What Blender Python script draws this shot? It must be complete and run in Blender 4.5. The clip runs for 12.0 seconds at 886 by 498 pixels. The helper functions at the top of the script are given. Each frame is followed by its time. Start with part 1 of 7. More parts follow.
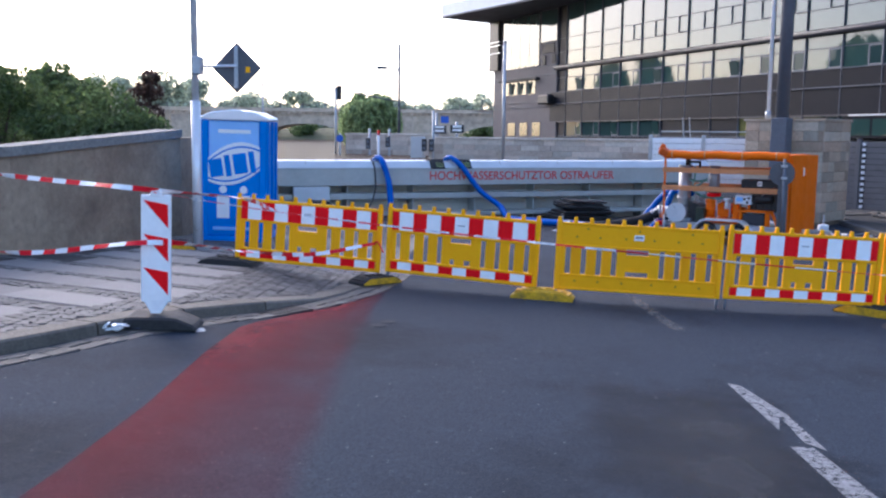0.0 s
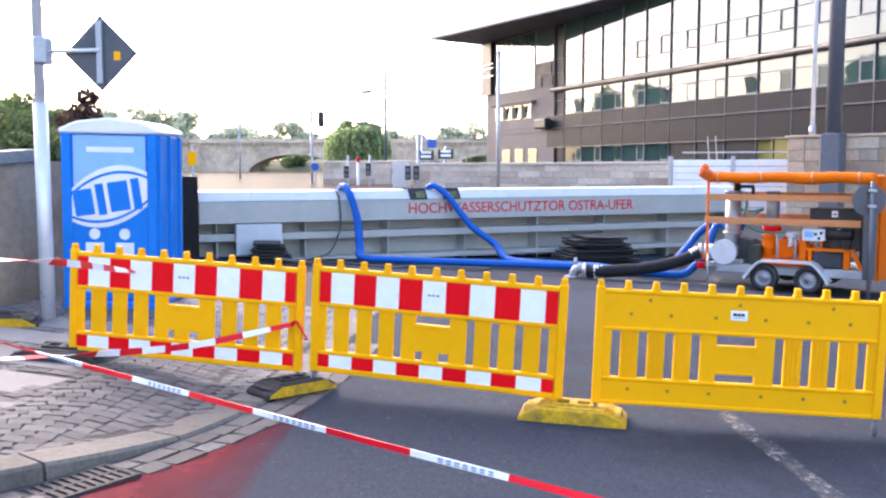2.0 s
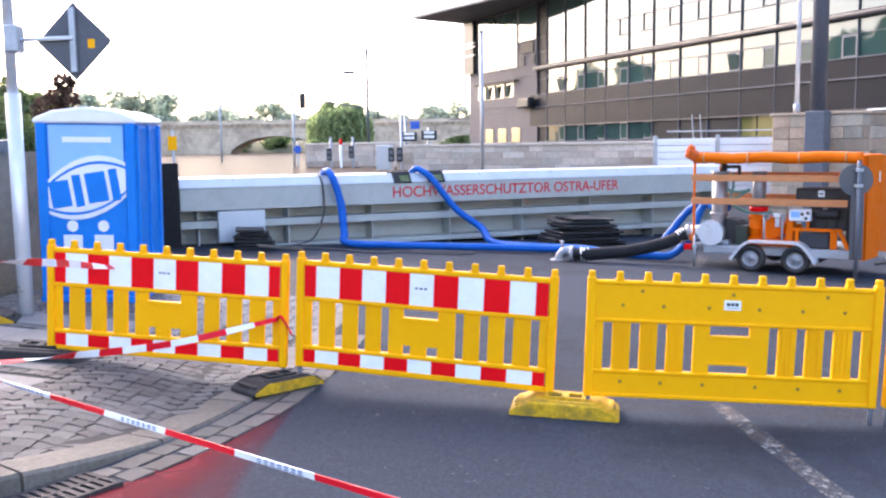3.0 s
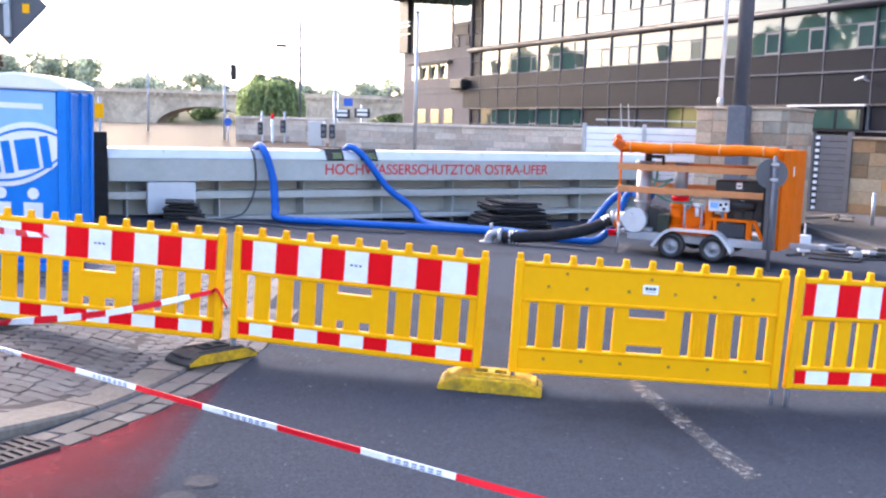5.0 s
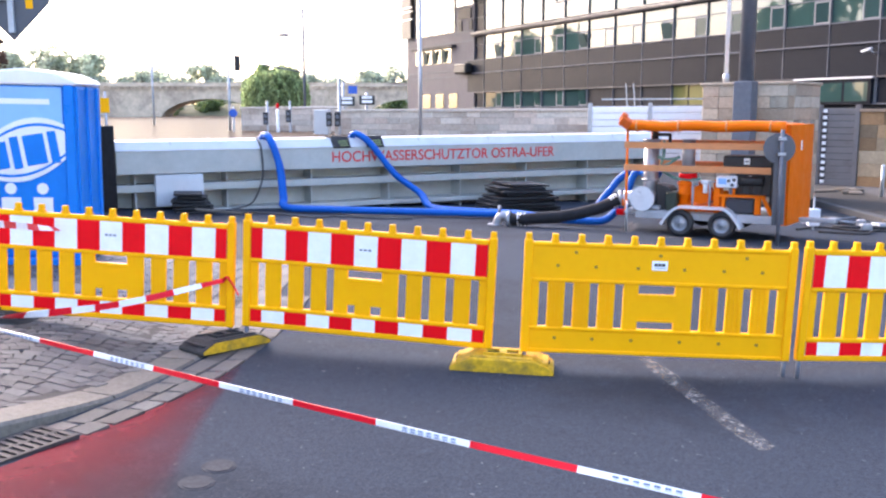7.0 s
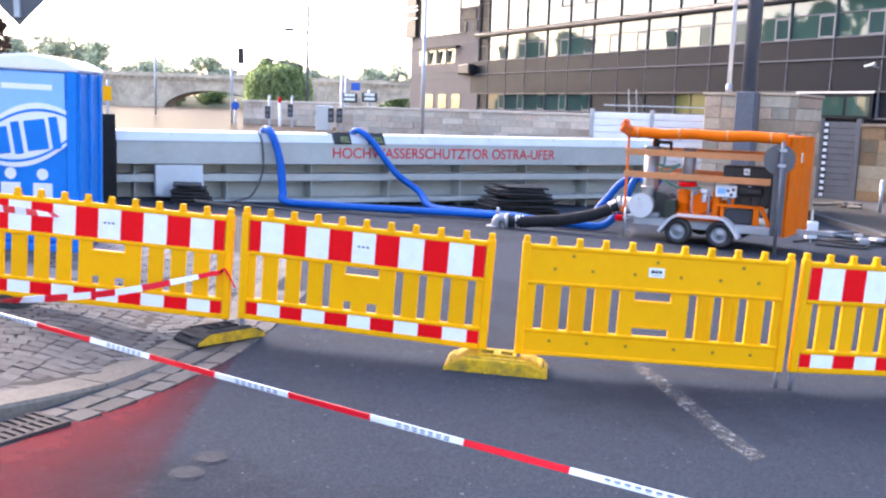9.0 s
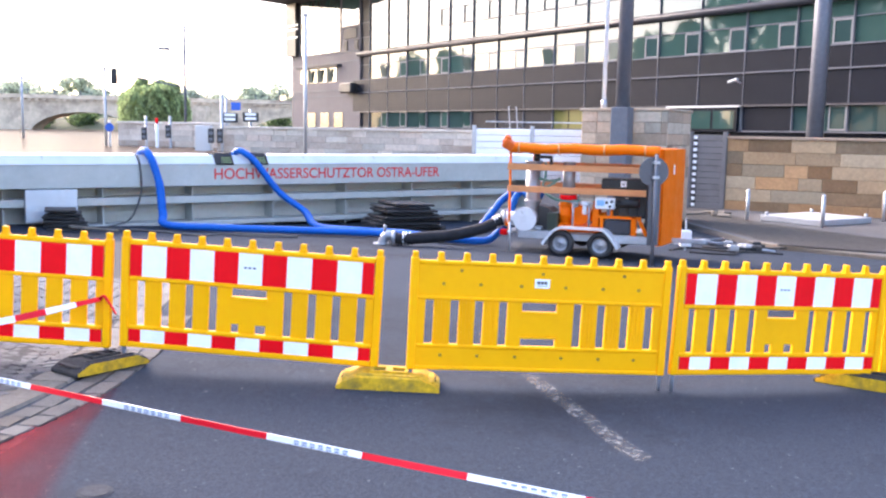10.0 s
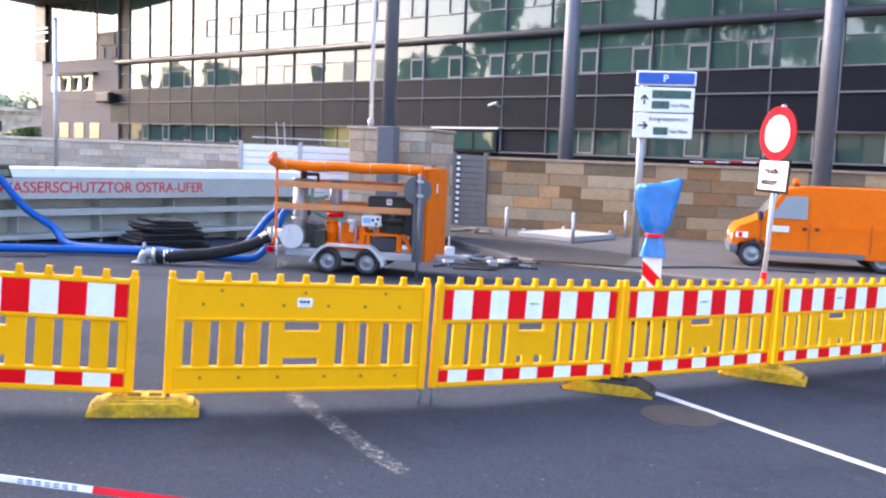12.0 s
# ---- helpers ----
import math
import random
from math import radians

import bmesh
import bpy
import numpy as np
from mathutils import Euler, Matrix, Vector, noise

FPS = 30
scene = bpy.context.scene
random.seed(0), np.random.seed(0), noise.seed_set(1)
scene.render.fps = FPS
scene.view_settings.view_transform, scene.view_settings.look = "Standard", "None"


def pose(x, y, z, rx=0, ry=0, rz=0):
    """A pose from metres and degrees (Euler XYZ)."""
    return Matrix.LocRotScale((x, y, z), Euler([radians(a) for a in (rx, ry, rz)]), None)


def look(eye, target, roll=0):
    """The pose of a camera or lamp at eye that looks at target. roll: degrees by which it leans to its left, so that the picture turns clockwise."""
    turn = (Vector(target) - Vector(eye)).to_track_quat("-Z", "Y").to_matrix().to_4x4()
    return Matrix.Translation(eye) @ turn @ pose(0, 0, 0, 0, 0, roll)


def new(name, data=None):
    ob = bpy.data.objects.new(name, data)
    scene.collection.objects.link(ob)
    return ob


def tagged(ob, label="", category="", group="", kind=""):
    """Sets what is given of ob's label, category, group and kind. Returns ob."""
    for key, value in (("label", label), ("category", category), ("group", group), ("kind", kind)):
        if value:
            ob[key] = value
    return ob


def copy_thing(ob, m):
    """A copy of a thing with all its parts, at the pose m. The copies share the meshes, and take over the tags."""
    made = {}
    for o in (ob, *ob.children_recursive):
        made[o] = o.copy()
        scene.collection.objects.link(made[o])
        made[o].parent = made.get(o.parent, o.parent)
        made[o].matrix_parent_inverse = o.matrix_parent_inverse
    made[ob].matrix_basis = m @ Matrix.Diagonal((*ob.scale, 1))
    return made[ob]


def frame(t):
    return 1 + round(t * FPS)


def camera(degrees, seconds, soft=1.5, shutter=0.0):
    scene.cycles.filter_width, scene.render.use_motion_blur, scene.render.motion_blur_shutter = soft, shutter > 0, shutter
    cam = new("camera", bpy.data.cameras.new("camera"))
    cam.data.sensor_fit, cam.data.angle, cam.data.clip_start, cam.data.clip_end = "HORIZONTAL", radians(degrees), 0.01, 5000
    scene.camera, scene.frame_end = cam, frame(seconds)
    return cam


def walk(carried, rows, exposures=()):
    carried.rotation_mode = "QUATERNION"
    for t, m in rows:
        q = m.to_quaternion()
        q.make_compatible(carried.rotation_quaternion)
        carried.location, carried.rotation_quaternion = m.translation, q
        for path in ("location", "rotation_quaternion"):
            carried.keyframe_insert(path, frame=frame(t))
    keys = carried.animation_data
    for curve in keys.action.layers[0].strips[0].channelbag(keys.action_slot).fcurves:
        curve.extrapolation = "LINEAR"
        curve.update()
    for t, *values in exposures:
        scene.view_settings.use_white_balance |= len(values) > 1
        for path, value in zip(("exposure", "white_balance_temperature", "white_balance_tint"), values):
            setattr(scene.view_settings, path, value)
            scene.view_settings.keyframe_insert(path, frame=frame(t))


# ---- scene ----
cam = camera(51.88, 12.0, soft=2.3)
PATH = [
    (0, pose(0.013, 0.158, 1.805, 83.04, -0.65, 4.70)),
    (0.3, pose(-0.102, 1.103, 1.765, 83.31, -0.98, 5.27)),
    (0.5, pose(-0.158, 1.776, 1.757, 83.43, -1.90, 6.89)),
    (1, pose(-0.238, 3.167, 1.714, 84.66, -1.33, 2.03)),
    (1.5, pose(-0.125, 4.278, 1.689, 83.92, 0.13, 3.38)),
    (1.8, pose(-0.110, 4.781, 1.654, 83.70, 0.77, 6.50)),
    (2, pose(-0.096, 4.916, 1.655, 84.93, 0.06, 4.34)),
    (2.5, pose(-0.109, 5.107, 1.694, 84.43, 0.79, 3.35)),
    (4.5, pose(-0.170, 4.874, 1.767, 82.16, -1.17, 0.96)),
    (5, pose(-0.170, 4.841, 1.764, 82.36, -1.55, -1.00)),
    (5.5, pose(-0.184, 4.831, 1.751, 81.60, -0.32, -0.04)),
    (6, pose(-0.181, 4.822, 1.748, 81.79, 0.02, -1.16)),
    (6.5, pose(-0.170, 4.886, 1.743, 81.46, 0.40, -0.96)),
    (7, pose(-0.169, 4.811, 1.742, 81.45, 0.13, -0.67)),
    (9, pose(-0.175, 4.804, 1.739, 81.45, -1.87, -0.55)),
    (9.5, pose(-0.186, 4.784, 1.725, 82.20, -0.97, -2.79)),
    (10, pose(-0.186, 4.779, 1.734, 82.75, -1.05, -7.82)),
    (10.5, pose(-0.143, 4.733, 1.757, 83.65, -1.25, -16.36)),
    (11, pose(-0.122, 4.705, 1.760, 83.92, -1.77, -18.78)),
    (11.5, pose(-0.115, 4.703, 1.760, 84.35, -1.60, -18.64)),
    (12, pose(-0.136, 4.704, 1.763, 84.18, -2.27, -22.10)),
]
walk(cam, PATH, exposures=[(0.0, 1.63, 5750, 17), (0.5, 2.46, 6050, 19), (1.5, 2.64, 6600, 20), (2.5, 2.62, 6600, 20), (4.5, 2.7, 6600, 20), (9.0, 2.7, 6600, 20), (10.0, 2.88, 6600, 20), (10.5, 2.9, 6600, 20), (11.2, 2.76, 6600, 20), (12.0, 2.68, 6600, 20)])

# ---- light: hazy evening sky, the sun low behind thin cloud over the river ----
SUN_AZ, SUN_EL = radians(-42), radians(32)
world = bpy.data.worlds.new("evening_sky")
scene.world = world
world.use_nodes = True
wn = world.node_tree
sky = wn.nodes.new("ShaderNodeTexSky")
sky.sky_type = "NISHITA"
sky.sun_disc = False
sky.sun_elevation, sky.sun_rotation = SUN_EL, SUN_AZ
sky.air_density, sky.dust_density, sky.ozone_density = 1.0, 3.0, 1.5
wn.nodes["Background"].inputs["Strength"].default_value = 0.15
wn.links.new(sky.outputs["Color"], wn.nodes["Background"].inputs["Color"])
sun = new("sun", bpy.data.lights.new("sun", "SUN"))
sun.data.energy, sun.data.angle, sun.data.color = 0.15, radians(25), (1.0, 0.9, 0.78)
sun_way = Vector((math.sin(SUN_AZ) * math.cos(SUN_EL), math.cos(SUN_AZ) * math.cos(SUN_EL), math.sin(SUN_EL)))
sun.matrix_world = look(sun_way * 50, (0, 0, 0))


# ---- small builders ----
def slope(x, y):
    """Height of the road, which falls towards the flood gate and away from the kerb."""
    return -0.031 * min(max(x, -9.0), 9.5) - 0.0155 * min(max(y, -10.0), 26.0)


def box(bm, x0, x1, y0, y1, z0, z1, m=None):
    vs = [bm.verts.new((x, y, z)) for z in (z0, z1) for x, y in ((x0, y0), (x1, y0), (x1, y1), (x0, y1))]
    if m is not None:
        for v in vs:
            v.co = m @ v.co
    for f in ((3, 2, 1, 0), (4, 5, 6, 7), (0, 1, 5, 4), (1, 2, 6, 5), (2, 3, 7, 6), (3, 0, 4, 7)):
        bm.faces.new([vs[i] for i in f])
    return vs


def prism(bm, outline, axis, a, b):
    """An outline of (u, v) pairs pushed along an axis from a to b. axis x: (y, z); y: (x, z); z: (x, y)."""
    put = {"x": lambda u, v, w: (w, u, v), "y": lambda u, v, w: (u, w, v), "z": lambda u, v, w: (u, v, w)}[axis]
    lo = [bm.verts.new(put(u, v, a)) for u, v in outline]
    hi = [bm.verts.new(put(u, v, b)) for u, v in outline]
    n = len(outline)
    bm.faces.new(lo[::-1])
    bm.faces.new(hi)
    for i in range(n):
        bm.faces.new((lo[i], lo[(i + 1) % n], hi[(i + 1) % n], hi[i]))
    return lo + hi


def rod(bm, p, q, r, r2=None, seg=12, caps=True):
    p, q = Vector(p), Vector(q)
    r2 = r if r2 is None else r2
    turn = (q - p).to_track_quat("Z", "Y").to_matrix()
    rings = []
    for c, rr in ((p, r), (q, r2)):
        rings.append([bm.verts.new(c + turn @ Vector((rr * math.cos(6.28319 * i / seg), rr * math.sin(6.28319 * i / seg), 0))) for i in range(seg)])
    for i in range(seg):
        f = bm.faces.new((rings[0][i], rings[0][(i + 1) % seg], rings[1][(i + 1) % seg], rings[1][i]))
        f.smooth = seg > 6
    if caps:
        bm.faces.new(rings[0][::-1])
        bm.faces.new(rings[1])


def glide(points, steps):
    """A smooth line (Catmull-Rom) through points."""
    pts = [Vector(p) for p in points]
    pts = [pts[0] * 2 - pts[1]] + pts + [pts[-1] * 2 - pts[-2]]
    out = []
    for a, b, c, d in zip(pts, pts[1:], pts[2:], pts[3:]):
        for k in range(steps):
            t = k / steps
            out.append(0.5 * (2 * b + (c - a) * t + (2 * a - 5 * b + 4 * c - d) * t * t + (3 * b - a - 3 * c + d) * t ** 3))
    out.append(pts[-2])
    return out


def hose(bm, pts, r, seg=10, flat=1.0, wobble=0.0):
    rings = []
    rnd = random.Random(len(pts))
    for i, p in enumerate(pts):
        way = pts[min(i + 1, len(pts) - 1)] - pts[max(i - 1, 0)]
        side = way.cross(Vector((0, 0, 1)))
        side = side.normalized() if side.length > 1e-6 else Vector((1, 0, 0))
        up = side.cross(way).normalized()
        k = 1 + wobble * rnd.uniform(-1, 1)
        rings.append([bm.verts.new(p + side * (r * k * math.cos(6.28319 * j / seg)) + up * (r * k * flat * math.sin(6.28319 * j / seg))) for j in range(seg)])
    for a, b in zip(rings, rings[1:]):
        for j in range(seg):
            bm.faces.new((a[j], a[(j + 1) % seg], b[(j + 1) % seg], b[j])).smooth = True
    bm.faces.new(rings[0][::-1])
    bm.faces.new(rings[-1])


def soften(bm, w, seg=1):
    bmesh.ops.bevel(bm, geom=list(bm.edges), offset=w, segments=seg, affect="EDGES", profile=0.5, clamp_overlap=True)


def mesh_of(name, bm, material):
    bmesh.ops.recalc_face_normals(bm, faces=list(bm.faces))
    data = bpy.data.meshes.new(name)
    bm.to_mesh(data)
    bm.free()
    if material:
        data.materials.append(material)
    return data


def part(name, bm, material, parent, label=""):
    """One mesh object under a thing or a part."""
    ob = new(name, mesh_of(name, bm, material))
    ob.parent = parent
    if label:
        ob["label"] = label
    return ob


def piece(name, data, parent, m):
    """A piece that shares its mesh with others."""
    ob = new(name, data)
    ob.parent = parent
    ob.matrix_basis = m
    return ob


def thing(name, m, label, category, group="", kind=""):
    ob = new(name)
    ob.matrix_basis = m
    return tagged(ob, label, category, group, kind)


def solid(name, bm, material, label, category, group="", kind="", m=None):
    ob = new(name, mesh_of(name, bm, material))
    if m is not None:
        ob.matrix_basis = m
    return tagged(ob, label, category, group, kind)


def bx(x0, x1, y0, y1, z0, z1, bevel=0.0, seg=1):
    bm = bmesh.new()
    box(bm, x0, x1, y0, y1, z0, z1)
    if bevel:
        soften(bm, bevel, seg)
    return bm


def cyl(p, q, r, seg=18):
    bm = bmesh.new()
    rod(bm, p, q, r, seg=seg)
    return bm


def words(name, text, size, material, parent, m, squeeze=1.0, depth=0.004):
    """Lettering in the built-in font as a thin mesh; its start and base line at m, which faces -y."""
    c = bpy.data.curves.new(name, "FONT")
    c.body, c.size, c.extrude, c.offset = text, size, depth / 2, size * 0.012
    tmp = bpy.data.objects.new(name, c)
    scene.collection.objects.link(tmp)
    data = bpy.data.meshes.new_from_object(tmp.evaluated_get(bpy.context.evaluated_depsgraph_get()))
    bpy.data.objects.remove(tmp)
    data.name = name
    data.materials.clear()
    data.materials.append(material)
    for v in data.vertices:
        v.co.x *= squeeze
    ob = new(name, data)
    ob.parent = parent
    ob.matrix_basis = m @ pose(0, 0, 0, 90, 0, 0)
    return ob


# ---- materials ----
def paint(name, color, rough=0.5, metal=0.0, grain=0.0, scale=20.0, stain=0.0, stain_scale=1.5, stain_color=None, bump=0.0, bump_scale=80.0, each=0.0, coat=0.0, stretch=(1, 1, 1), speck=0.0):
    """A node material with grain and stains at two scales, relief, and a random shift per object."""
    m = bpy.data.materials.new(name)
    m.use_nodes = True
    t = m.node_tree
    p = t.nodes["Principled BSDF"]
    p.inputs["Roughness"].default_value, p.inputs["Metallic"].default_value = rough, metal
    p.inputs["Coat Weight"].default_value = coat
    base = t.nodes.new("ShaderNodeRGB")
    base.outputs[0].default_value = (*color, 1)
    out = base.outputs[0]
    geo = t.nodes.new("ShaderNodeTexCoord")
    place = t.nodes.new("ShaderNodeMapping")
    place.inputs["Scale"].default_value = stretch
    t.links.new(geo.outputs["Object"], place.inputs["Vector"])
    info = t.nodes.new("ShaderNodeObjectInfo")

    def cloud(sc, detail=6):
        n = t.nodes.new("ShaderNodeTexNoise")
        n.noise_dimensions = "4D"
        n.inputs["Scale"].default_value, n.inputs["Detail"].default_value, n.inputs["Roughness"].default_value = sc, detail, 0.65
        t.links.new(place.outputs["Vector"], n.inputs["Vector"])
        w = t.nodes.new("ShaderNodeMath")
        w.operation = "MULTIPLY"
        w.inputs[1].default_value = 50
        t.links.new(info.outputs["Random"], w.inputs[0])
        t.links.new(w.outputs[0], n.inputs["W"])
        return n.outputs["Fac"]

    def mixed(fac, a, b):
        n = t.nodes.new("ShaderNodeMix")
        n.data_type = "RGBA"
        if isinstance(fac, float):
            n.inputs[0].default_value = fac
        else:
            t.links.new(fac, n.inputs[0])
        for sock, val in ((n.inputs[6], a), (n.inputs[7], b)):
            if isinstance(val, tuple):
                sock.default_value = (*val, 1)
            else:
                t.links.new(val, sock)
        return n.outputs[2]

    def ramp(fac, lo, hi, v0=0.0, v1=1.0):
        n = t.nodes.new("ShaderNodeMapRange")
        n.inputs["From Min"].default_value, n.inputs["From Max"].default_value = lo, hi
        n.inputs["To Min"].default_value, n.inputs["To Max"].default_value = v0, v1
        t.links.new(fac, n.inputs["Value"])
        return n.outputs["Result"]

    if grain:
        fac = ramp(cloud(scale), 0.3, 0.7)
        out = mixed(fac, tuple(c * (1 - grain) for c in color), tuple(min(1, c * (1 + grain)) for c in color))
    if stain:
        fac = ramp(cloud(stain_scale, 8), 0.48, 0.72, 0.0, stain)
        out = mixed(fac, out, stain_color or tuple(c * 0.45 for c in color))
    if speck:
        out = mixed(ramp(cloud(24, 2), 0.69, 0.72, 0.0, speck), out, (0.16, 0.16, 0.165))
        out = mixed(ramp(cloud(110, 1), 0.66, 0.7, 0.0, 0.5), out, (0.09, 0.09, 0.095))
        out = mixed(ramp(cloud(5, 9), 0.6, 0.75, 0.0, 0.45), out, tuple(c * 1.7 for c in color))
    if each:
        h = t.nodes.new("ShaderNodeHueSaturation")
        t.links.new(ramp(info.outputs["Random"], 0, 1, 1 - each, 1 + each), h.inputs["Value"])
        t.links.new(out, h.inputs["Color"])
        out = h.outputs["Color"]
        if each > 0.2:
            spin = t.nodes.new("ShaderNodeMath")
            spin.operation = "MULTIPLY"
            spin.inputs[1].default_value = 7.31
            t.links.new(info.outputs["Random"], spin.inputs[0])
            loose = t.nodes.new("ShaderNodeMath")
            loose.operation = "FRACT"
            t.links.new(spin.outputs[0], loose.inputs[0])
            t.links.new(ramp(loose.outputs[0], 0, 1, 0.485, 0.51), h.inputs["Hue"])
            t.links.new(ramp(loose.outputs[0], 0, 1, 1.15, 0.75), h.inputs["Saturation"])
    t.links.new(out, p.inputs["Base Color"])
    t.links.new(ramp(cloud(scale * 0.6), 0.3, 0.7, max(0.02, rough - 0.1), min(1, rough + 0.1)), p.inputs["Roughness"])
    if bump:
        b = t.nodes.new("ShaderNodeBump")
        b.inputs["Strength"].default_value, b.inputs["Distance"].default_value = bump, 0.01
        t.links.new(cloud(bump_scale, 4), b.inputs["Height"])
        t.links.new(b.outputs["Normal"], p.inputs["Normal"])
    return m


M_ASPHALT = paint("asphalt", (0.030, 0.0395, 0.0555), 0.88, grain=0.45, scale=60, stain=0.9, stain_scale=0.45, stain_color=(0.0095, 0.0115, 0.0165), bump=0.6, bump_scale=140, speck=0.9)
M_REDLANE = paint("red_road_paint", (0.175, 0.014, 0.022), 0.85, grain=0.25, scale=50, stain=0.5, stain_scale=1.1, stain_color=(0.07, 0.03, 0.036), bump=0.4, bump_scale=140)
def faded(m):
    """Let a road paint wear away from its kerb side to its road side, and towards its old end."""
    t = m.node_tree
    co = t.nodes.new("ShaderNodeTexCoord")
    uv = t.nodes.new("ShaderNodeSeparateXYZ")
    t.links.new(co.outputs["UV"], uv.inputs[0])
    at = t.nodes.new("ShaderNodeSeparateXYZ")
    t.links.new(co.outputs["Object"], at.inputs[0])
    n = t.nodes.new("ShaderNodeTexNoise")
    n.inputs["Scale"].default_value, n.inputs["Detail"].default_value, n.inputs["Roughness"].default_value = 2.4, 9, 0.65
    t.links.new(co.outputs["Object"], n.inputs["Vector"])
    across = t.nodes.new("ShaderNodeMapRange")
    across.interpolation_type = "SMOOTHSTEP"
    across.inputs["From Min"].default_value, across.inputs["From Max"].default_value = 0.0, 0.8
    across.inputs["To Min"].default_value, across.inputs["To Max"].default_value = 0.85, 0.3
    t.links.new(uv.outputs["X"], across.inputs["Value"])
    rag = t.nodes.new("ShaderNodeMath")
    rag.operation = "MULTIPLY_ADD"
    rag.inputs[1].default_value = 0.7
    t.links.new(n.outputs["Fac"], rag.inputs[0])
    t.links.new(across.outputs["Result"], rag.inputs[2])
    low = t.nodes.new("ShaderNodeMath")
    low.operation = "SUBTRACT"
    low.inputs[1].default_value = 0.36
    low.use_clamp = True
    t.links.new(rag.outputs[0], low.inputs[0])
    edge = t.nodes.new("ShaderNodeMapRange")
    edge.inputs["From Min"].default_value, edge.inputs["From Max"].default_value = 1.0, 0.86
    t.links.new(uv.outputs["X"], edge.inputs["Value"])
    near = t.nodes.new("ShaderNodeMapRange")
    near.inputs["From Min"].default_value, near.inputs["From Max"].default_value = 3.0, 8.0
    near.inputs["To Min"].default_value = 0.3
    t.links.new(at.outputs["Y"], near.inputs["Value"])
    a = t.nodes.new("ShaderNodeMath")
    a.operation = "MULTIPLY"
    t.links.new(low.outputs[0], a.inputs[0])
    t.links.new(edge.outputs["Result"], a.inputs[1])
    b = t.nodes.new("ShaderNodeMath")
    b.operation = "MULTIPLY"
    t.links.new(a.outputs[0], b.inputs[0])
    t.links.new(near.outputs["Result"], b.inputs[1])
    t.links.new(b.outputs[0], t.nodes["Principled BSDF"].inputs["Alpha"])


faded(M_REDLANE)
M_LINE = paint("white_road_paint", (0.6, 0.6, 0.6), 0.7, grain=0.2, scale=40, stain=0.5, stain_scale=5, stain_color=(0.2, 0.2, 0.21), bump=0.3)
M_WORN = paint("worn_road_paint", (0.17, 0.17, 0.17), 0.85, grain=0.5, scale=30, stain=1.0, stain_scale=7, stain_color=(0.06, 0.06, 0.065), bump=0.5)


def crumbled(m, lo, hi, scale=20):
    """Let a road paint flake off, so that the asphalt under it shows through the gaps."""
    t = m.node_tree
    co = t.nodes.new("ShaderNodeTexCoord")
    n = t.nodes.new("ShaderNodeTexNoise")
    n.inputs["Scale"].default_value, n.inputs["Detail"].default_value, n.inputs["Roughness"].default_value = scale, 9, 0.8
    t.links.new(co.outputs["Object"], n.inputs["Vector"])
    r = t.nodes.new("ShaderNodeMapRange")
    r.inputs["From Min"].default_value, r.inputs["From Max"].default_value = lo, hi
    t.links.new(n.outputs["Fac"], r.inputs["Value"])
    t.links.new(r.outputs["Result"], t.nodes["Principled BSDF"].inputs["Alpha"])


crumbled(M_WORN, 0.44, 0.6)
M_FRESH = paint("chipped_road_paint", (0.21, 0.21, 0.215), 0.8, grain=0.3, scale=30, stain=0.8, stain_scale=6, stain_color=(0.16, 0.16, 0.165), bump=0.4)
crumbled(M_FRESH, 0.4, 0.5)
M_OIL = paint("oily_asphalt", (0.0055, 0.0075, 0.013), 0.8, grain=0.4, scale=60, bump=0.5, bump_scale=140)


def blotch(m, x, y, rx, ry):
    """A stain of ragged outline that thins out from its middle at (x, y)."""
    t = m.node_tree
    co = t.nodes.new("ShaderNodeTexCoord")
    put = t.nodes.new("ShaderNodeMapping")
    put.inputs["Location"].default_value = (-x / rx, -y / ry, 0)
    put.inputs["Scale"].default_value = (1 / rx, 1 / ry, 0)
    t.links.new(co.outputs["Object"], put.inputs["Vector"])
    far = t.nodes.new("ShaderNodeVectorMath")
    far.operation = "LENGTH"
    t.links.new(put.outputs["Vector"], far.inputs[0])
    n = t.nodes.new("ShaderNodeTexNoise")
    n.inputs["Scale"].default_value, n.inputs["Detail"].default_value = 1.6, 7
    t.links.new(co.outputs["Object"], n.inputs["Vector"])
    mix = t.nodes.new("ShaderNodeMath")
    mix.operation = "MULTIPLY_ADD"
    mix.inputs[1].default_value = -1.5
    t.links.new(n.outputs["Fac"], mix.inputs[0])
    t.links.new(far.outputs["Value"], mix.inputs[2])
    r = t.nodes.new("ShaderNodeMapRange")
    r.inputs["From Min"].default_value, r.inputs["From Max"].default_value = 0.15, -0.6
    r.inputs["To Max"].default_value = 0.85
    t.links.new(mix.outputs[0], r.inputs["Value"])
    t.links.new(r.outputs["Result"], t.nodes["Principled BSDF"].inputs["Alpha"])


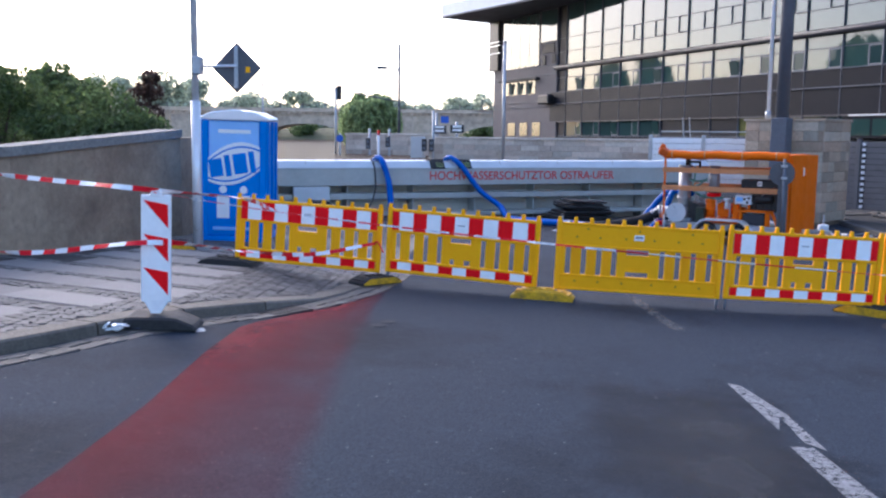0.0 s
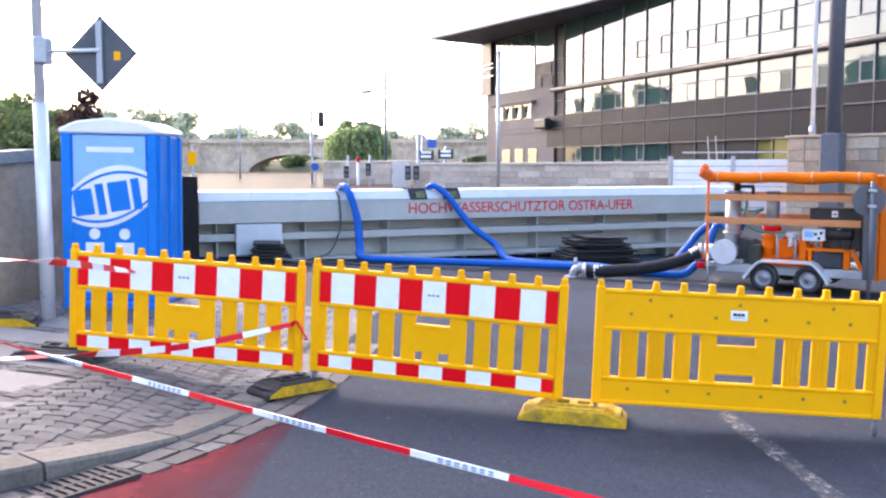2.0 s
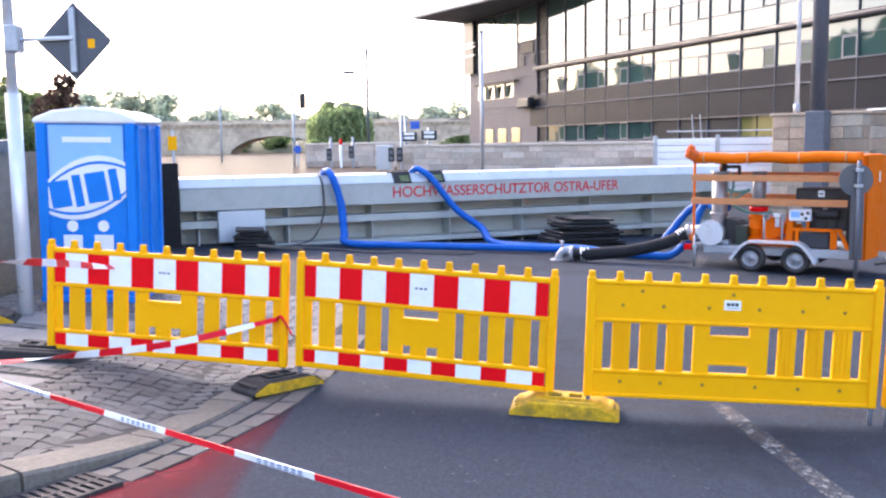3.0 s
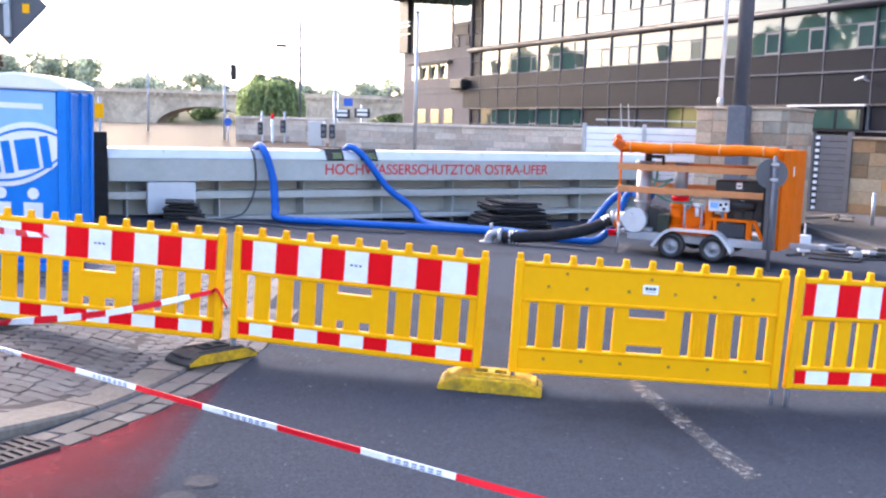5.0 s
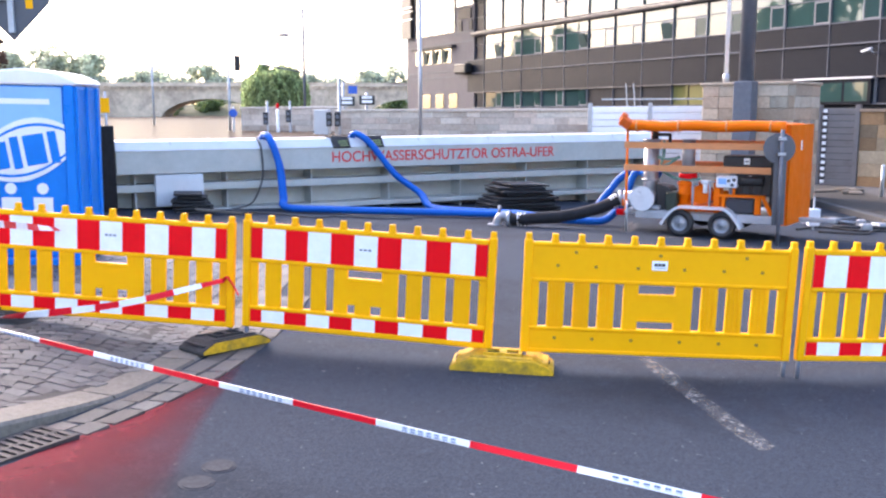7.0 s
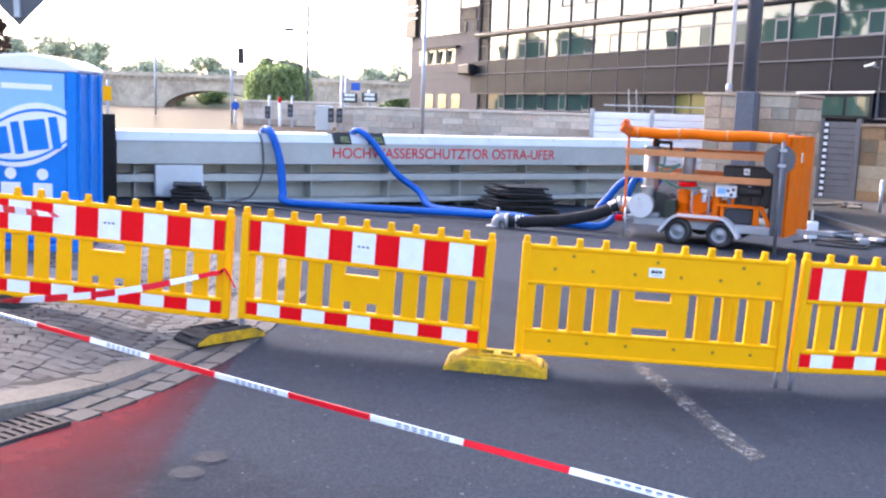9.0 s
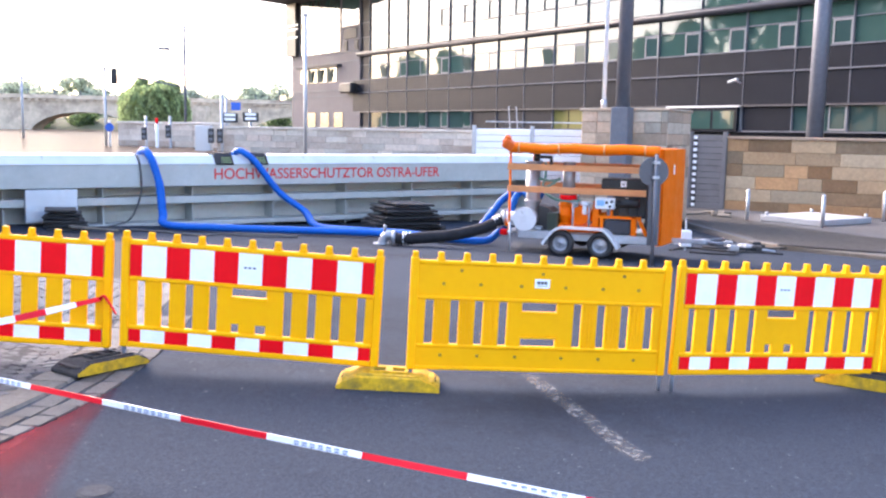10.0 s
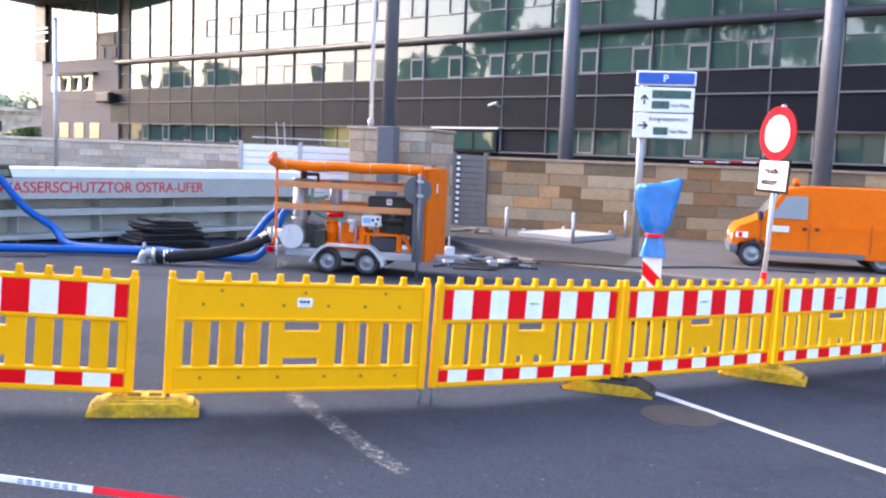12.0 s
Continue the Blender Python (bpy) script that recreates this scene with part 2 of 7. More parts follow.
blotch(M_OIL, 1.35, 5.6, 0.95, 2.4)
M_GRANITE = paint("granite", (0.17, 0.16, 0.155), 0.75, grain=0.22, scale=70, stain=0.4, stain_scale=2.0, stain_color=(0.11, 0.105, 0.1), bump=0.3, each=0.16)
M_KERB = paint("kerb_stone", (0.145, 0.125, 0.1), 0.8, grain=0.3, scale=40, stain=0.7, stain_scale=3.0, stain_color=(0.07, 0.06, 0.05), bump=0.5, each=0.2)
M_GUTTER = paint("gutter_stone", (0.115, 0.102, 0.088), 0.8, grain=0.3, scale=40, stain=0.6, stain_scale=7.0, stain_color=(0.055, 0.05, 0.045), bump=0.5, each=0.3)
M_SETT = paint("sett_stone", (0.1, 0.094, 0.09), 0.75, grain=0.3, scale=50, stain=0.4, stain_scale=6, bump=0.5, each=0.3)
M_JOINT = paint("joint_sand", (0.038, 0.034, 0.031), 0.95, grain=0.35, scale=45, bump=0.5)
M_PAVE = paint("pavement_grey", (0.085, 0.083, 0.084), 0.85, grain=0.25, scale=30, stain=0.7, stain_scale=0.8, stain_color=(0.05, 0.048, 0.047), bump=0.3)
M_YELLOW = paint("yellow_plastic", (1.0, 0.435, 0.0), 0.45, grain=0.04, scale=15, stain=0.1, stain_scale=3, stain_color=(0.5, 0.3, 0.01), bump=0.08, each=0.05)
M_YFOOT = paint("dirty_yellow_rubber", (0.6, 0.34, 0.004), 0.75, grain=0.35, scale=22, stain=0.9, stain_scale=7, stain_color=(0.14, 0.11, 0.03), bump=0.4)
M_RUBBER = paint("black_rubber", (0.022, 0.021, 0.021), 0.8, grain=0.3, scale=25, stain=0.4, stain_scale=4, stain_color=(0.055, 0.052, 0.05), bump=0.4)
M_RED = paint("red_reflective", (0.9, 0.004, 0.009), 0.4, grain=0.06, scale=20, stain=0.2, stain_scale=5)
# darker copy of the red, toned down against strong light on the sign
M_REDDIM = paint("dimmed_sign_red", (0.42, 0.003, 0.012), 0.75, grain=0.05, scale=20)
M_WHITE = paint("white_reflective", (0.9, 0.9, 0.9), 0.4, grain=0.04, scale=20, stain=0.25, stain_scale=6, stain_color=(0.6, 0.6, 0.6))
M_TAPE_R = paint("tape_red", (0.75, 0.012, 0.025), 0.35, grain=0.08, scale=20)
M_TAPE_W = paint("tape_white", (0.8, 0.82, 0.85), 0.35, grain=0.08, scale=20)
M_STEEL = paint("galvanised_steel", (0.42, 0.44, 0.47), 0.5, 0.6, grain=0.12, scale=12, stain=0.3, stain_scale=4, stain_color=(0.28, 0.29, 0.3))
M_GREYMETAL = paint("grey_metal", (0.15, 0.16, 0.185), 0.5, 0.3, grain=0.1, scale=10)
M_SIGNBACK = paint("sign_back", (0.09, 0.095, 0.11), 0.5, 0.3, grain=0.1, scale=10, stain=0.2)
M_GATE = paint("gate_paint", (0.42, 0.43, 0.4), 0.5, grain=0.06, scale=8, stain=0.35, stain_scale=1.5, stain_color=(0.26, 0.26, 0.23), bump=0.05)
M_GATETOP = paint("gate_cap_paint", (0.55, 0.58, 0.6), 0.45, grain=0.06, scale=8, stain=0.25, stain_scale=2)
M_GATETEXT = paint("red_lettering", (0.6, 0.02, 0.025), 0.5, grain=0.1)
M_SEAL = paint("black_seal", (0.016, 0.016, 0.018), 0.7, grain=0.3, scale=10)
M_BLUEHOSE = paint("blue_hose", (0.002, 0.1, 0.42), 0.4, grain=0.12, scale=12, stain=0.3, stain_scale=4, stain_color=(0.004, 0.06, 0.28), bump=0.25, bump_scale=30)
M_BLUE = paint("blue_plastic", (0.002, 0.19, 0.64), 0.35, grain=0.06, scale=6, stain=0.2, stain_scale=2, bump=0.04)
M_PALEBLUE = paint("pale_blue_print", (0.22, 0.47, 0.85), 0.4, grain=0.05, scale=8, stain=0.2, stain_scale=2)
M_WHITEPL = paint("white_plastic", (0.75, 0.78, 0.82), 0.4, grain=0.04, scale=8, stain=0.2)
M_ORANGE = paint("orange_paint", (0.82, 0.15, 0.0), 0.5, grain=0.05, scale=8, stain=0.2, stain_scale=2.5, stain_color=(0.5, 0.1, 0.01))
M_WOOD = paint("orange_board", (0.6, 0.24, 0.09), 0.6, grain=0.18, scale=8, stretch=(1, 6, 6), stain=0.2)
M_BLACK = paint("black_machine", (0.02, 0.02, 0.022), 0.5, grain=0.2, scale=15, stain=0.3, stain_scale=4, stain_color=(0.05, 0.05, 0.05))
M_ALU = paint("aluminium", (0.33, 0.345, 0.37), 0.5, 0.7, grain=0.08, scale=14)
M_RENDER = paint("wall_render", (0.36, 0.26, 0.175), 0.9, grain=0.22, scale=10, stain=1.0, stain_scale=0.4, stain_color=(0.13, 0.08, 0.052), bump=0.5, bump_scale=40)
M_COPING = paint("coping_stone", (0.22, 0.205, 0.185), 0.85, grain=0.25, scale=20, stain=0.5, stain_scale=2.0, bump=0.4)
M_SAND = paint("sandstone", (0.32, 0.208, 0.105), 0.85, grain=0.2, scale=12, stain=0.45, stain_scale=1.6, stain_color=(0.17, 0.11, 0.062), bump=0.35, bump_scale=40, each=0.5)
M_MORTAR = paint("wall_mortar", (0.22, 0.16, 0.105), 0.95, grain=0.3, scale=30, bump=0.4)
M_CONCRETE = paint("pale_concrete", (0.36, 0.37, 0.38), 0.8, grain=0.12, scale=20, stain=0.4, stain_scale=2.5, stain_color=(0.24, 0.24, 0.24), bump=0.3)
M_LOGWHITE = paint("white_painted_log", (0.9, 0.91, 0.93), 0.45, grain=0.03, scale=8, stain=0.15)
M_SANDPALE = paint("pale_sandstone", (0.44, 0.35, 0.255), 0.85, grain=0.18, scale=10, stain=0.45, stain_scale=1.4, stain_color=(0.25, 0.19, 0.13), bump=0.35, bump_scale=40, each=0.3)
M_RIVERSTONE = paint("river_wall_stone", (0.58, 0.5, 0.42), 0.85, grain=0.18, scale=10, stain=0.5, stain_scale=1.2, stain_color=(0.33, 0.25, 0.18), bump=0.35, bump_scale=40, each=0.25)
M_CLAD = paint("dark_cladding", (0.003, 0.0055, 0.013), 0.48, 0.0, grain=0.08, scale=3, stain=0.2, stain_scale=0.6, each=0.12)
M_CLADPALE = paint("grey_brown_cladding", (0.13, 0.12, 0.13), 0.6, 0.0, grain=0.06, scale=3, stain=0.2, stain_scale=0.6, each=0.08)
M_FRAME = paint("window_metal", (0.125, 0.13, 0.15), 0.5, 0.0, grain=0.06, scale=6)
for m in (M_CLAD, M_CLADPALE, M_FRAME, M_GREYMETAL, M_RED, M_YELLOW, M_ORANGE, M_TAPE_R, M_BLUE, M_BLUEHOSE, M_ASPHALT, M_REDLANE, M_SEAL, M_REDDIM):
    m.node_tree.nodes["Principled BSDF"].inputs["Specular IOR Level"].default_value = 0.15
M_BEAM = paint("sunshade_metal", (0.055, 0.052, 0.06), 0.45, grain=0.06, scale=6)
M_VENT = paint("vent_frame_metal", (0.17, 0.18, 0.19), 0.5, grain=0.06, scale=6)
M_GUARD = paint("silver_mudguard", (0.68, 0.7, 0.73), 0.35, 0.3, grain=0.05, scale=10, stain=0.25, stain_scale=4)
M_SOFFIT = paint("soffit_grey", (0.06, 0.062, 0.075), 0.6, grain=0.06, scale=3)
# crumpled tarpaulin end: orange darkened to offset bright sky falling on it
M_TARPEND = paint("crumpled_tarp_dimmed", (0.62, 0.09, 0.0), 0.6, grain=0.3, scale=18, bump=0.5, bump_scale=25)
M_DARKGREEN = paint("dark_green_case", (0.018, 0.028, 0.018), 0.5, grain=0.1)
M_BATTERY = paint("dark_grey_case", (0.03, 0.032, 0.04), 0.6, grain=0.1)
M_ROOF = paint("roof_metal", (0.75, 0.76, 0.82), 0.4, 0.0, grain=0.06, scale=2)


def glassy(name, color, metal, rough=0.03, ior=1.4):
    m = paint(name, color, rough, metal, grain=0.1, scale=0.8, each=0.1)
    t = m.node_tree
    p = t.nodes["Principled BSDF"]
    for l in list(p.inputs["Roughness"].links):
        t.links.remove(l)
    p.inputs["Roughness"].default_value = rough
    n = t.nodes.new("ShaderNodeTexNoise")
    p.inputs["IOR"].default_value = ior
    n.inputs["Scale"].default_value = 0.5
    c = t.nodes.new("ShaderNodeTexCoord")
    b = t.nodes.new("ShaderNodeBump")
    b.inputs["Strength"].default_value, b.inputs["Distance"].default_value = 0.12, 0.05
    t.links.new(c.outputs["Object"], n.inputs["Vector"])
    t.links.new(n.outputs["Fac"], b.inputs["Height"])
    t.links.new(b.outputs["Normal"], p.inputs["Normal"])
    return m


M_GLASS = glassy("coated_glass", (0.035, 0.075, 0.068), 0.0, ior=1.85)
M_OLIVE = glassy("olive_glass", (0.13, 0.13, 0.05), 0.0, ior=1.3)
M_GLASSDARK = glassy("dark_glass", (0.03, 0.06, 0.06), 0.0, ior=1.33)
M_WATER = glassy("muddy_water", (0.17, 0.125, 0.085), 0.0, 0.12, ior=1.17)
M_WATER.node_tree.nodes["Bump"].inputs["Strength"].default_value = 0.9
M_WATER.node_tree.nodes["Bump"].inputs["Distance"].default_value = 0.12
for q in M_WATER.node_tree.nodes:
    if q.type == "TEX_NOISE" and q.noise_dimensions == "3D":
        q.inputs["Scale"].default_value, q.inputs["Detail"].default_value = 1.1, 5
# silt-laden, choppy water: mostly its own brown, with some sheen
t = M_WATER.node_tree
silt = t.nodes.new("ShaderNodeBsdfDiffuse")
silt.inputs["Color"].default_value = (0.085, 0.067, 0.052, 1)
chop = t.nodes.new("ShaderNodeMixShader")
chop.inputs[0].default_value = 0.2
t.links.new(silt.outputs[0], chop.inputs[1])
t.links.new(t.nodes["Principled BSDF"].outputs[0], chop.inputs[2])
t.links.new(chop.outputs[0], t.nodes["Material Output"].inputs["Surface"])

# ================= the setting =================
# ground: one sheet, the sloping road in the middle and level land to the horizon
bm = bmesh.new()
xs = [-1500, -500, -150, -60, -30, -9.0] + [-8 + 0.75 * i for i in range(24)] + [9.5, 14, 30, 60, 150, 500, 1500]
ys = [-1500, -400, -100, -30, -10.0] + [-8 + 1.0 * i for i in range(34)] + [26.0, 30, 50, 100, 300, 800, 2500]
ys = sorted(set(ys))
grid = [[bm.verts.new((x, y, slope(x, y))) for x in xs] for y in ys]
for r0, r1 in zip(grid, grid[1:]):
    for i in range(len(xs) - 1):
        bm.faces.new((r0[i], r0[i + 1], r1[i + 1], r1[i])).smooth = True
solid("ground", bm, M_ASPHALT, "dark grey worn asphalt road falling to the gate", "road", kind="structure")


def on_road(name, outline, lift, material, label, category, kind="structure"):
    """A thin layer on the road, cut into strips that follow its fall."""
    bm = bmesh.new()
    vs = [bm.verts.new((x, y, slope(x, y) + lift)) for x, y in outline]
    bm.faces.new(vs)
    bmesh.ops.triangulate(bm, faces=list(bm.faces))
    return solid(name, bm, material, label, category, kind=kind)


# red cycle lane, lines and worn marks
lane_l = [(-2.42, -6), (-2.42, 4.7), (-2.47, 6.0), (-2.62, 7.6), (-2.66, 8.8), (-2.3, 9.55), (-2.05, 10.15), (-1.85, 10.8), (-1.74, 11.3), (-1.7, 11.5)]
lane_r = [(-1.6, 11.5), (-1.58, 11.3), (-1.56, 10.4), (-1.46, 9.2), (-1.36, 7.6), (-1.2, 6.1), (-1.04, 4.4), (-0.75, -6)]


def edge_at(edge, y):
    """Where an edge line, given from low to high y, stands at y."""
    for (x0, y0), (x1, y1) in zip(edge, edge[1:]):
        if y0 <= y <= y1:
            return x0 + (x1 - x0) * (y - y0) / (y1 - y0)
    return edge[-1][0]


bm = bmesh.new()
uv = bm.loops.layers.uv.new("across")
rows = []
for k in range(71):
    y = -6 + 17.45 * k / 70
    xa, xb = edge_at(lane_l, y), edge_at(lane_r[::-1], y)
    rows.append([(bm.verts.new((xa + (xb - xa) * j / 6, y, slope(xa + (xb - xa) * j / 6, y) + 0.002)), j / 6) for j in range(7)])
for r0, r1 in zip(rows, rows[1:]):
    for j in range(6):
        quad = (r0[j], r0[j + 1], r1[j + 1], r1[j])
        f = bm.faces.new([q[0] for q in quad])
        for loop, q in zip(f.loops, quad):
            loop[uv].uv = (q[1], 0.5)
solid("cycle_lane", bm, M_REDLANE, "faded red painted cycle lane along the gutter", "road marking", kind="structure")
on_road("white_line", [(4.78, 11.6), (4.88, 11.6), (5.16, 9.2), (5.6, 5.0), (5.5, 5.0), (5.06, 9.2)], 0.005, M_LINE, "narrow white painted line on the asphalt", "road marking")
on_road("worn_line", [(1.47, 12.15), (1.56, 12.15), (1.66, 11.5), (1.71, 11.1), (1.76, 10.5), (1.84, 9.9), (1.72, 9.82), (1.66, 10.1), (1.61, 10.6), (1.55, 11.1), (1.5, 11.6)], 0.005, M_WORN, "worn whitish strip of old road paint", "road marking")
for o in ([(1.76, 7.62), (1.86, 7.55), (2.0, 6.75), (2.02, 5.95), (1.92, 6.1), (1.93, 6.7), (1.83, 6.35), (1.8, 6.9)],
          [(1.8, 6.0), (1.95, 6.0), (2.06, 4.9), (2.08, 3.0), (1.9, 3.0), (1.86, 5.0)]):
    on_road("worn_line", o, 0.005, M_FRESH, "worn whitish strip of old road paint", "road marking")

on_road("oil_stain", [(-0.6, 1.6), (3.2, 1.6), (3.2, 9.6), (-0.6, 9.6)], 0.003, M_OIL, "dark oily stain soaked into the asphalt", "stain")
for o in ([(3.2, 21.2), (3.45, 21.15), (4.05, 23.1), (3.85, 23.2)], [(3.75, 20.75), (4.2, 20.7), (4.22, 20.5), (3.78, 20.5)], [(4.85, 20.6), (5.2, 20.55), (5.2, 20.4), (4.86, 20.45)]):
    on_road("worn_line", o, 0.004, M_WORN, "worn whitish patch of old road marking", "road marking")

# left retaining wall, from the near side to the lamp post and on to the gate
wall_line = [(-11.2, 0.0), (-6.95, 12.2), (-5.95, 15.95)]
for (x0, y0), (x1, y1), za, zb in ((wall_line[0], wall_line[1], 1.3, 1.62), (wall_line[1], wall_line[2], 1.62, 1.9)):
    d = Vector((x1 - x0, y1 - y0, 0))
    n = Vector((-d.y, d.x, 0)).normalized()
    for name, mat, o0, o1, h0, h1, lab in (("wall_left", M_RENDER, 0.0, 0.45, -0.3, -0.14, "stained grey-brown rendered retaining wall"), ("wall_coping", M_COPING, -0.05, 0.5, -0.138, 0.0, "weathered stone coping on the retaining wall")):
        bm = bmesh.new()
        lo, hi = [], []
        for px, py, zt in ((x0, y0, za), (x1, y1, zb)):
            for o in (o0, o1):
                zb0 = slope(px, py) + h0 if name == "wall_left" else zt + h0
                lo.append(bm.verts.new((px + n.x * o, py + n.y * o, zb0)))
                hi.append(bm.verts.new((px + n.x * o, py + n.y * o, zt + h1)))
        for q in ((lo[0], lo[2], hi[2], hi[0]), (lo[1], hi[1], hi[3], lo[3]), (hi[0], hi[2], hi[3], hi[1]), (lo[0], lo[1], lo[3], lo[2]), (lo[0], hi[0], hi[1], lo[1]), (lo[2], lo[3], hi[3], hi[2])):
            bm.faces.new(q)
        solid(name, bm, mat, lab, "wall", kind="structure")
bm = bmesh.new()
prism(bm, [(-6.55, 16.1), (-6.07, 15.97), (-6.85, 22.3), (-7.4, 22.3)], "z", -0.5, 1.75)
solid("wall_return", bm, M_RENDER, "grey-brown rendered wall running back to the gate", "wall", kind="structure")

# ---- flood gate ----
GA = math.degrees(math.atan2(5.2, 10.3))
gate = thing("flood_gate", pose(-6.35, 22.67, 0, 0, 0, GA), "long grey-green steel flood gate with red lettering", "flood gate")
GL = 13.6
part("skin", bx(0, GL, 0.5, 0.54, -0.9, 1.0), M_GATE, gate)
part("top_beam", bx(0, GL, -0.12, 0.5, 0.54, 1.0, 0.01), M_GATE, gate)
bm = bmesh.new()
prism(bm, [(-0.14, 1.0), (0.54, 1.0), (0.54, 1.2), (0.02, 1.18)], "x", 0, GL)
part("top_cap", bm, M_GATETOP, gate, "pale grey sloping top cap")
for z0, z1, d in ((0.18, 0.33, -0.02), (-0.3, -0.2, -0.06), (-0.75, -0.62, -0.1)):
    part("ledge", bx(0, GL, d, 0.5, z0, z1, 0.006), M_GATE, gate)
x = 0.35
while x < GL:
    for z0, z1 in ((0.33, 0.54), (-0.2, 0.18), (-0.62, -0.3)):
        part("rib", bx(x, x + 0.03, 0.05, 0.5, z0, z1), M_GATE, gate)
    x += 1.83
x = 1.05
while x < GL:
    bm = bmesh.new()
    prism(bm, [(-0.13, 1.0), (0.02, 1.0), (0.02, 1.19)], "x", x, x + 0.03)
    part("cap_bracket", bm, M_GATE, gate)
    x += 1.83
part("hatch", bx(0.72, 1.66, -0.16, -0.02, -0.1, 0.52, 0.01), M_GATETOP, gate, "pale grey cover plate")
part("end_seal", bx(-0.6, -0.02, -0.25, 0.35, -0.4, 1.5, 0.02), M_SEAL, gate, "black upright end seal")
words("lettering", "HOCHWASSERSCHUTZTOR OSTRA-UFER", 0.325, M_GATETEXT, gate, pose(4.42, -0.123, 0.68), squeeze=0.953)

# river in flood behind the gate
bm = bmesh.new()
vs = [bm.verts.new((x, y, 0.95)) for x, y in ((-6.4, 22.95), (5.7, 29.1), (6.5, 32.5), (-3.0, 38.2), (2.0, 90), (60, 260), (700, 900), (700, 2000), (-1500, 2000), (-1500, 24), (-40, 24), (-9, 22.95))]
bm.faces.new(vs)
bmesh.ops.triangulate(bm, faces=list(bm.faces))
solid("water", bm, M_WATER, "brown flood water of the river", "river", kind="structure")


# ---- stone walls laid in courses ----
def block_mesh(name, w, h, d, material, cut=0.012):
    bm = bx(-w / 2 + 0.004, w / 2 - 0.004, 0, d, 0.004, h - 0.004)
    bmesh.ops.bevel(bm, geom=[e for e in bm.edges if all(v.co.y < 0.001 for v in e.verts)], offset=cut, segments=1, affect="EDGES")
    return mesh_of(name, bm, material)


def course_wall(name, p, q, z0, z1, course, material, label, thick=0.5, lengths=(0.45, 0.75, 1.05), cap=None, limit=290, seed=1, joint=None):
    """A wall of separate blocks from p to q (its face on the right hand side of that way is seen)."""
    rnd = random.Random(seed)
    L = math.hypot(q[0] - p[0], q[1] - p[1])
    m = pose(p[0], p[1], 0, 0, 0, math.degrees(math.atan2(q[1] - p[1], q[0] - p[0])))
    wall = thing(name, m, label, "wall", kind="structure")
    part("core", bx(0, L, 0.02, thick, z0 - 0.4, z1 - 0.004), joint or M_MORTAR, wall)
    kinds = {(w, k): block_mesh("block", w, course, 0.04 + 0.006 * k, material) for w in lengths for k in range(3)}
    n = int(round((z1 - z0) / course))
    made = 0
    for r in range(n):
        x = rnd.uniform(-0.4, 0)
        while x < L - 0.05:
            w = rnd.choice(lengths)
            c = x + w / 2
            if x < 0 or x + w > L:
                a, b = max(x, 0), min(x + w, L)
                if b - a > 0.1:
                    ob = piece("block", kinds[(w, 0)], wall, pose((a + b) / 2, 0, z0 + r * course) @ Matrix.Diagonal(((b - a) / w, 1, 1, 1)))
            else:
                k = rnd.randrange(3)
                piece("block", kinds[(w, k)], wall, pose(c, -0.006 * k, z0 + r * course))
            made += 1
            x += w
    if cap:
        part("cap", bx(-0.02, L + 0.02, -0.06, thick + 0.05, z1, z1 + 0.09, 0.012), cap, wall)
    return wall


course_wall("wall_sandstone", (12.98, 32.92), (27.0, 21.5), -0.66, 1.72, 0.397, M_SAND, "tan sandstone block wall in level courses", lengths=(0.7, 1.0, 1.3, 1.6), cap=M_SANDPALE, seed=3)
course_wall("wall_river", (-3.7, 38.0), (4.7, 33.38), 0.5, 1.76, 0.21, M_RIVERSTONE, "pale weathered sandstone river wall behind the gate", lengths=(0.5, 0.8, 1.2), cap=M_RIVERSTONE, seed=5, joint=M_RIVERSTONE)

# stone pier with the steel mast
pier = thing("stone_pier", pose(7.06, 29.4, -0.58, 0, 0, -39), "tall square pier of pale sandstone blocks", "pier", kind="structure")
part("core", bx(0.02, 2.39, 0.02, 2.03, -0.3, 2.98), M_MORTAR, pier)
rnd = random.Random(8)
front = {w: block_mesh("block", w, 0.3, 0.05, M_SANDPALE) for w in (0.45, 0.9, 1.35)}
for r in range(10):
    for rz, L, ox, oy in ((0, 2.41, 0, 0), (90, 2.05, 2.41, 0)):
        x = 0
        while x < L - 0.01:
            w = min(rnd.choice((0.45, 0.9, 1.35)), 1.35)
            w2 = min(w, L - x)
            piece("block", front[w], pier, pose(ox, oy, r * 0.3, 0, 0, rz) @ pose(x + w2 / 2, -0.02, 0) @ Matrix.Diagonal((w2 / w, 1, 1, 1)))
            x += w2
part("cap", bx(-0.06, 2.47, -0.06, 2.1, 3.0, 3.07, 0.012), M_SANDPALE, pier)

# ---- office building ----
BAY, B0 = 2.301, 14.22 - 2 * 2.301
BAYS = 24
SILL, TRANSOM, HEAD = 5.22, 6.18, 6.78
UP0, UP1, UP2, UP3 = 7.1, 8.03, 9.0, 11.3
house = thing("office_building", pose(-2.1, 77.4, 0, 0, 0, -63), "long dark office building with bands of mirrored windows", "building")
part("body", bx(0.2, 82, 0.12, 16, -2, 11.3), M_CLAD, house)
part("end_block", bx(0, 10.6, 0.0, 8, -2, 11.3), M_CLADPALE, house, "grey-brown clad end block")
PLAN = [(0.75, -5.1), (17, -2.4), (24, -1.6), (84, -1.6), (84, 18), (-0.6, 18), (-0.6, -0.1)]
bm = bmesh.new()
prism(bm, PLAN, "z", 11.42, 12.35)
roof = part("roof", bm, M_ROOF, house, "wide overhanging roof with a pale metal edge")
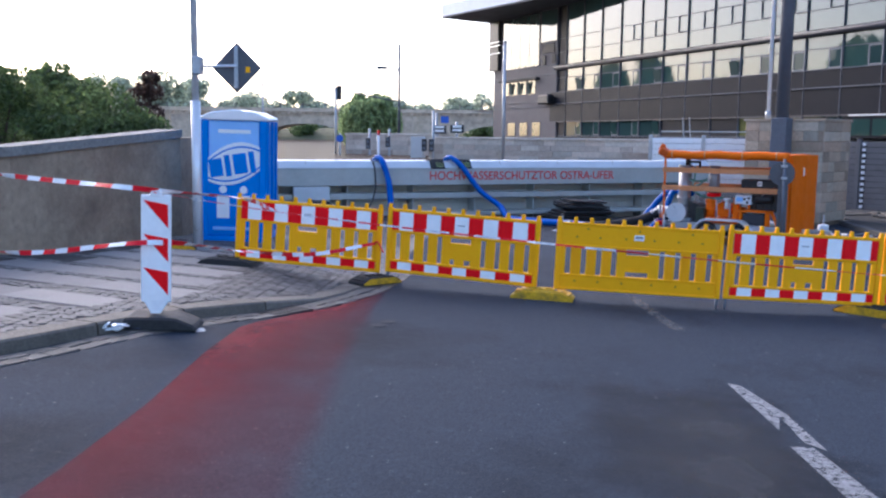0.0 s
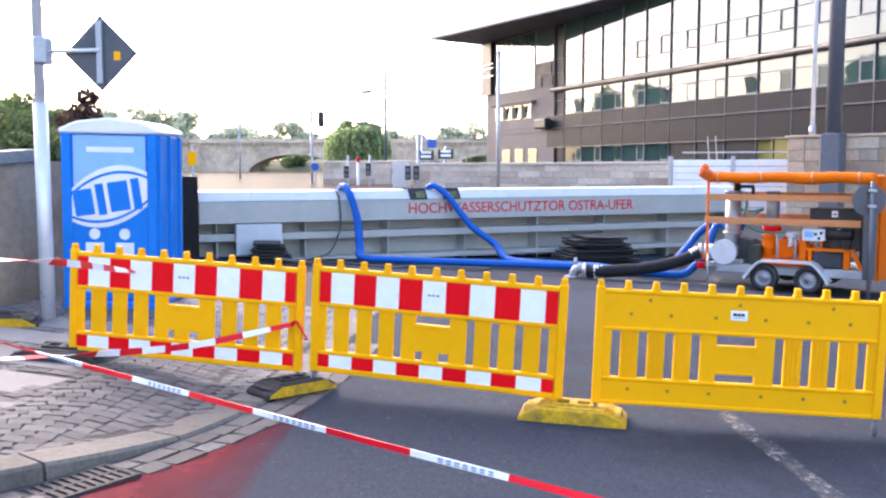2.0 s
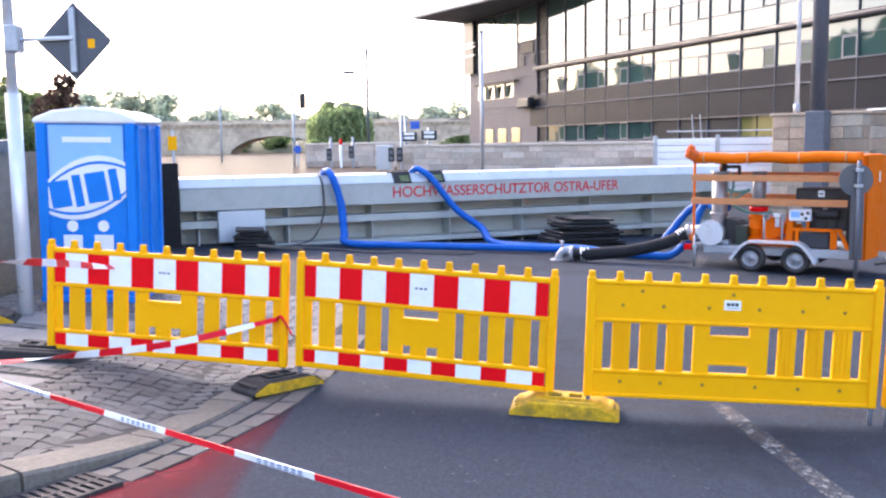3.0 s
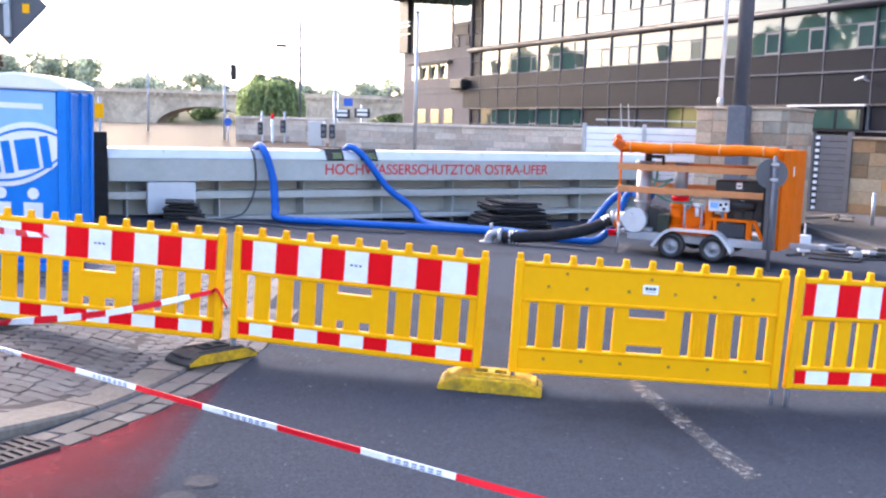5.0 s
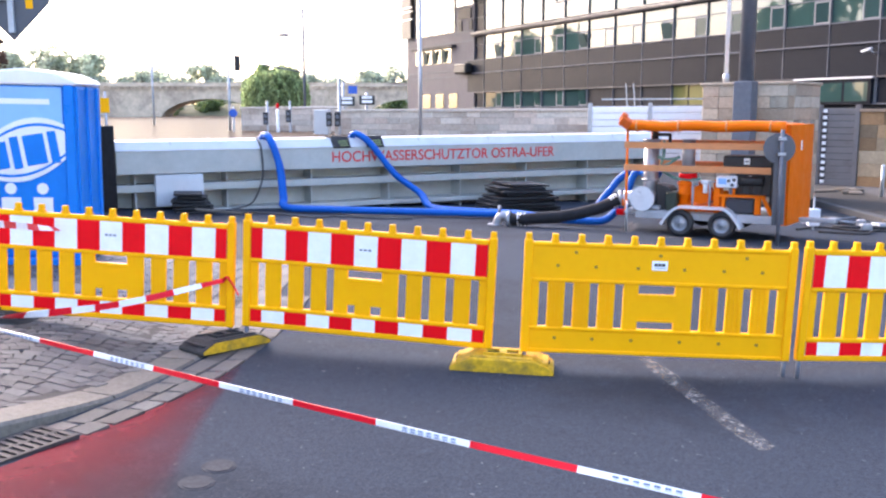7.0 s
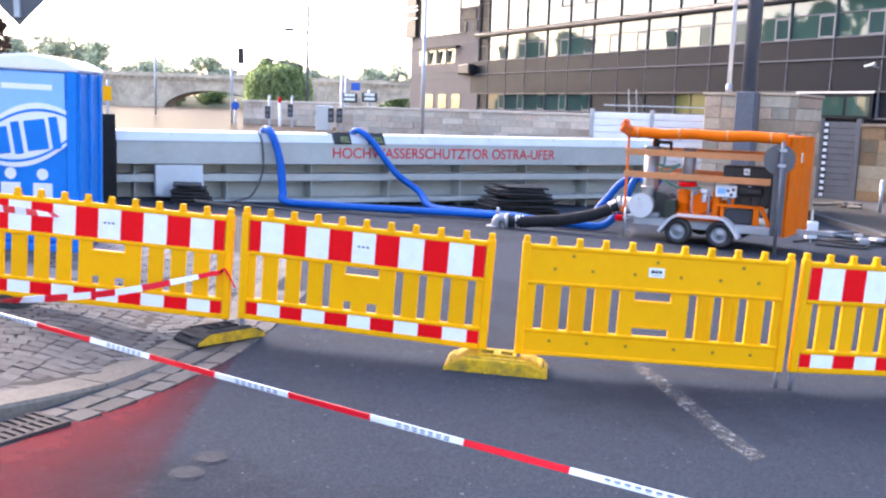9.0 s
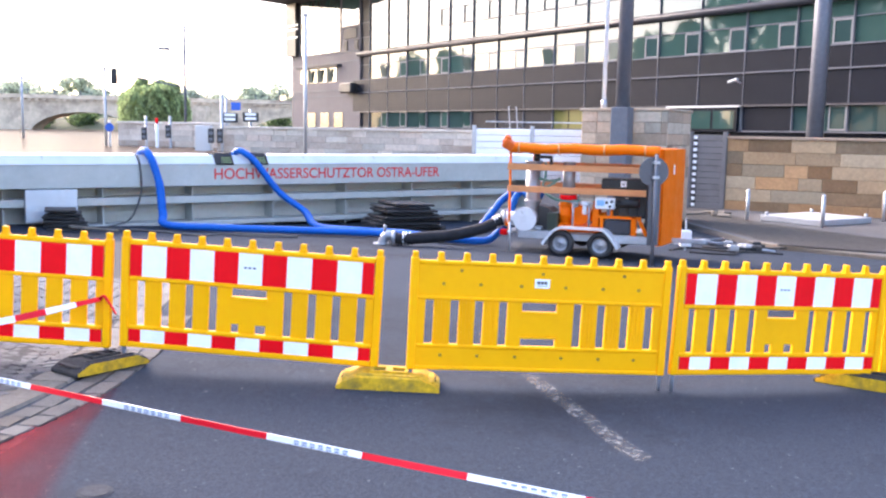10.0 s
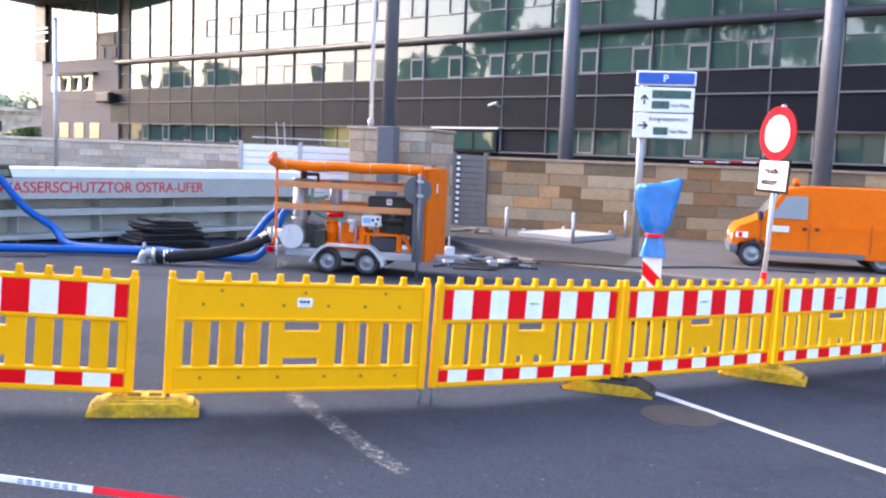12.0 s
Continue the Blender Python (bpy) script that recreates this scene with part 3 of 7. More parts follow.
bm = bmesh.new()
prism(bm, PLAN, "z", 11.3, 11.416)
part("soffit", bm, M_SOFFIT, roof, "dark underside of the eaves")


def pane_mesh(w, h, material):
    return mesh_of("window_pane", bx(-w / 2, w / 2, 0, 0.03, 0, h), material)


def vent_mesh(w, h, edge, material):
    """A hinged light in its own frame: four bars round an opening."""
    bm = bmesh.new()
    for x0, x1, z0, z1 in ((0, edge, 0, h), (w - edge, w, 0, h), (edge, w - edge, 0, edge), (edge, w - edge, h - edge, h)):
        box(bm, x0, x1, -0.06, 0.0, z0, z1)
    return mesh_of("vent_window", bm, material)


VW, VE = 0.8, 0.075
full = BAY - 0.05
mid_lo = pane_mesh(full, TRANSOM - SILL, M_GLASS)
mid_hi = pane_mesh(full, HEAD - TRANSOM - 0.03, M_GLASS)
top_lo = pane_mesh(full, UP1 - UP0, M_GLASS)
top_mid = pane_mesh(full, UP2 - UP1, M_GLASS)
top_hi = pane_mesh(full, UP3 - UP2, M_GLASS)
low_pane = pane_mesh(full, 0.98, M_GLASSDARK)
vent = vent_mesh(VW, TRANSOM - SILL - 0.03, VE, M_VENT)
vent_top = vent_mesh(VW + 0.12, UP2 - UP1, 0.05, M_VENT)
vent_low = vent_mesh(0.72, 0.94, 0.06, M_VENT)
leaf_h = TRANSOM - SILL - 0.03 - 2 * VE
leaf = mesh_of("vent_pane", bx(0, VW - 2 * VE, -0.03, -0.015, 0, leaf_h), M_GLASSDARK)
leaf_bright = mesh_of("vent_pane", bx(0, VW - 2 * VE, -0.03, -0.015, 0, leaf_h), M_GLASS)
leaf_low = mesh_of("vent_pane", bx(0, 0.6, -0.03, -0.015, 0, 0.82), M_GLASS)
leaf_low_dark = mesh_of("vent_pane", bx(0, 0.6, -0.03, -0.015, 0, 0.82), M_GLASSDARK)
spand_hi = mesh_of("cladding_panel", bx(-BAY / 2 + 0.02, BAY / 2 - 0.02, 0, 0.06, 0, 0.82, 0.008), M_CLAD)
spand_lo = mesh_of("cladding_panel", bx(-BAY / 2 + 0.02, BAY / 2 - 0.02, 0, 0.06, 0, 1.22, 0.008), M_CLAD)
louvre = mesh_of("louvre_panel", bx(-BAY / 2 + 0.02, BAY / 2 - 0.02, 0, 0.05, 0, 0.98, 0.008), M_CLAD)
olive = pane_mesh(BAY / 2 - 0.1, 0.98, M_OLIVE)
mull = mesh_of("mullion", bx(-0.02, 0.02, -0.03, 0.1, 2.0, 11.3), M_FRAME)
rnd = random.Random(4)
for i in range(BAYS):
    x = B0 + BAY * (i + 0.5)
    right = x + BAY / 2
    if i:
        for data, z in ((mid_lo, SILL), (mid_hi, TRANSOM + 0.03), (top_lo, UP0), (top_mid, UP1), (top_hi, UP2)):
            piece("window_pane", data, house, pose(x, 0.06, z))
        v = piece("vent_window", vent, house, pose(right - VW - 0.02, 0.055, SILL + 0.01))
        ajar = i in (1, 5, 8, 21)
        piece("vent_pane", leaf_bright if ajar or (i < 12 and rnd.random() < 0.4) else leaf, v, pose(VE, -0.01, VE, 16 if ajar else 0, 0, 0))
        if i > 3:
            v = piece("vent_window", vent_top, house, pose(right - VW - 0.14, 0.055, UP1))
    if 6 <= i <= 8:
        piece("louvre_panel", louvre, house, pose(x, 0.03, 2.07))
    elif i == 9:
        for k in (-1, 1):
            piece("window_pane", olive, house, pose(x + k * BAY / 4, 0.06, 2.07))
    elif i in (14,):
        piece("louvre_panel", louvre, house, pose(x, 0.03, 2.07))
    elif i:
        piece("window_pane", low_pane, house, pose(x, 0.06, 2.07))
        v = piece("vent_window", vent_low, house, pose(right - 0.76, 0.055, 2.09))
        ajar = i in (3, 5)
        piece("vent_pane", leaf_low if i < 9 else leaf_low_dark, v, pose(0.06, -0.01, 0.06, 14 if ajar else 0, 0, 0))
    piece("cladding_panel", spand_hi, house, pose(x, -0.01, 4.38))
    piece("cladding_panel", spand_lo, house, pose(x, -0.01, 3.1))
    if i:
        piece("mullion", mull, house, pose(x - BAY / 2, 0, 0))
X1 = B0 + BAY * BAYS
bm = bmesh.new()
rod(bm, (10.5, -0.12, 6.94), (X1, -0.12, 6.94), 0.16, seg=14)
part("beam", bm, M_BEAM, house, "dark projecting rounded sun shade")
part("beam_back", bx(10.6, X1, -0.05, 0.1, HEAD, UP0), M_CLAD, house)
for z, w, d in ((4.335, 0.06, -0.09), (SILL - 0.03, 0.05, -0.05), (TRANSOM, 0.04, 0.03), (UP1 - 0.02, 0.035, 0.035), (UP2 - 0.02, 0.035, 0.035)):
    part("rail", bx(10.6, X1, d, 0.09, z, z + w), M_FRAME, house)
part("low_band", bx(10.6, X1, -0.12, 0.1, 3.02, 3.09), M_BEAM, house)
part("low_sill", bx(10.6, X1, -0.06, 0.1, 2.0, 2.06), M_FRAME, house)
# projecting blue-glazed box beside the pier
bay_box = part("bay_box", bx(37.6, 41.7, -0.14, 0.05, 2.02, 3.0), M_CLAD, house, "dark framed row of blue panes")
part("head_flashing", bx(38.0, 41.8, -0.2, 0.0, 3.0, 3.07), M_GUARD, bay_box, "pale metal flashing")
for k in range(3):
    part("pane", bx(38.15 + 1.18 * k, 39.2 + 1.18 * k, -0.155, -0.14, 2.12, 2.86), M_GLASS, bay_box)
# end block windows
endpane = mesh_of("window_pane", bx(-0.62, 0.62, 0, 0.03, 0, 1.02), M_GLASS)
endleaf = mesh_of("vent_pane", bx(-0.25, 0.25, -0.02, 0, 0, 0.9), M_GLASSDARK)
for k in range(4):
    x = 2.2 + 1.5 * k
    piece("window_pane", endpane, house, pose(x, -0.035, 5.22))
    if k:
        piece("vent_pane", endleaf, house, pose(x - 0.3, -0.04, 5.27, 10, 0, 0))
for k in range(3):
    x = 3.4 + 2.1 * k
    piece("window_pane", endpane, house, pose(x, -0.035, 2.03))
for k in range(4):
    part("window_pane", bx(1.65 + 1.55 * k, 3.15 + 1.55 * k, -0.035, -0.005, 7.3, 11.2), M_GLASS, house)
part("window_pane", bx(8.1, 10.5, -0.03, -0.005, 8.95, 11.2), M_GLASS, house)
part("louvre", bx(8.4, 10.2, -0.06, 0.0, 8.1, 8.75), M_CLAD, house, "dark ventilation louvre")
for x in (8.4, 9.9):
    part("louvre", bx(x, x + 0.5, -0.06, 0.0, 7.3, 7.95), M_CLAD, house)
for z in (4.2, 4.6, 6.55, 7.2):
    part("seam", bx(0, 10.6, -0.05, 0.0, z, z + 0.05), M_FRAME, house)
part("sun_blind", bx(1.5, 8.0, -0.35, 0.0, 6.28, 6.4), M_CLAD, house)
post = part("corner_post", bx(-0.45, 1.2, -0.3, 0.5, 7.35, 11.3), M_BLACK, house, "black glazed corner")
for z in (8.7, 9.3, 9.6):
    part("corner_line", bx(-0.5, 1.7, -0.34, -0.3, z, z + 0.06), M_GUARD, post)
part("floodlight", bx(8.7, 10.4, -0.6, -0.05, 4.35, 5.05, 0.1), M_BLACK, house)

# columns under the eaves
for i, (x, y, r) in enumerate(((16.3, 33.5, 0.27), (20.4, 25.5, 0.27), (24.5, 17.5, 0.27))):
    col = thing("roof_column", pose(x, y, -0.7), "round grey steel column under the eaves", "column", "columns of the office building")
    bm = bmesh.new()
    rod(bm, (0, 0, 0), (0, 0, 12.1), r, seg=20)
    part("shaft", bm, M_GREYMETAL, col)
    bm = bmesh.new()
    rod(bm, (0, 0, 0), (0, 0, 0.05), r + 0.12, seg=20)
    part("base_plate", bm, M_GREYMETAL, col)
mast = thing("steel_mast", pose(7.83, 28.3, -0.65, 0, 0, -39), "grey steel mast in a square sleeve", "mast")
part("sleeve", bx(-0.235, 0.235, -0.235, 0.235, 0, 3.15, 0.015), M_GREYMETAL, mast)
bm = bmesh.new()
rod(bm, (0, 0, 3.1), (0, 0, 12), 0.19, 0.17, seg=18)
part("tube", bm, M_GREYMETAL, mast)
pole = thing("flag_pole", pose(7.92, 30.2, 2.46), "slim white flag pole on the pier", "pole")
bm = bmesh.new()
rod(bm, (0, 0, 0), (0, 0, 9), 0.06, 0.045, seg=10)
part("shaft", bm, M_WHITEPL, pole)
bm = bmesh.new()
rod(bm, (0, 0, 0.05), (0, 0, 0.3), 0.09, seg=10)
part("socket", bm, M_STEEL, pole)

# ================= barriers =================
GAPS = [(0.12, 0.185), (0.31, 0.375), (0.495, 0.56), (0.68, 0.745), (1.255, 1.32), (1.44, 1.505), (1.625, 1.69), (1.815, 1.88)]


def barrier_frame(plain):
    bm = bmesh.new()
    for x0, x1 in ((0, 0.06), (1.94, 2.0)):
        box(bm, x0, x1, -0.03, 0.03, 0, 0.865)
    rails = ((0.0, 0.045), (0.143, 0.175), (0.53, 0.566), (0.805, 0.845)) if not plain else ((0.0, 0.03), (0.175, 0.2), (0.545, 0.572), (0.815, 0.845))
    for z0, z1 in rails:
        box(bm, 0.06, 1.94, -0.026, 0.026, z0, z1)
    soften(bm, 0.007)
    return bm


def barrier(plain=False):
    label = "plain yellow plastic barrier panel with upright slats" if plain else "yellow plastic barrier panel with red and white boards"
    b = thing("barrier", Matrix.Identity(4), label, "barrier", "barriers across the road")
    part("frame", barrier_frame(plain), M_YELLOW, b)
    for i in range(11):
        x = 0.03 + 0.194 * i
        bm = bx(x - 0.022, x + 0.022, -0.022, 0.022, 0.84, 0.91, 0.006)
        box(bm, x - 0.027, x + 0.027, -0.024, 0.024, 0.843, 0.862)
        part("stud", bm, M_YELLOW, b)
    edges = [0.06] + [e for g in GAPS for e in g] + [1.94]
    z0, z1 = (0.198, 0.547) if plain else (0.173, 0.532)
    for x0, x1 in zip(edges[::2], edges[1::2]):
        if x1 - x0 > 0.3:
            bm = bmesh.new()
            a, c = x0 + 0.11, x1 - 0.13
            box(bm, x0, a, -0.012, 0.012, z0, z1)
            box(bm, c, x1, -0.012, 0.012, z0, z1)
            if plain:
                box(bm, a, c, -0.012, 0.012, z0 + 0.07, z1 - 0.075)
                box(bm, a - 0.01, c + 0.01, -0.02, 0.02, z1 - 0.095, z1 - 0.075)
                box(bm, a - 0.01, c + 0.01, -0.02, 0.02, z0 + 0.065, z0 + 0.08)
            else:
                box(bm, a, c, -0.012, 0.012, z0 + 0.075, z1 - 0.075)
                box(bm, a - 0.01, c + 0.01, -0.022, 0.022, z1 - 0.095, z1 - 0.07)
                box(bm, a + 0.062, a + 0.185, -0.012, 0.012, z0, z0 + 0.075)
            part("centre_plate", bm, M_YELLOW, b)
        else:
            bm = bmesh.new()
            box(bm, x0, x1, -0.012, 0.012, z0, z1)
            if x1 - x0 > 0.1 and plain:
                for k in (0.25, 0.5, 0.75):
                    xx = x0 + (x1 - x0) * k
                    box(bm, xx - 0.006, xx + 0.006, -0.018, -0.011, z0, z1)
            part("slat", bm, M_YELLOW, b)
    if plain:
        part("upper_plate", bx(0.06, 1.94, -0.014, 0.014, 0.57, 0.82), M_YELLOW, b)
        part("lower_plate", bx(0.06, 1.94, -0.014, 0.014, 0.025, 0.18), M_YELLOW, b)
        for x, z in [(0.25, 0.67), (0.53, 0.67), (0.84, 0.67), (1.18, 0.67), (1.47, 0.67), (1.75, 0.67), (0.38, 0.775), (1.0, 0.77), (1.63, 0.775), (0.25, 0.115), (0.53, 0.115), (0.82, 0.115), (1.18, 0.115), (1.47, 0.115), (1.75, 0.115)]:
            bm = bmesh.new()
            rod(bm, (x, -0.014, z), (x, -0.02, z), 0.013, seg=8)
            part("bolt", bm, M_BOLT, b)
        s = part("sticker", bx(0.94, 1.055, -0.018, -0.014, 0.66, 0.73), M_WHITE, b, "white sticker with dark bars")
        for k in range(3):
            part("bar", bx(0.957 + 0.028 * k, 0.98 + 0.028 * k, -0.02, -0.018, 0.69, 0.712), M_BLACK, s)
        part("bar", bx(0.96, 1.04, -0.02, -0.018, 0.674, 0.678), M_GREYMETAL, s)
    else:
        for z0, z1, n in ((0.561, 0.81, "upper_board"), (0.042, 0.146, "lower_board")):
            w = part(n, bx(0.068, 1.935, -0.02, -0.012, z0, z1), M_WHITE, b, "white reflective board with red stripes")
            back = part(n, bx(0.068, 1.935, 0.012, 0.02, z0, z1), M_WHITE, b)
            xs = [0.068, 0.16, 0.35, 0.53, 0.717, 0.902, 1.087, 1.273, 1.465, 1.655, 1.845, 1.935]
            for x0, x1 in zip(xs[::2], xs[1::2]):
                part("red_stripe", bx(x0, x1, -0.0225, -0.0198, z0 + 0.002, z1 - 0.002), M_RED, w)
            if n == "upper_board":
                for k in range(3):
                    part("bar", bx(0.945 + 0.034 * k, 0.967 + 0.034 * k, -0.0215, -0.0198, 0.687, 0.702), M_GREYMETAL, w)
    for x in (0.03, 1.97):
        bm = bmesh.new()
        rod(bm, (x, 0, -0.17), (x, 0, 0.02), 0.018, seg=8)
        part("leg", bm, M_GREYMETAL, b)
    return b


def barrier_pose(p, q):
    """A panel whose lower edge runs from p to q; it stands square to that edge, so it leans with the fall."""
    way = Vector(q) - Vector(p)
    way_n = way.normalized()
    up = (Vector((0, 0, 1)) - way_n * way_n.z).normalized()
    side = up.cross(way_n)
    rot = Matrix((way_n, side, up)).transposed().to_4x4()
    return Matrix.Translation(Vector(p)) @ rot @ Matrix.Diagonal((way.length / 2.0, 1, 1, 1))


M_BOLT = paint("rusty_bolt", (0.36, 0.18, 0.012), 0.6, grain=0.2)
striped = barrier()
striped.matrix_basis = barrier_pose((-3.82, 12.263, 0.128), (-1.8, 12.099, 0.008))
JOINTS = [((-1.71, 12.044, 0.038), (0.281, 11.646, -0.066)), ((2.56, 11.45, -0.115), (4.47, 11.68, -0.205)), ((4.5, 11.69, -0.205), (6.6, 12.04, -0.275)), ((6.64, 12.05, -0.275), (8.7, 12.42, -0.34))]
for p, q in JOINTS:
    c = copy_thing(striped, barrier_pose(p, q))
    c.scale = (math.dist(p, q) / 2.0, 1, 1)
barrier(True).matrix_basis = barrier_pose((0.492, 11.558, -0.058), (2.523, 11.49, -0.13))


def ballast_block(name, material, label, x, y, rz, split=None, pale=0.0, size=1.0):
    f = thing(name, pose(x, y, slope(x, y) + pale, 0.9, 1.8, rz) @ Matrix.Diagonal((size, size, size, 1)), label, "ballast block", "ballast blocks of the barriers")
    bm = bmesh.new()
    prism(bm, [(-0.42, 0), (-0.1, 0), (-0.08, 0.018), (0.08, 0.018), (0.1, 0), (0.42, 0), (0.425, 0.035), (0.36, 0.075), (0.26, 0.118), (-0.26, 0.118), (-0.36, 0.075), (-0.425, 0.035)], "y", -0.19, 0.19)
    soften(bm, 0.01)
    part("body", bm, material, f)
    for y in (-0.135, 0.135):
        part("top_rib", bx(-0.26, 0.26, y - 0.02, y + 0.02, 0.112, 0.13, 0.006), material, f)
    # thin black plates stand in for the shade inside the grip recesses
    for sx in (-0.36, 0.36):
        part("grip_slot", bx(sx - 0.03, sx + 0.03, -0.06, 0.06, 0.07, 0.0785), M_SEAL, f)
    bm = bmesh.new()
    for x0, x1, y0, y1 in ((-0.16, 0.16, -0.075, -0.05), (-0.16, 0.16, 0.05, 0.075), (-0.16, -0.13, -0.05, 0.05), (0.13, 0.16, -0.05, 0.05), (-0.03, 0.03, -0.05, 0.05)):
        box(bm, x0, x1, y0, y1, 0.1, 0.142)
    part("socket", bm, material, f)
    # black plate imitates the darkness down in the socket
    part("socket_floor", bx(-0.13, 0.13, -0.05, 0.05, 0.116, 0.121), M_SEAL, f)
    for sx in (-0.33, 0.33):
        part("tread", bx(sx - 0.05, sx + 0.05, -0.15, 0.15, 0.07, 0.088, 0.008), material, f)
    for sx in (-0.21, -0.07, 0.07, 0.21):
        part("side_pocket", bx(sx - 0.02, sx + 0.02, -0.1915, -0.186, 0.0, 0.028, 0.002), material, f)
        part("bolt_head", bx(sx - 0.015, sx + 0.015, -0.13, -0.1, 0.113, 0.124, 0.004), material, f)
    if split:
        bm = bmesh.new()
        prism(bm, [(-0.4, 0.008), (0.4, 0.008), (0.405, 0.036), (0.262, 0.107), (-0.262, 0.107), (-0.405, 0.036)], "y", -0.197, -0.188)
        part("yellow_edge", bm, split, f, "worn yellow side")
    return f


ballast_block("ballast_block", M_RUBBER, "black recycled rubber foot with worn yellow end", -1.83, 11.93, 50, M_YFOOT, 0.02, 0.8)
ballast_block("ballast_block", M_YFOOT, "chipped yellow plastic foot under two panels", 0.36, 11.56, -8, size=0.92)
ballast_block("ballast_block", M_RUBBER, "black recycled rubber foot with yellow sides", 4.45, 11.72, -38, M_YFOOT)
ballast_block("ballast_block", M_YFOOT, "chipped yellow plastic foot under two panels", 6.5, 12.0, -48)
ballast_block("ballast_block", M_RUBBER, "flat black rubber foot on the pavement", -3.9, 12.3, -6, None, 0.09)
ballast_block("ballast_block", M_RUBBER, "black rubber foot with yellow edge by the lamp post", -5.35, 13.75, 20, M_YFOOT, 0.1)

# ================= site toilet =================
wc = thing("site_toilet", pose(-5.28, 15.05, slope(-4.7, 15) + 0.1, 1.0, 1.2, 7) @ Matrix.Diagonal((0.95, 1, 1, 1)), "blue plastic site toilet with a white roof", "toilet cabin")
part("body", bx(0, 1.14, 0, 1.1, 0.1, 2.06, 0.05, 2), M_BLUE, wc)
part("skid", bx(-0.02, 1.16, -0.04, 1.14, 0, 0.11, 0.02), M_BLUE, wc)
bm = bmesh.new()
outline = [(-0.03, 2.05), (1.17, 2.05), (1.17, 2.1), (0.95, 2.19), (0.57, 2.235), (0.19, 2.19), (-0.03, 2.1)]
prism(bm, outline, "y", -0.04, 1.14)
soften(bm, 0.02)
part("roof", bm, M_WHITEPL, wc, "translucent white domed roof")
for x in (0.0, 1.02):
    part("corner_post", bx(x, x + 0.12, -0.035, 0.06, 0.1, 2.06, 0.015), M_BLUE, wc)
for y in (0.02, 0.5, 0.96):
    part("side_rib", bx(1.13, 1.17, y, y + 0.12, 0.12, 2.04, 0.012), M_BLUE, wc)
part("upper_print", bx(0.14, 1.0, -0.012, 0.0, 1.3, 2.03), M_PALEBLUE, wc, "pale blue printed field")


def arc_band(x0, x1, zl, zr, rise, w, n=14):
    bm = bmesh.new()
    top, bot = [], []
    for i in range(n + 1):
        t = i / n
        z = zl + (zr - zl) * t + rise * (1 - (2 * t - 1) ** 2)
        top.append((x0 + (x1 - x0) * t, z + w / 2))
        bot.append((x0 + (x1 - x0) * t, z - w / 2))
    prism(bm, top + bot[::-1], "y", -0.026, -0.012)
    return bm


def lens(x0, x1, zl, zr, up, down, n=14):
    bm = bmesh.new()
    top, bot = [], []
    for i in range(n + 1):
        t = i / n
        z = zl + (zr - zl) * t
        k = 1 - (2 * t - 1) ** 2
        top.append((x0 + (x1 - x0) * t, z + up * (0.55 + 0.45 * k)))
        bot.append((x0 + (x1 - x0) * t, z - down * (0.55 + 0.45 * k)))
    prism(bm, top + bot[::-1], "y", -0.02, -0.004)
    return bm


part("oval_print", lens(0.12, 1.02, 1.22, 1.42, 0.36, 0.33), M_WHITEPL, wc, "white printed oval")
part("print_arc", arc_band(0.12, 1.02, 1.36, 1.56, 0.14, 0.03), M_BLUE, wc)
part("print_arc", arc_band(0.12, 1.02, 1.09, 1.29, -0.13, 0.03), M_BLUE, wc)
for x, z, w, h in ((0.26, 1.26, 0.23, 0.3), (0.465, 1.3, 0.1, 0.36), (0.68, 1.34, 0.24, 0.34), (0.89, 1.37, 0.1, 0.36)):
    bm = bx(-w / 2, w / 2, -0.03, -0.018, -h / 2, h / 2, 0.02)
    bm.transform(pose(x, 0, z, 0, -9, 0))
    part("print_block", bm, M_BLUE, wc)
for x in (0.38, 0.74):
    bm = bmesh.new()
    rod(bm, (x, -0.005, 0.9), (x, -0.014, 0.9), 0.065, seg=16)
    part("print_dot", bm, M_WHITEPL, wc)
    part("print_bar", bx(x - 0.11, x + 0.11, -0.014, -0.004, 0.42, 0.8, 0.004), M_WHITEPL, wc)
part("print_bar", bx(0.2, 0.92, -0.014, -0.004, 0.22, 0.27), M_PALEBLUE, wc)
part("print_bar", bx(0.3, 0.86, -0.018, -0.012, 1.84, 1.9), M_WHITEPL, wc)

# ================= pavement on the near side =================
def rise(x, y):
    """How far the pavement stands above the road: it dips to the road at the crossing."""
    a = min(max((-2.45 - x) / 0.9, 0), 1)
    b = min(max((10.6 - y) / 1.0, 0), 1)
    return 0.02 + 0.1 * max(a * a * (3 - 2 * a), 0.9 * b)


KERB = [(-6.4, 1.5), (-5.4, 4.2), (-4.6, 6.0), (-4.0, 7.3), (-3.57, 8.3), (-3.07, 9.1), (-2.74, 9.5), (-2.44, 10.0), (-2.19, 10.6), (-2.0, 11.25), (-1.88, 12.0), (-1.8, 13.2), (-1.78, 15.5), (-1.78, 20.0)]
line = glide([(x, y, 0) for x, y in KERB], 12)
dist = [0.0]
for a, b in zip(line, line[1:]):
    dist.append(dist[-1] + (b - a).length)


def along(s):
    s = min(max(s, 0), dist[-1] - 1e-4)
    i = max(k for k in range(len(dist) - 1) if dist[k] <= s)
    t = (s - dist[i]) / (dist[i + 1] - dist[i])
    way = (line[i + 1] - line[i]).normalized()
    return line[i].lerp(line[i + 1], t), way, Vector((-way.y, way.x, 0))


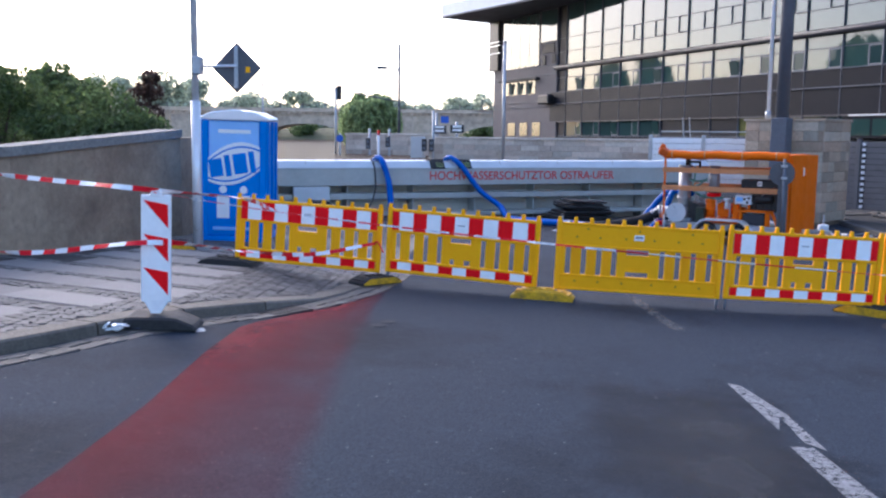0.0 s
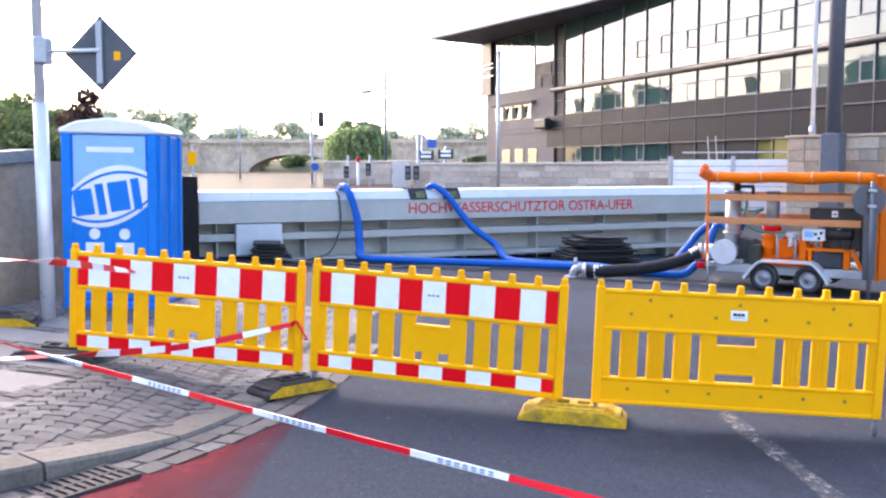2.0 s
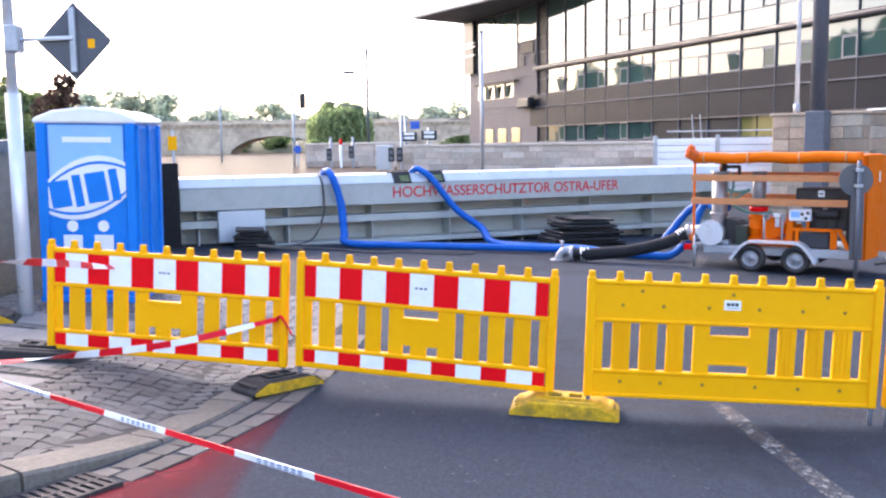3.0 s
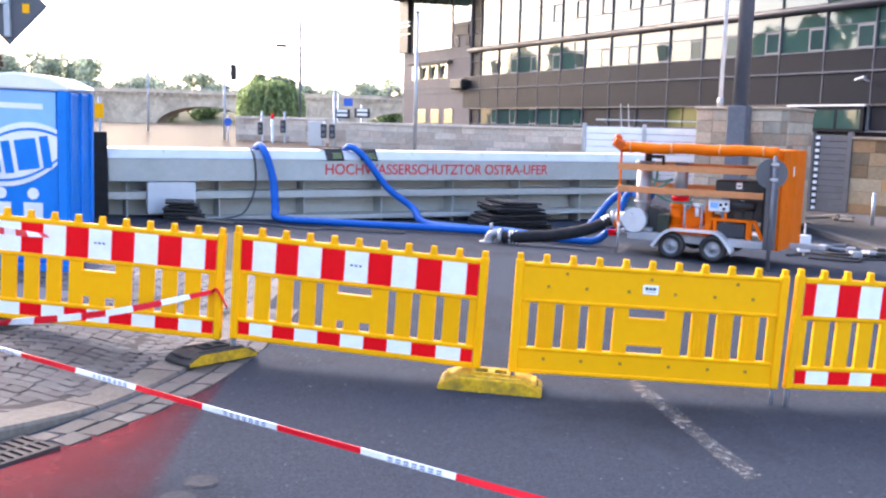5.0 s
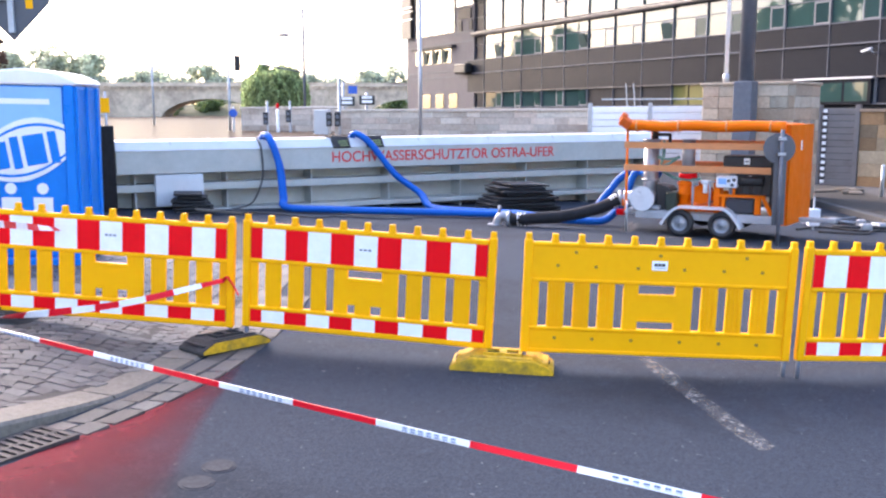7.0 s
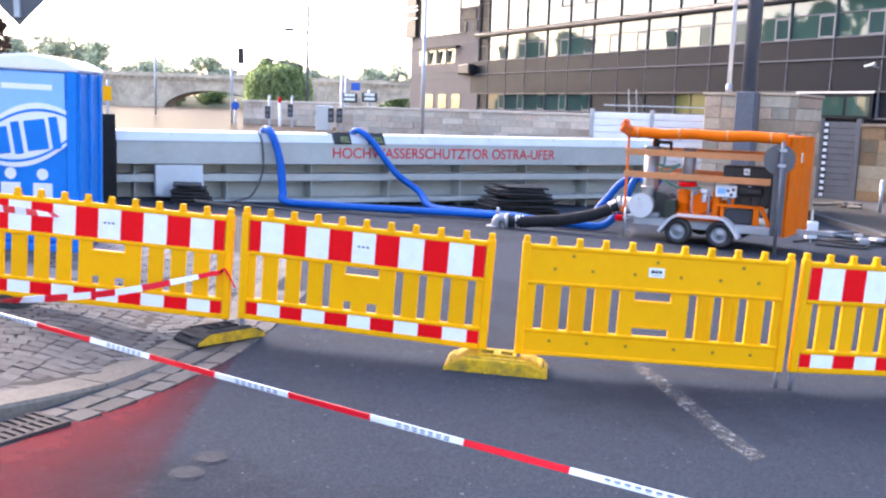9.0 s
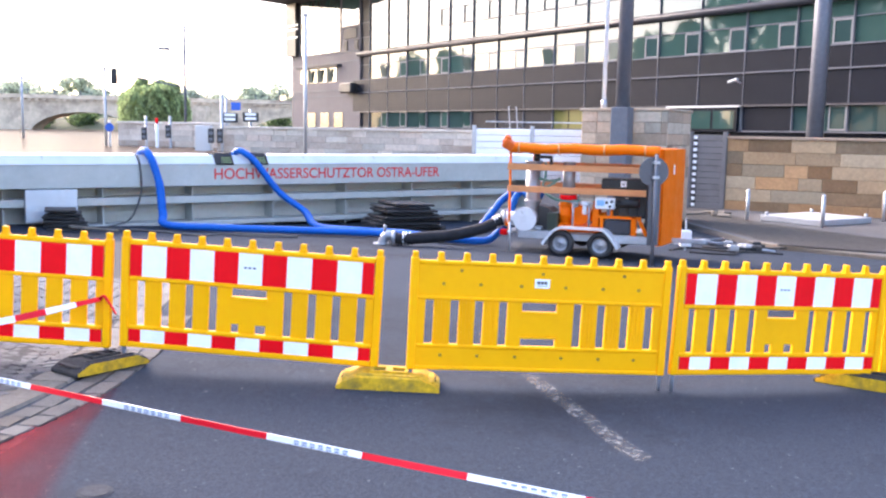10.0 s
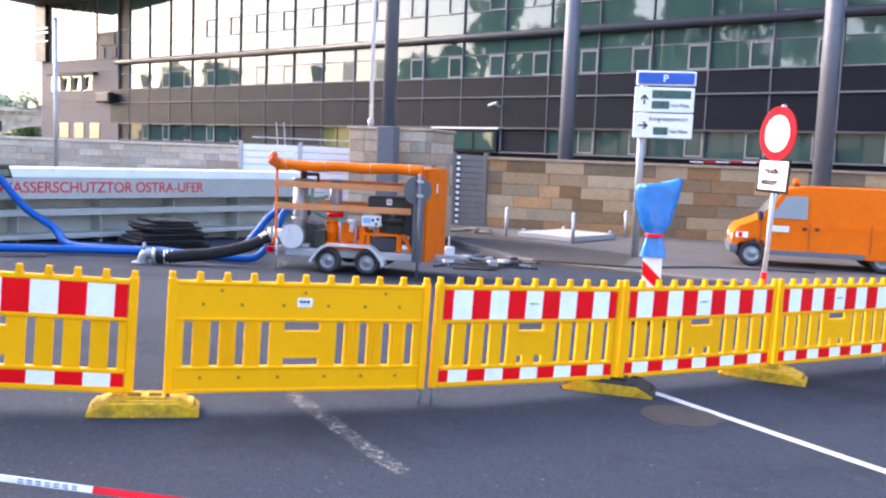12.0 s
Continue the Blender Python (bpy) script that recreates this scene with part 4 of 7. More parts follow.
# bed of the pavement
bm = bmesh.new()
rows = []
for k in range(0, 90):
    c, way, left = along(dist[-1] * k / 89)
    wx = -11.2 + (c.y) * (4.25 / 12.2) if c.y < 12.2 else -6.95 + (c.y - 12.2) * 0.32
    if c.y > 16:
        wx = -5.73 - (c.y - 16) * 0.09
    row = []
    for j in range(13):
        t = j / 12
        x, y = (c.x + left.x * 0.1) * (1 - t) + (wx + 0.03) * t, c.y + left.y * 0.1 * (1 - t)
        row.append(bm.verts.new((x, y, slope(x, y) + rise(x, y) - 0.011)))
    rows.append(row)
for a, b in zip(rows, rows[1:]):
    for j in range(12):
        bm.faces.new((a[j], a[j + 1], b[j + 1], b[j])).smooth = True
pavement = solid("pavement", bm, M_JOINT, "pavement of granite slabs and small setts", "pavement", kind="structure")

# kerb stones, one by one
kerb = thing("kerb", Matrix.Identity(4), "worn granite kerb dropping to the road", "kerb", kind="structure")
s = 0.0
while s < dist[-1] - 1.0:
    L = 0.98
    bm = bmesh.new()
    pr = []
    for k in range(5):
        c, way, left = along(s + L * k / 4)
        up = rise(c.x + left.x * 0.12, c.y + left.y * 0.12)
        w = 0.3
        z = slope(c.x, c.y)
        ring = [c + Vector((0, 0, z - 0.1)), c + left * 0.015 + Vector((0, 0, z + up - 0.02)), c + left * 0.035 + Vector((0, 0, z + up)), c + left * w + Vector((0, 0, z + up + 0.004)), c + left * w + Vector((0, 0, z - 0.1))]
        pr.append([bm.verts.new(p) for p in ring])
    for a, b in zip(pr, pr[1:]):
        for j in range(5):
            bm.faces.new((a[j], a[(j + 1) % 5], b[(j + 1) % 5], b[j]))
    bm.faces.new(pr[0][::-1])
    bm.faces.new(pr[-1])
    part("kerb_stone", bm, M_KERB, kerb)
    s += 1.0

# gutter setts beside the kerb, two rows
rnd = random.Random(11)
gutter = thing("gutter", Matrix.Identity(4), "gutter of pale rough granite setts beside the kerb", "gutter", kind="structure")
sett = []
for k in range(5):
    bm = bx(-0.5, 0.5, -0.5, 0.5, -0.06, 0.0)
    for v in bm.verts:
        v.co.x += rnd.uniform(-0.05, 0.05)
        v.co.y += rnd.uniform(-0.05, 0.05)
        if v.co.z > -0.01:
            v.co.x *= 0.93
            v.co.y *= 0.93
            v.co.z += rnd.uniform(-0.006, 0.004)
    sett.append(mesh_of("sett", bm, M_GUTTER))
s = 3.0
while s < dist[-1] - 6:
    w = rnd.uniform(0.18, 0.34)
    for row in range(2):
        c, way, left = along(s + w / 2 + row * 0.07)
        p = c - left * (0.1 + 0.16 * row)
        skip = 9.36 < p.y < 9.88 and p.x > -3.2
        if not skip:
            piece("sett", sett[rnd.randrange(5)], gutter, pose(p.x, p.y, slope(p.x, p.y) + 0.012, 0, 0, math.degrees(math.atan2(way.y, way.x)) + rnd.uniform(-3, 3)) @ Matrix.Diagonal((w * 0.97, 0.155, 1, 1)))
    s += w

# drain grate in the gutter
c, way, left = along([d for d, p in zip(dist, line) if p.y > 9.68][0])
grate = thing("drain_grate", pose(c.x - left.x * 0.17, c.y - left.y * 0.17, slope(c.x, c.y) + 0.008, 0, 0, math.degrees(math.atan2(way.y, way.x))), "rusty iron drain grate in the gutter", "drain", kind="structure")
M_IRON = paint("rusty_iron", (0.042, 0.034, 0.031), 0.8, 0.0, grain=0.35, scale=30, stain=0.5, stain_scale=6, stain_color=(0.02, 0.016, 0.015), bump=0.3)
# flat black slab stands in for the shaded hollow under the bars
part("pit", bx(-0.28, 0.28, -0.15, 0.15, -0.02, -0.008), M_SEAL, grate)
for y in (-0.16, -0.015, 0.13):
    part("frame_bar", bx(-0.3, 0.3, y, y + 0.03, -0.03, 0.006, 0.004), M_IRON, grate)
for k in range(11):
    x = -0.29 + 0.055 * k
    part("bar", bx(x, x + 0.03, -0.15, 0.15, -0.03, 0.004), M_IRON, grate)

# granite slab rows with strips of setts between them
SLAB_A = math.degrees(math.atan2(-0.266, 0.964))
u = Vector((0.964, -0.266, 0))
v = Vector((0.266, 0.964, 0))
slab_bands = []
for i in range(-6, 4):
    y_end = 11.56 + 0.79 * i
    x_end = -3.52 - 0.02 * i if i >= -2 else -3.5 - 0.55 * (-2 - i)
    xx = 0.0
    L = 0.0
    for n in range(5):
        w = rnd.choice((0.9, 1.1, 1.25))
        cx, cy = x_end - u.x * (L + w / 2), y_end - u.y * (L + w / 2) - v.y * 0.27
        wall_x = -11.2 + cy * (4.25 / 12.2) if cy < 12.2 else -6.95 + (cy - 12.2) * 0.32
        L += w
        if cx - w / 2 < wall_x + 0.15:
            break
        sl = (slope(cx + 0.5, cy) + rise(cx + 0.5, cy) - slope(cx - 0.5, cy) - rise(cx - 0.5, cy))
        bm = bx(-w / 2 + 0.008, w / 2 - 0.008, -0.265, 0.265, -0.04, 0.0)
        bmesh.ops.bevel(bm, geom=[e for e in bm.edges if all(q.co.z > -0.001 for q in e.verts)], offset=0.008, segments=1, affect="EDGES")
        ob = part("slab", bm, M_GRANITE, pavement)
        ob.matrix_basis = pose(cx, cy, slope(cx, cy) + rise(cx, cy) + 0.002, -0.9, math.degrees(math.atan(-sl)), SLAB_A)
    slab_bands.append((x_end, y_end))


def in_slab(x, y):
    for xe, ye in slab_bands:
        d = (x - xe) * u.x + (y - ye) * u.y
        e = (x - xe) * v.x + (y - ye) * v.y
        if d < 0.02 and -0.56 < e < 0.03:
            return True
    return False


# small setts in arcs
cob = []
for k in range(6):
    bm = bx(-0.5, 0.5, -0.5, 0.5, -0.05, 0.0)
    for q in bm.verts:
        q.co.x += rnd.uniform(-0.07, 0.07)
        q.co.y += rnd.uniform(-0.07, 0.07)
        if q.co.z > -0.01:
            q.co.x *= 0.95
            q.co.y *= 0.95
        else:
            q.co.z = -0.05
    cob.append(mesh_of("sett", bm, M_SETT))
spots = []
step = 0.122
for fan in range(-6, 8):
    fx, fy = -2.9 + fan * 1.0, 0
    for r in range(0, 140):
        y0 = 5.5 + r * step
        for k in range(-4, 4):
            t = (k + 0.5) / 4
            x = fx + 0.5 * t
            y = y0 + 0.2 * math.cos(t * 1.5) + rnd.uniform(-0.006, 0.006)
            if y > 16.5 or y < 6:
                continue
            near = min(range(0, len(line), 2), key=lambda i: (line[i].x - x) ** 2 + (line[i].y - y) ** 2)
            way = (line[min(near + 1, len(line) - 1)] - line[near - 1]).normalized()
            side = (Vector((x, y, 0)) - line[near]).dot(Vector((-way.y, way.x, 0)))
            wall_x = -11.2 + y * (4.25 / 12.2) if y < 12.2 else -6.95 + (y - 12.2) * 0.32
            if side < 0.3 or x < wall_x + 0.05 or in_slab(x, y):
                continue
            spots.append((x, y, math.degrees(math.atan(-0.6 * math.sin(t * 1.5)))))
def laid(x, y):
    """A place on the pavement, tilted with its fall."""
    top = lambda p, q: slope(p, q) + rise(p, q)
    gx, gy = (top(x + 0.05, y) - top(x - 0.05, y)) / 0.1, (top(x, y + 0.05) - top(x, y - 0.05)) / 0.1
    return pose(x, y, top(x, y), math.degrees(math.atan(gy)), -math.degrees(math.atan(gx)), 0)


spots.sort(key=lambda p: (p[0] + 2.6) ** 2 + (p[1] - 10.8) ** 2)
for x, y, a in spots[:290]:
    piece("sett", cob[rnd.randrange(6)], pavement, laid(x, y) @ pose(0, 0, rnd.uniform(-0.003, 0.003), rnd.uniform(-2, 2), rnd.uniform(-2, 2), a + rnd.uniform(-5, 5)) @ Matrix.Diagonal((rnd.uniform(0.116, 0.125) / math.cos(radians(a)), rnd.uniform(0.116, 0.125) * math.cos(radians(a)), 1, 1)))
verts, faces = [], []
for x, y, a in spots[290:]:
    turn = radians(a + rnd.uniform(-5, 5))
    ca, sa, lean = math.cos(turn), math.sin(turn), math.cos(radians(a))
    proud = rnd.uniform(-0.003, 0.003)
    o = len(verts)
    for zz, h in ((-0.05, 0.06), (0.0, 0.0565)):
        for sx, sy in ((-1, -1), (1, -1), (1, 1), (-1, 1)):
            px, py = h / lean * (sx + rnd.uniform(-0.12, 0.12)), h * lean * (sy + rnd.uniform(-0.12, 0.12))
            wx, wy = x + px * ca - py * sa, y + px * sa + py * ca
            verts.append((wx, wy, slope(wx, wy) + rise(wx, wy) + proud + rnd.uniform(-0.0015, 0.0015) + zz))
    faces += [(o + 4, o + 5, o + 6, o + 7), (o, o + 1, o + 5, o + 4), (o + 1, o + 2, o + 6, o + 5), (o + 2, o + 3, o + 7, o + 6), (o + 3, o, o + 4, o + 7)]
M_SETTS = paint("sett_field", (0.1, 0.094, 0.09), 0.75, grain=0.25, scale=50, stain=0.3, stain_scale=6, bump=0.4)
t = M_SETTS.node_tree
isle = t.nodes.new("ShaderNodeNewGeometry")
hue = t.nodes.new("ShaderNodeHueSaturation")
rng = t.nodes.new("ShaderNodeMapRange")
rng.inputs["To Min"].default_value, rng.inputs["To Max"].default_value = 0.7, 1.3
t.links.new(isle.outputs["Random Per Island"], rng.inputs["Value"])
t.links.new(rng.outputs["Result"], hue.inputs["Value"])
p = t.nodes["Principled BSDF"]
t.links.new(p.inputs["Base Color"].links[0].from_socket, hue.inputs["Color"])
t.links.new(hue.outputs["Color"], p.inputs["Base Color"])
data = bpy.data.meshes.new("setts")
data.from_pydata(verts, [], faces)
data.materials.append(M_SETTS)
ob = new("setts", data)
ob.parent = pavement
tagged(ob, kind="stuff")

# manhole covers in the road
M_CAST = paint("grey_cast_cover", (0.021, 0.024, 0.032), 0.9, grain=0.3, scale=40, stain=0.4, stain_scale=12, bump=0.5, bump_scale=60)
for x, y, r, lab in ((-1.3, 9.4, 0.09, "small round iron cover set in the asphalt"), (-1.36, 9.17, 0.09, "small round iron cover set in the asphalt"), (4.55, 10.75, 0.34, "large round iron manhole cover in the asphalt")):
    mh = thing("manhole_cover", pose(x, y, slope(x, y), 0.9, 1.8, 0), lab, "manhole cover", kind="structure")
    bm = bmesh.new()
    rod(bm, (0, 0, -0.02), (0, 0, 0.006), r, seg=24)
    part("ring", bm, M_CAST if r < 0.2 else M_IRON, mh)
    bm = bmesh.new()
    rod(bm, (0, 0, 0.0), (0, 0, 0.01), r * 0.84, seg=24)
    part("lid", bm, M_CAST if r < 0.2 else M_IRON, mh)
for x, y, r in ((-3.05, 8.45, 0.14), (-2.98, 8.4, 0.08)):
    bm = bmesh.new()
    vs = [bm.verts.new((x + r * rnd.uniform(0.8, 1.2) * math.cos(k * 0.7), y + 0.6 * r * rnd.uniform(0.8, 1.2) * math.sin(k * 0.7), slope(x, y) + 0.006)) for k in range(9)]
    bm.faces.new(vs)
    solid("paint_splash", bm, M_LINE, "white paint splash on the asphalt", "paint mark", kind="structure")

# ---- warning beacon ----
beacon = thing("warning_beacon", pose(-3.4, 8.46, slope(-3.4, 8.46), 0, 1.5, 8), "white warning beacon with red slanted stripes", "beacon")
part("board", bx(-0.14, 0.14, -0.02, 0.02, 0.25, 1.27, 0.012, 2), M_WHITE, beacon)
for z in (0.36, 0.68, 1.0):
    bm = bmesh.new()
    top = min(z + 0.22, 1.24)
    prism(bm, [(-0.115, top), (0.115, top - 0.26), (0.115, top - 0.04)], "y", -0.023, -0.019)
    part("red_stripe", bm, M_RED, beacon)
bm = bmesh.new()
prism(bm, [(-0.12, 0.27), (0.12, 0.27), (0.04, 0.14), (-0.04, 0.14)], "y", -0.018, 0.018)
part("neck", bm, M_WHITE, beacon)
bm = bmesh.new()
prism(bm, [(-0.42, 0), (0.42, 0), (0.4, 0.06), (0.22, 0.13), (-0.22, 0.13), (-0.4, 0.06)], "y", -0.2, 0.2)
soften(bm, 0.02)
part("foot", bm, M_RUBBER, beacon, "black recycled rubber foot")
part("cap", bx(-0.05, 0.05, -0.03, 0.03, 1.25, 1.32, 0.012), M_WHITE, beacon)


# ---- barrier tape: red and white lengths ----
def tape(pts, label, first=0.0, width=0.075, lap=0.5, steps=16, twist=1.2, start=0.0, printed=False):
    tp = thing("barrier_tape", Matrix.Identity(4), label, "barrier tape", "tapes across the road")
    run = glide(pts, steps)
    d = [0.0]
    for a, b in zip(run, run[1:]):
        d.append(d[-1] + (b - a).length)

    def at(s):
        i = max(k for k in range(len(d) - 1) if d[k] <= s + 1e-9)
        f = min(1, (s - d[i]) / max(1e-6, d[i + 1] - d[i]))
        way = (run[i + 1] - run[i]).normalized()
        return run[i].lerp(run[i + 1], f), way

    s, red = start, first > 0.5
    while s < d[-1] - 0.02:
        e = min(s + lap, d[-1] - 0.001)
        bm = bmesh.new()
        prev = None
        n = 9
        for k in range(n):
            q = max(0.0, s + (e - s) * k / (n - 1))
            c, way = at(q)
            side = way.cross(Vector((0, 0, 1))).normalized()
            up = side.cross(way)
            ang = 0.5 + twist * math.sin(q * 1.3) + 0.4 * math.sin(q * 4.1)
            o = (up * math.cos(ang) + side * math.sin(ang)) * width / 2
            th = (side * math.cos(ang) - up * math.sin(ang)) * 0.0015
            ring = [bm.verts.new(c + o + th), bm.verts.new(c - o + th), bm.verts.new(c - o - th), bm.verts.new(c + o - th)]
            if prev:
                for j in range(4):
                    bm.faces.new((prev[j], prev[(j + 1) % 4], ring[(j + 1) % 4], ring[j]))
            else:
                bm.faces.new(ring[::-1])
            prev = ring
        bm.faces.new(prev)
        length = part("red_length" if red else "white_length", bm, M_TAPE_R if red else M_TAPE_W, tp)
        if printed and not red and s > 0:
            bm = bmesh.new()
            for k in range(7):
                q = s + lap * (0.3 + 0.085 * k)
                c, way = at(min(q, d[-1] - 0.03))
                for h in (-0.0027, 0.0027):
                    m = Matrix.Translation(c) @ way.to_track_quat("X", "Z").to_matrix().to_4x4()
                    box(bm, 0, lap * 0.05, -0.003, 0.003, h - 0.0016, h + 0.0016, m)
            part("print", bm, M_SIGNINK, length, "small blue-grey printed marks")
        s, red = s + lap, not red
    return tp


M_PRINT = paint("black_sign_print", (0.012, 0.012, 0.014), 0.9, grain=0.05)
M_PRINT.node_tree.nodes["Principled BSDF"].inputs["Specular IOR Level"].default_value = 0.1
M_SHEET = paint("dark_plastic_sheet", (0.02, 0.024, 0.06), 0.4, grain=0.3, scale=20, bump=0.4, bump_scale=30)
M_SIGNINK = paint("tape_print", (0.2, 0.27, 0.4), 0.5, grain=0.1)
JT = Vector((-1.84, 12.16, 0.0))
BT = Vector((-3.38, 8.43, 1.29))
tape([(-7.6, 10.4, 1.5), (-5.6, 9.6, 1.36), BT, (-3.1, 10.4, 1.08), (-3.2, 12.25, 0.8), (-2.4, 12.23, 0.79), (-1.86, 12.14, 0.85)], "red and white tape from the beacon to the barrier top", 1, lap=0.25, width=0.05)
tape([(-7.4, 10.2, 0.62), (-5.3, 9.3, 0.55), (-3.38, 8.4, 0.8), (-3.1, 10.2, 0.5), (-2.6, 11.6, 0.3), (-1.86, 12.08, 0.4)], "red and white tape tied low round the beacon", 0, lap=0.22, width=0.05)
tape([BT + Vector((0, 0, -0.02)), (-2.0, 7.68, 1.17), (0.0, 6.42, 1.11), (2.0, 5.16, 1.1), (4.2, 3.8, 1.16), (6.0, 2.7, 1.22)], "red and white tape strung across the road", 1, lap=0.222, width=0.0125, twist=0.9, start=-0.174, printed=True)
bm = bmesh.new()
hose(bm, glide([(-1.86, 12.08, 0.4), (-1.83, 12.06, 0.43), (-1.79, 12.05, 0.38), (-1.74, 12.06, 0.28)], 5), 0.02, 6, 0.4)
solid("tape_knot", bm, M_TAPE_R, "knotted red end of barrier tape on the post", "barrier tape")

# crumpled tape and a torn sheet left at the foot of the beacon
heap = thing("tape_scraps", Matrix.Identity(4), "crumpled red and white tape with a dark torn sheet", "litter")
rnd = random.Random(61)
for name, mat, x, y, n, r in (("red_scrap", M_TAPE_R, -4.08, 8.24, 5, 0.11), ("white_scrap", M_TAPE_W, -3.68, 8.1, 4, 0.13), ("dark_sheet", M_SHEET, -3.6, 8.38, 7, 0.16)):
    for k in range(n):
        pts = []
        for j in range(4):
            px, py = x + rnd.uniform(-r, r), y + rnd.uniform(-r, r) * 0.7
            pts.append((px, py, slope(px, py) + 0.02 + rnd.uniform(0, 0.09)))
        bm = bmesh.new()
        hose(bm, glide(pts, 5), 0.035 if mat != M_SHEET else 0.05, 6, 0.25)
        part(name, bm, mat, heap)

# ---- lamp post with the back of a road sign ----
lamp = thing("lamp_post", pose(-5.03, 14.2, slope(-5.03, 14.2)), "grey steel lamp post carrying a turned road sign", "lamp post")
bm = bmesh.new()
rod(bm, (0, 0, 0), (0, 0, 2.4), 0.075, seg=16)
rod(bm, (0, 0, 2.4), (0, 0, 9), 0.055, 0.045, seg=16)
part("shaft", bm, M_GUARD, lamp)
bm = bmesh.new()
rod(bm, (0.05, 0, 2.93), (0.67, -0.02, 2.94), 0.022, seg=8)
part("arm", bm, M_GUARD, lamp)
part("clamp", bx(-0.02, 0.12, -0.09, 0.09, 2.8, 3.08, 0.02), M_STEEL, lamp)
bm = bmesh.new()
prism(bm, [(0.66, 2.52), (1.05, 2.91), (0.66, 3.3), (0.27, 2.91)], "y", 0.03, 0.045)
soften(bm, 0.004)
plate = part("sign_plate", bm, M_SIGNBACK, lamp, "grey back of a square sign set on its corner")
part("sign_bar", bx(0.63, 0.69, -0.02, 0.03, 2.6, 3.24, 0.006), M_STEEL, plate)
part("sticker", bx(0.8, 0.87, 0.024, 0.03, 2.84, 2.93), M_YELLOW, plate)

# ================= at the flood gate =================
def gate_point(s, out, z):
    """A place s metres along the gate, out metres before its face."""
    a = radians(GA)
    return Vector((-6.35 + s * math.cos(a) + out * math.sin(a), 22.67 + s * math.sin(a) - out * math.cos(a), z))


def road_z(p, lift):
    return Vector((p[0], p[1], slope(p[0], p[1]) + lift))


def long_hose(name, pts, r, material, label, rings=()):
    h = thing(name, Matrix.Identity(4), label, "hose", "pump hoses")
    bm = bmesh.new()
    hose(bm, glide(pts, 10), r, 12, 0.85, 0.02)
    part("tube", bm, material, h)
    for a, b in rings:
        bm = bmesh.new()
        rod(bm, a, b, r * 1.18, seg=14)
        part("coupling", bm, M_ALU, h, "metal hose coupling")
    return h


long_hose("blue_hose", [gate_point(2.98, -0.5, 0.95), gate_point(3.0, -0.2, 1.2), gate_point(3.02, 0.05, 1.27), gate_point(3.08, 0.28, 1.08), gate_point(3.18, 0.42, 0.6), road_z((-3.24, 23.55), 0.3), road_z((-3.12, 23.28), 0.1), road_z((-2.2, 23.08), 0.1), road_z((-1.1, 23.05), 0.1), road_z((0.3, 23.1), 0.1), road_z((1.5, 23.0), 0.1), road_z((2.3, 22.75), 0.1), (2.9, 22.7, -0.25), (3.23, 22.7, 0.09), (3.5, 22.7, 0.42), (3.75, 22.6, 0.62), (4.0, 22.45, 0.66)], 0.085, M_BLUEHOSE, "flat-laid bright blue discharge hose over the gate")
long_hose("blue_hose", [gate_point(5.0, -0.5, 0.95), gate_point(5.02, -0.2, 1.2), gate_point(5.06, 0.05, 1.27), gate_point(5.3, 0.25, 1.05), gate_point(5.75, 0.5, 0.4), gate_point(6.2, 0.8, 0.0), road_z((-0.2, 24.1), 0.12), road_z((0.5, 23.55), 0.1), road_z((1.5, 23.3), 0.1), road_z((2.2, 22.45), 0.1), road_z((2.8, 22.2), 0.09), (3.14, 22.2, -0.32), (3.38, 22.2, -0.11), (3.56, 22.2, 0.22), (3.7, 22.2, 0.57), (3.9, 22.15, 0.66)], 0.085, M_BLUEHOSE, "second blue discharge hose lying over the gate")
HS = [(1.28, 21.8, -0.25), (1.5, 21.72, -0.245), (1.78, 21.7, -0.225), (2.3, 21.7, -0.18), (2.83, 21.7, -0.07), (3.14, 21.68, 0.05), (3.32, 21.66, 0.14)]
suction = long_hose("suction_hose", HS, 0.132, M_SEAL, "thick black suction hose with wire rings", [((1.24, 21.81, -0.25), (1.3, 21.79, -0.249)), ((3.33, 21.66, 0.145), (3.4, 21.63, 0.17))])
for x in (1.42, 1.47, 1.54):
    part("hose_clip", cyl((x, 21.74, -0.246), (x + 0.025, 21.735, -0.245), 0.128, 18), M_GUARD, suction)
for k in range(3):
    part("hose_clip", cyl((3.16 + 0.05 * k, 21.68, 0.06 + 0.026 * k), (3.185 + 0.05 * k, 21.68, 0.072 + 0.026 * k), 0.128, 18), M_GUARD, suction)
long_hose("grey_hose", [gate_point(2.85, -0.1, 1.21), gate_point(2.87, 0.16, 1.0), gate_point(2.88, 0.16, 0.4), gate_point(2.6, 0.3, -0.1), road_z((-4.2, 23.1), 0.03), road_z((-3.2, 22.6), 0.03), road_z((-2.4, 22.2), 0.03), road_z((-2.0, 22.5), 0.03), road_z((-1.0, 22.3), 0.03), road_z((-0.6, 22.6), 0.03), road_z((-1.8, 22.75), 0.03)], 0.022, M_PAVE, "thin grey hose trailing over the gate")
elbow = thing("suction_elbow", pose(1.14, 21.86, slope(1.14, 21.86), 0, 0, -12) @ Matrix.Diagonal((1.05, 1.05, 1.1, 1)), "cast metal pipe elbow on the hose end", "pipe elbow")
bm = bmesh.new()
hose(bm, glide([(-0.1, 0, 0.0), (-0.06, 0, 0.12), (0.02, 0, 0.16), (0.14, 0, 0.14)], 5), 0.085, 12)
part("bend", bm, M_ALU, elbow)
bm = bmesh.new()
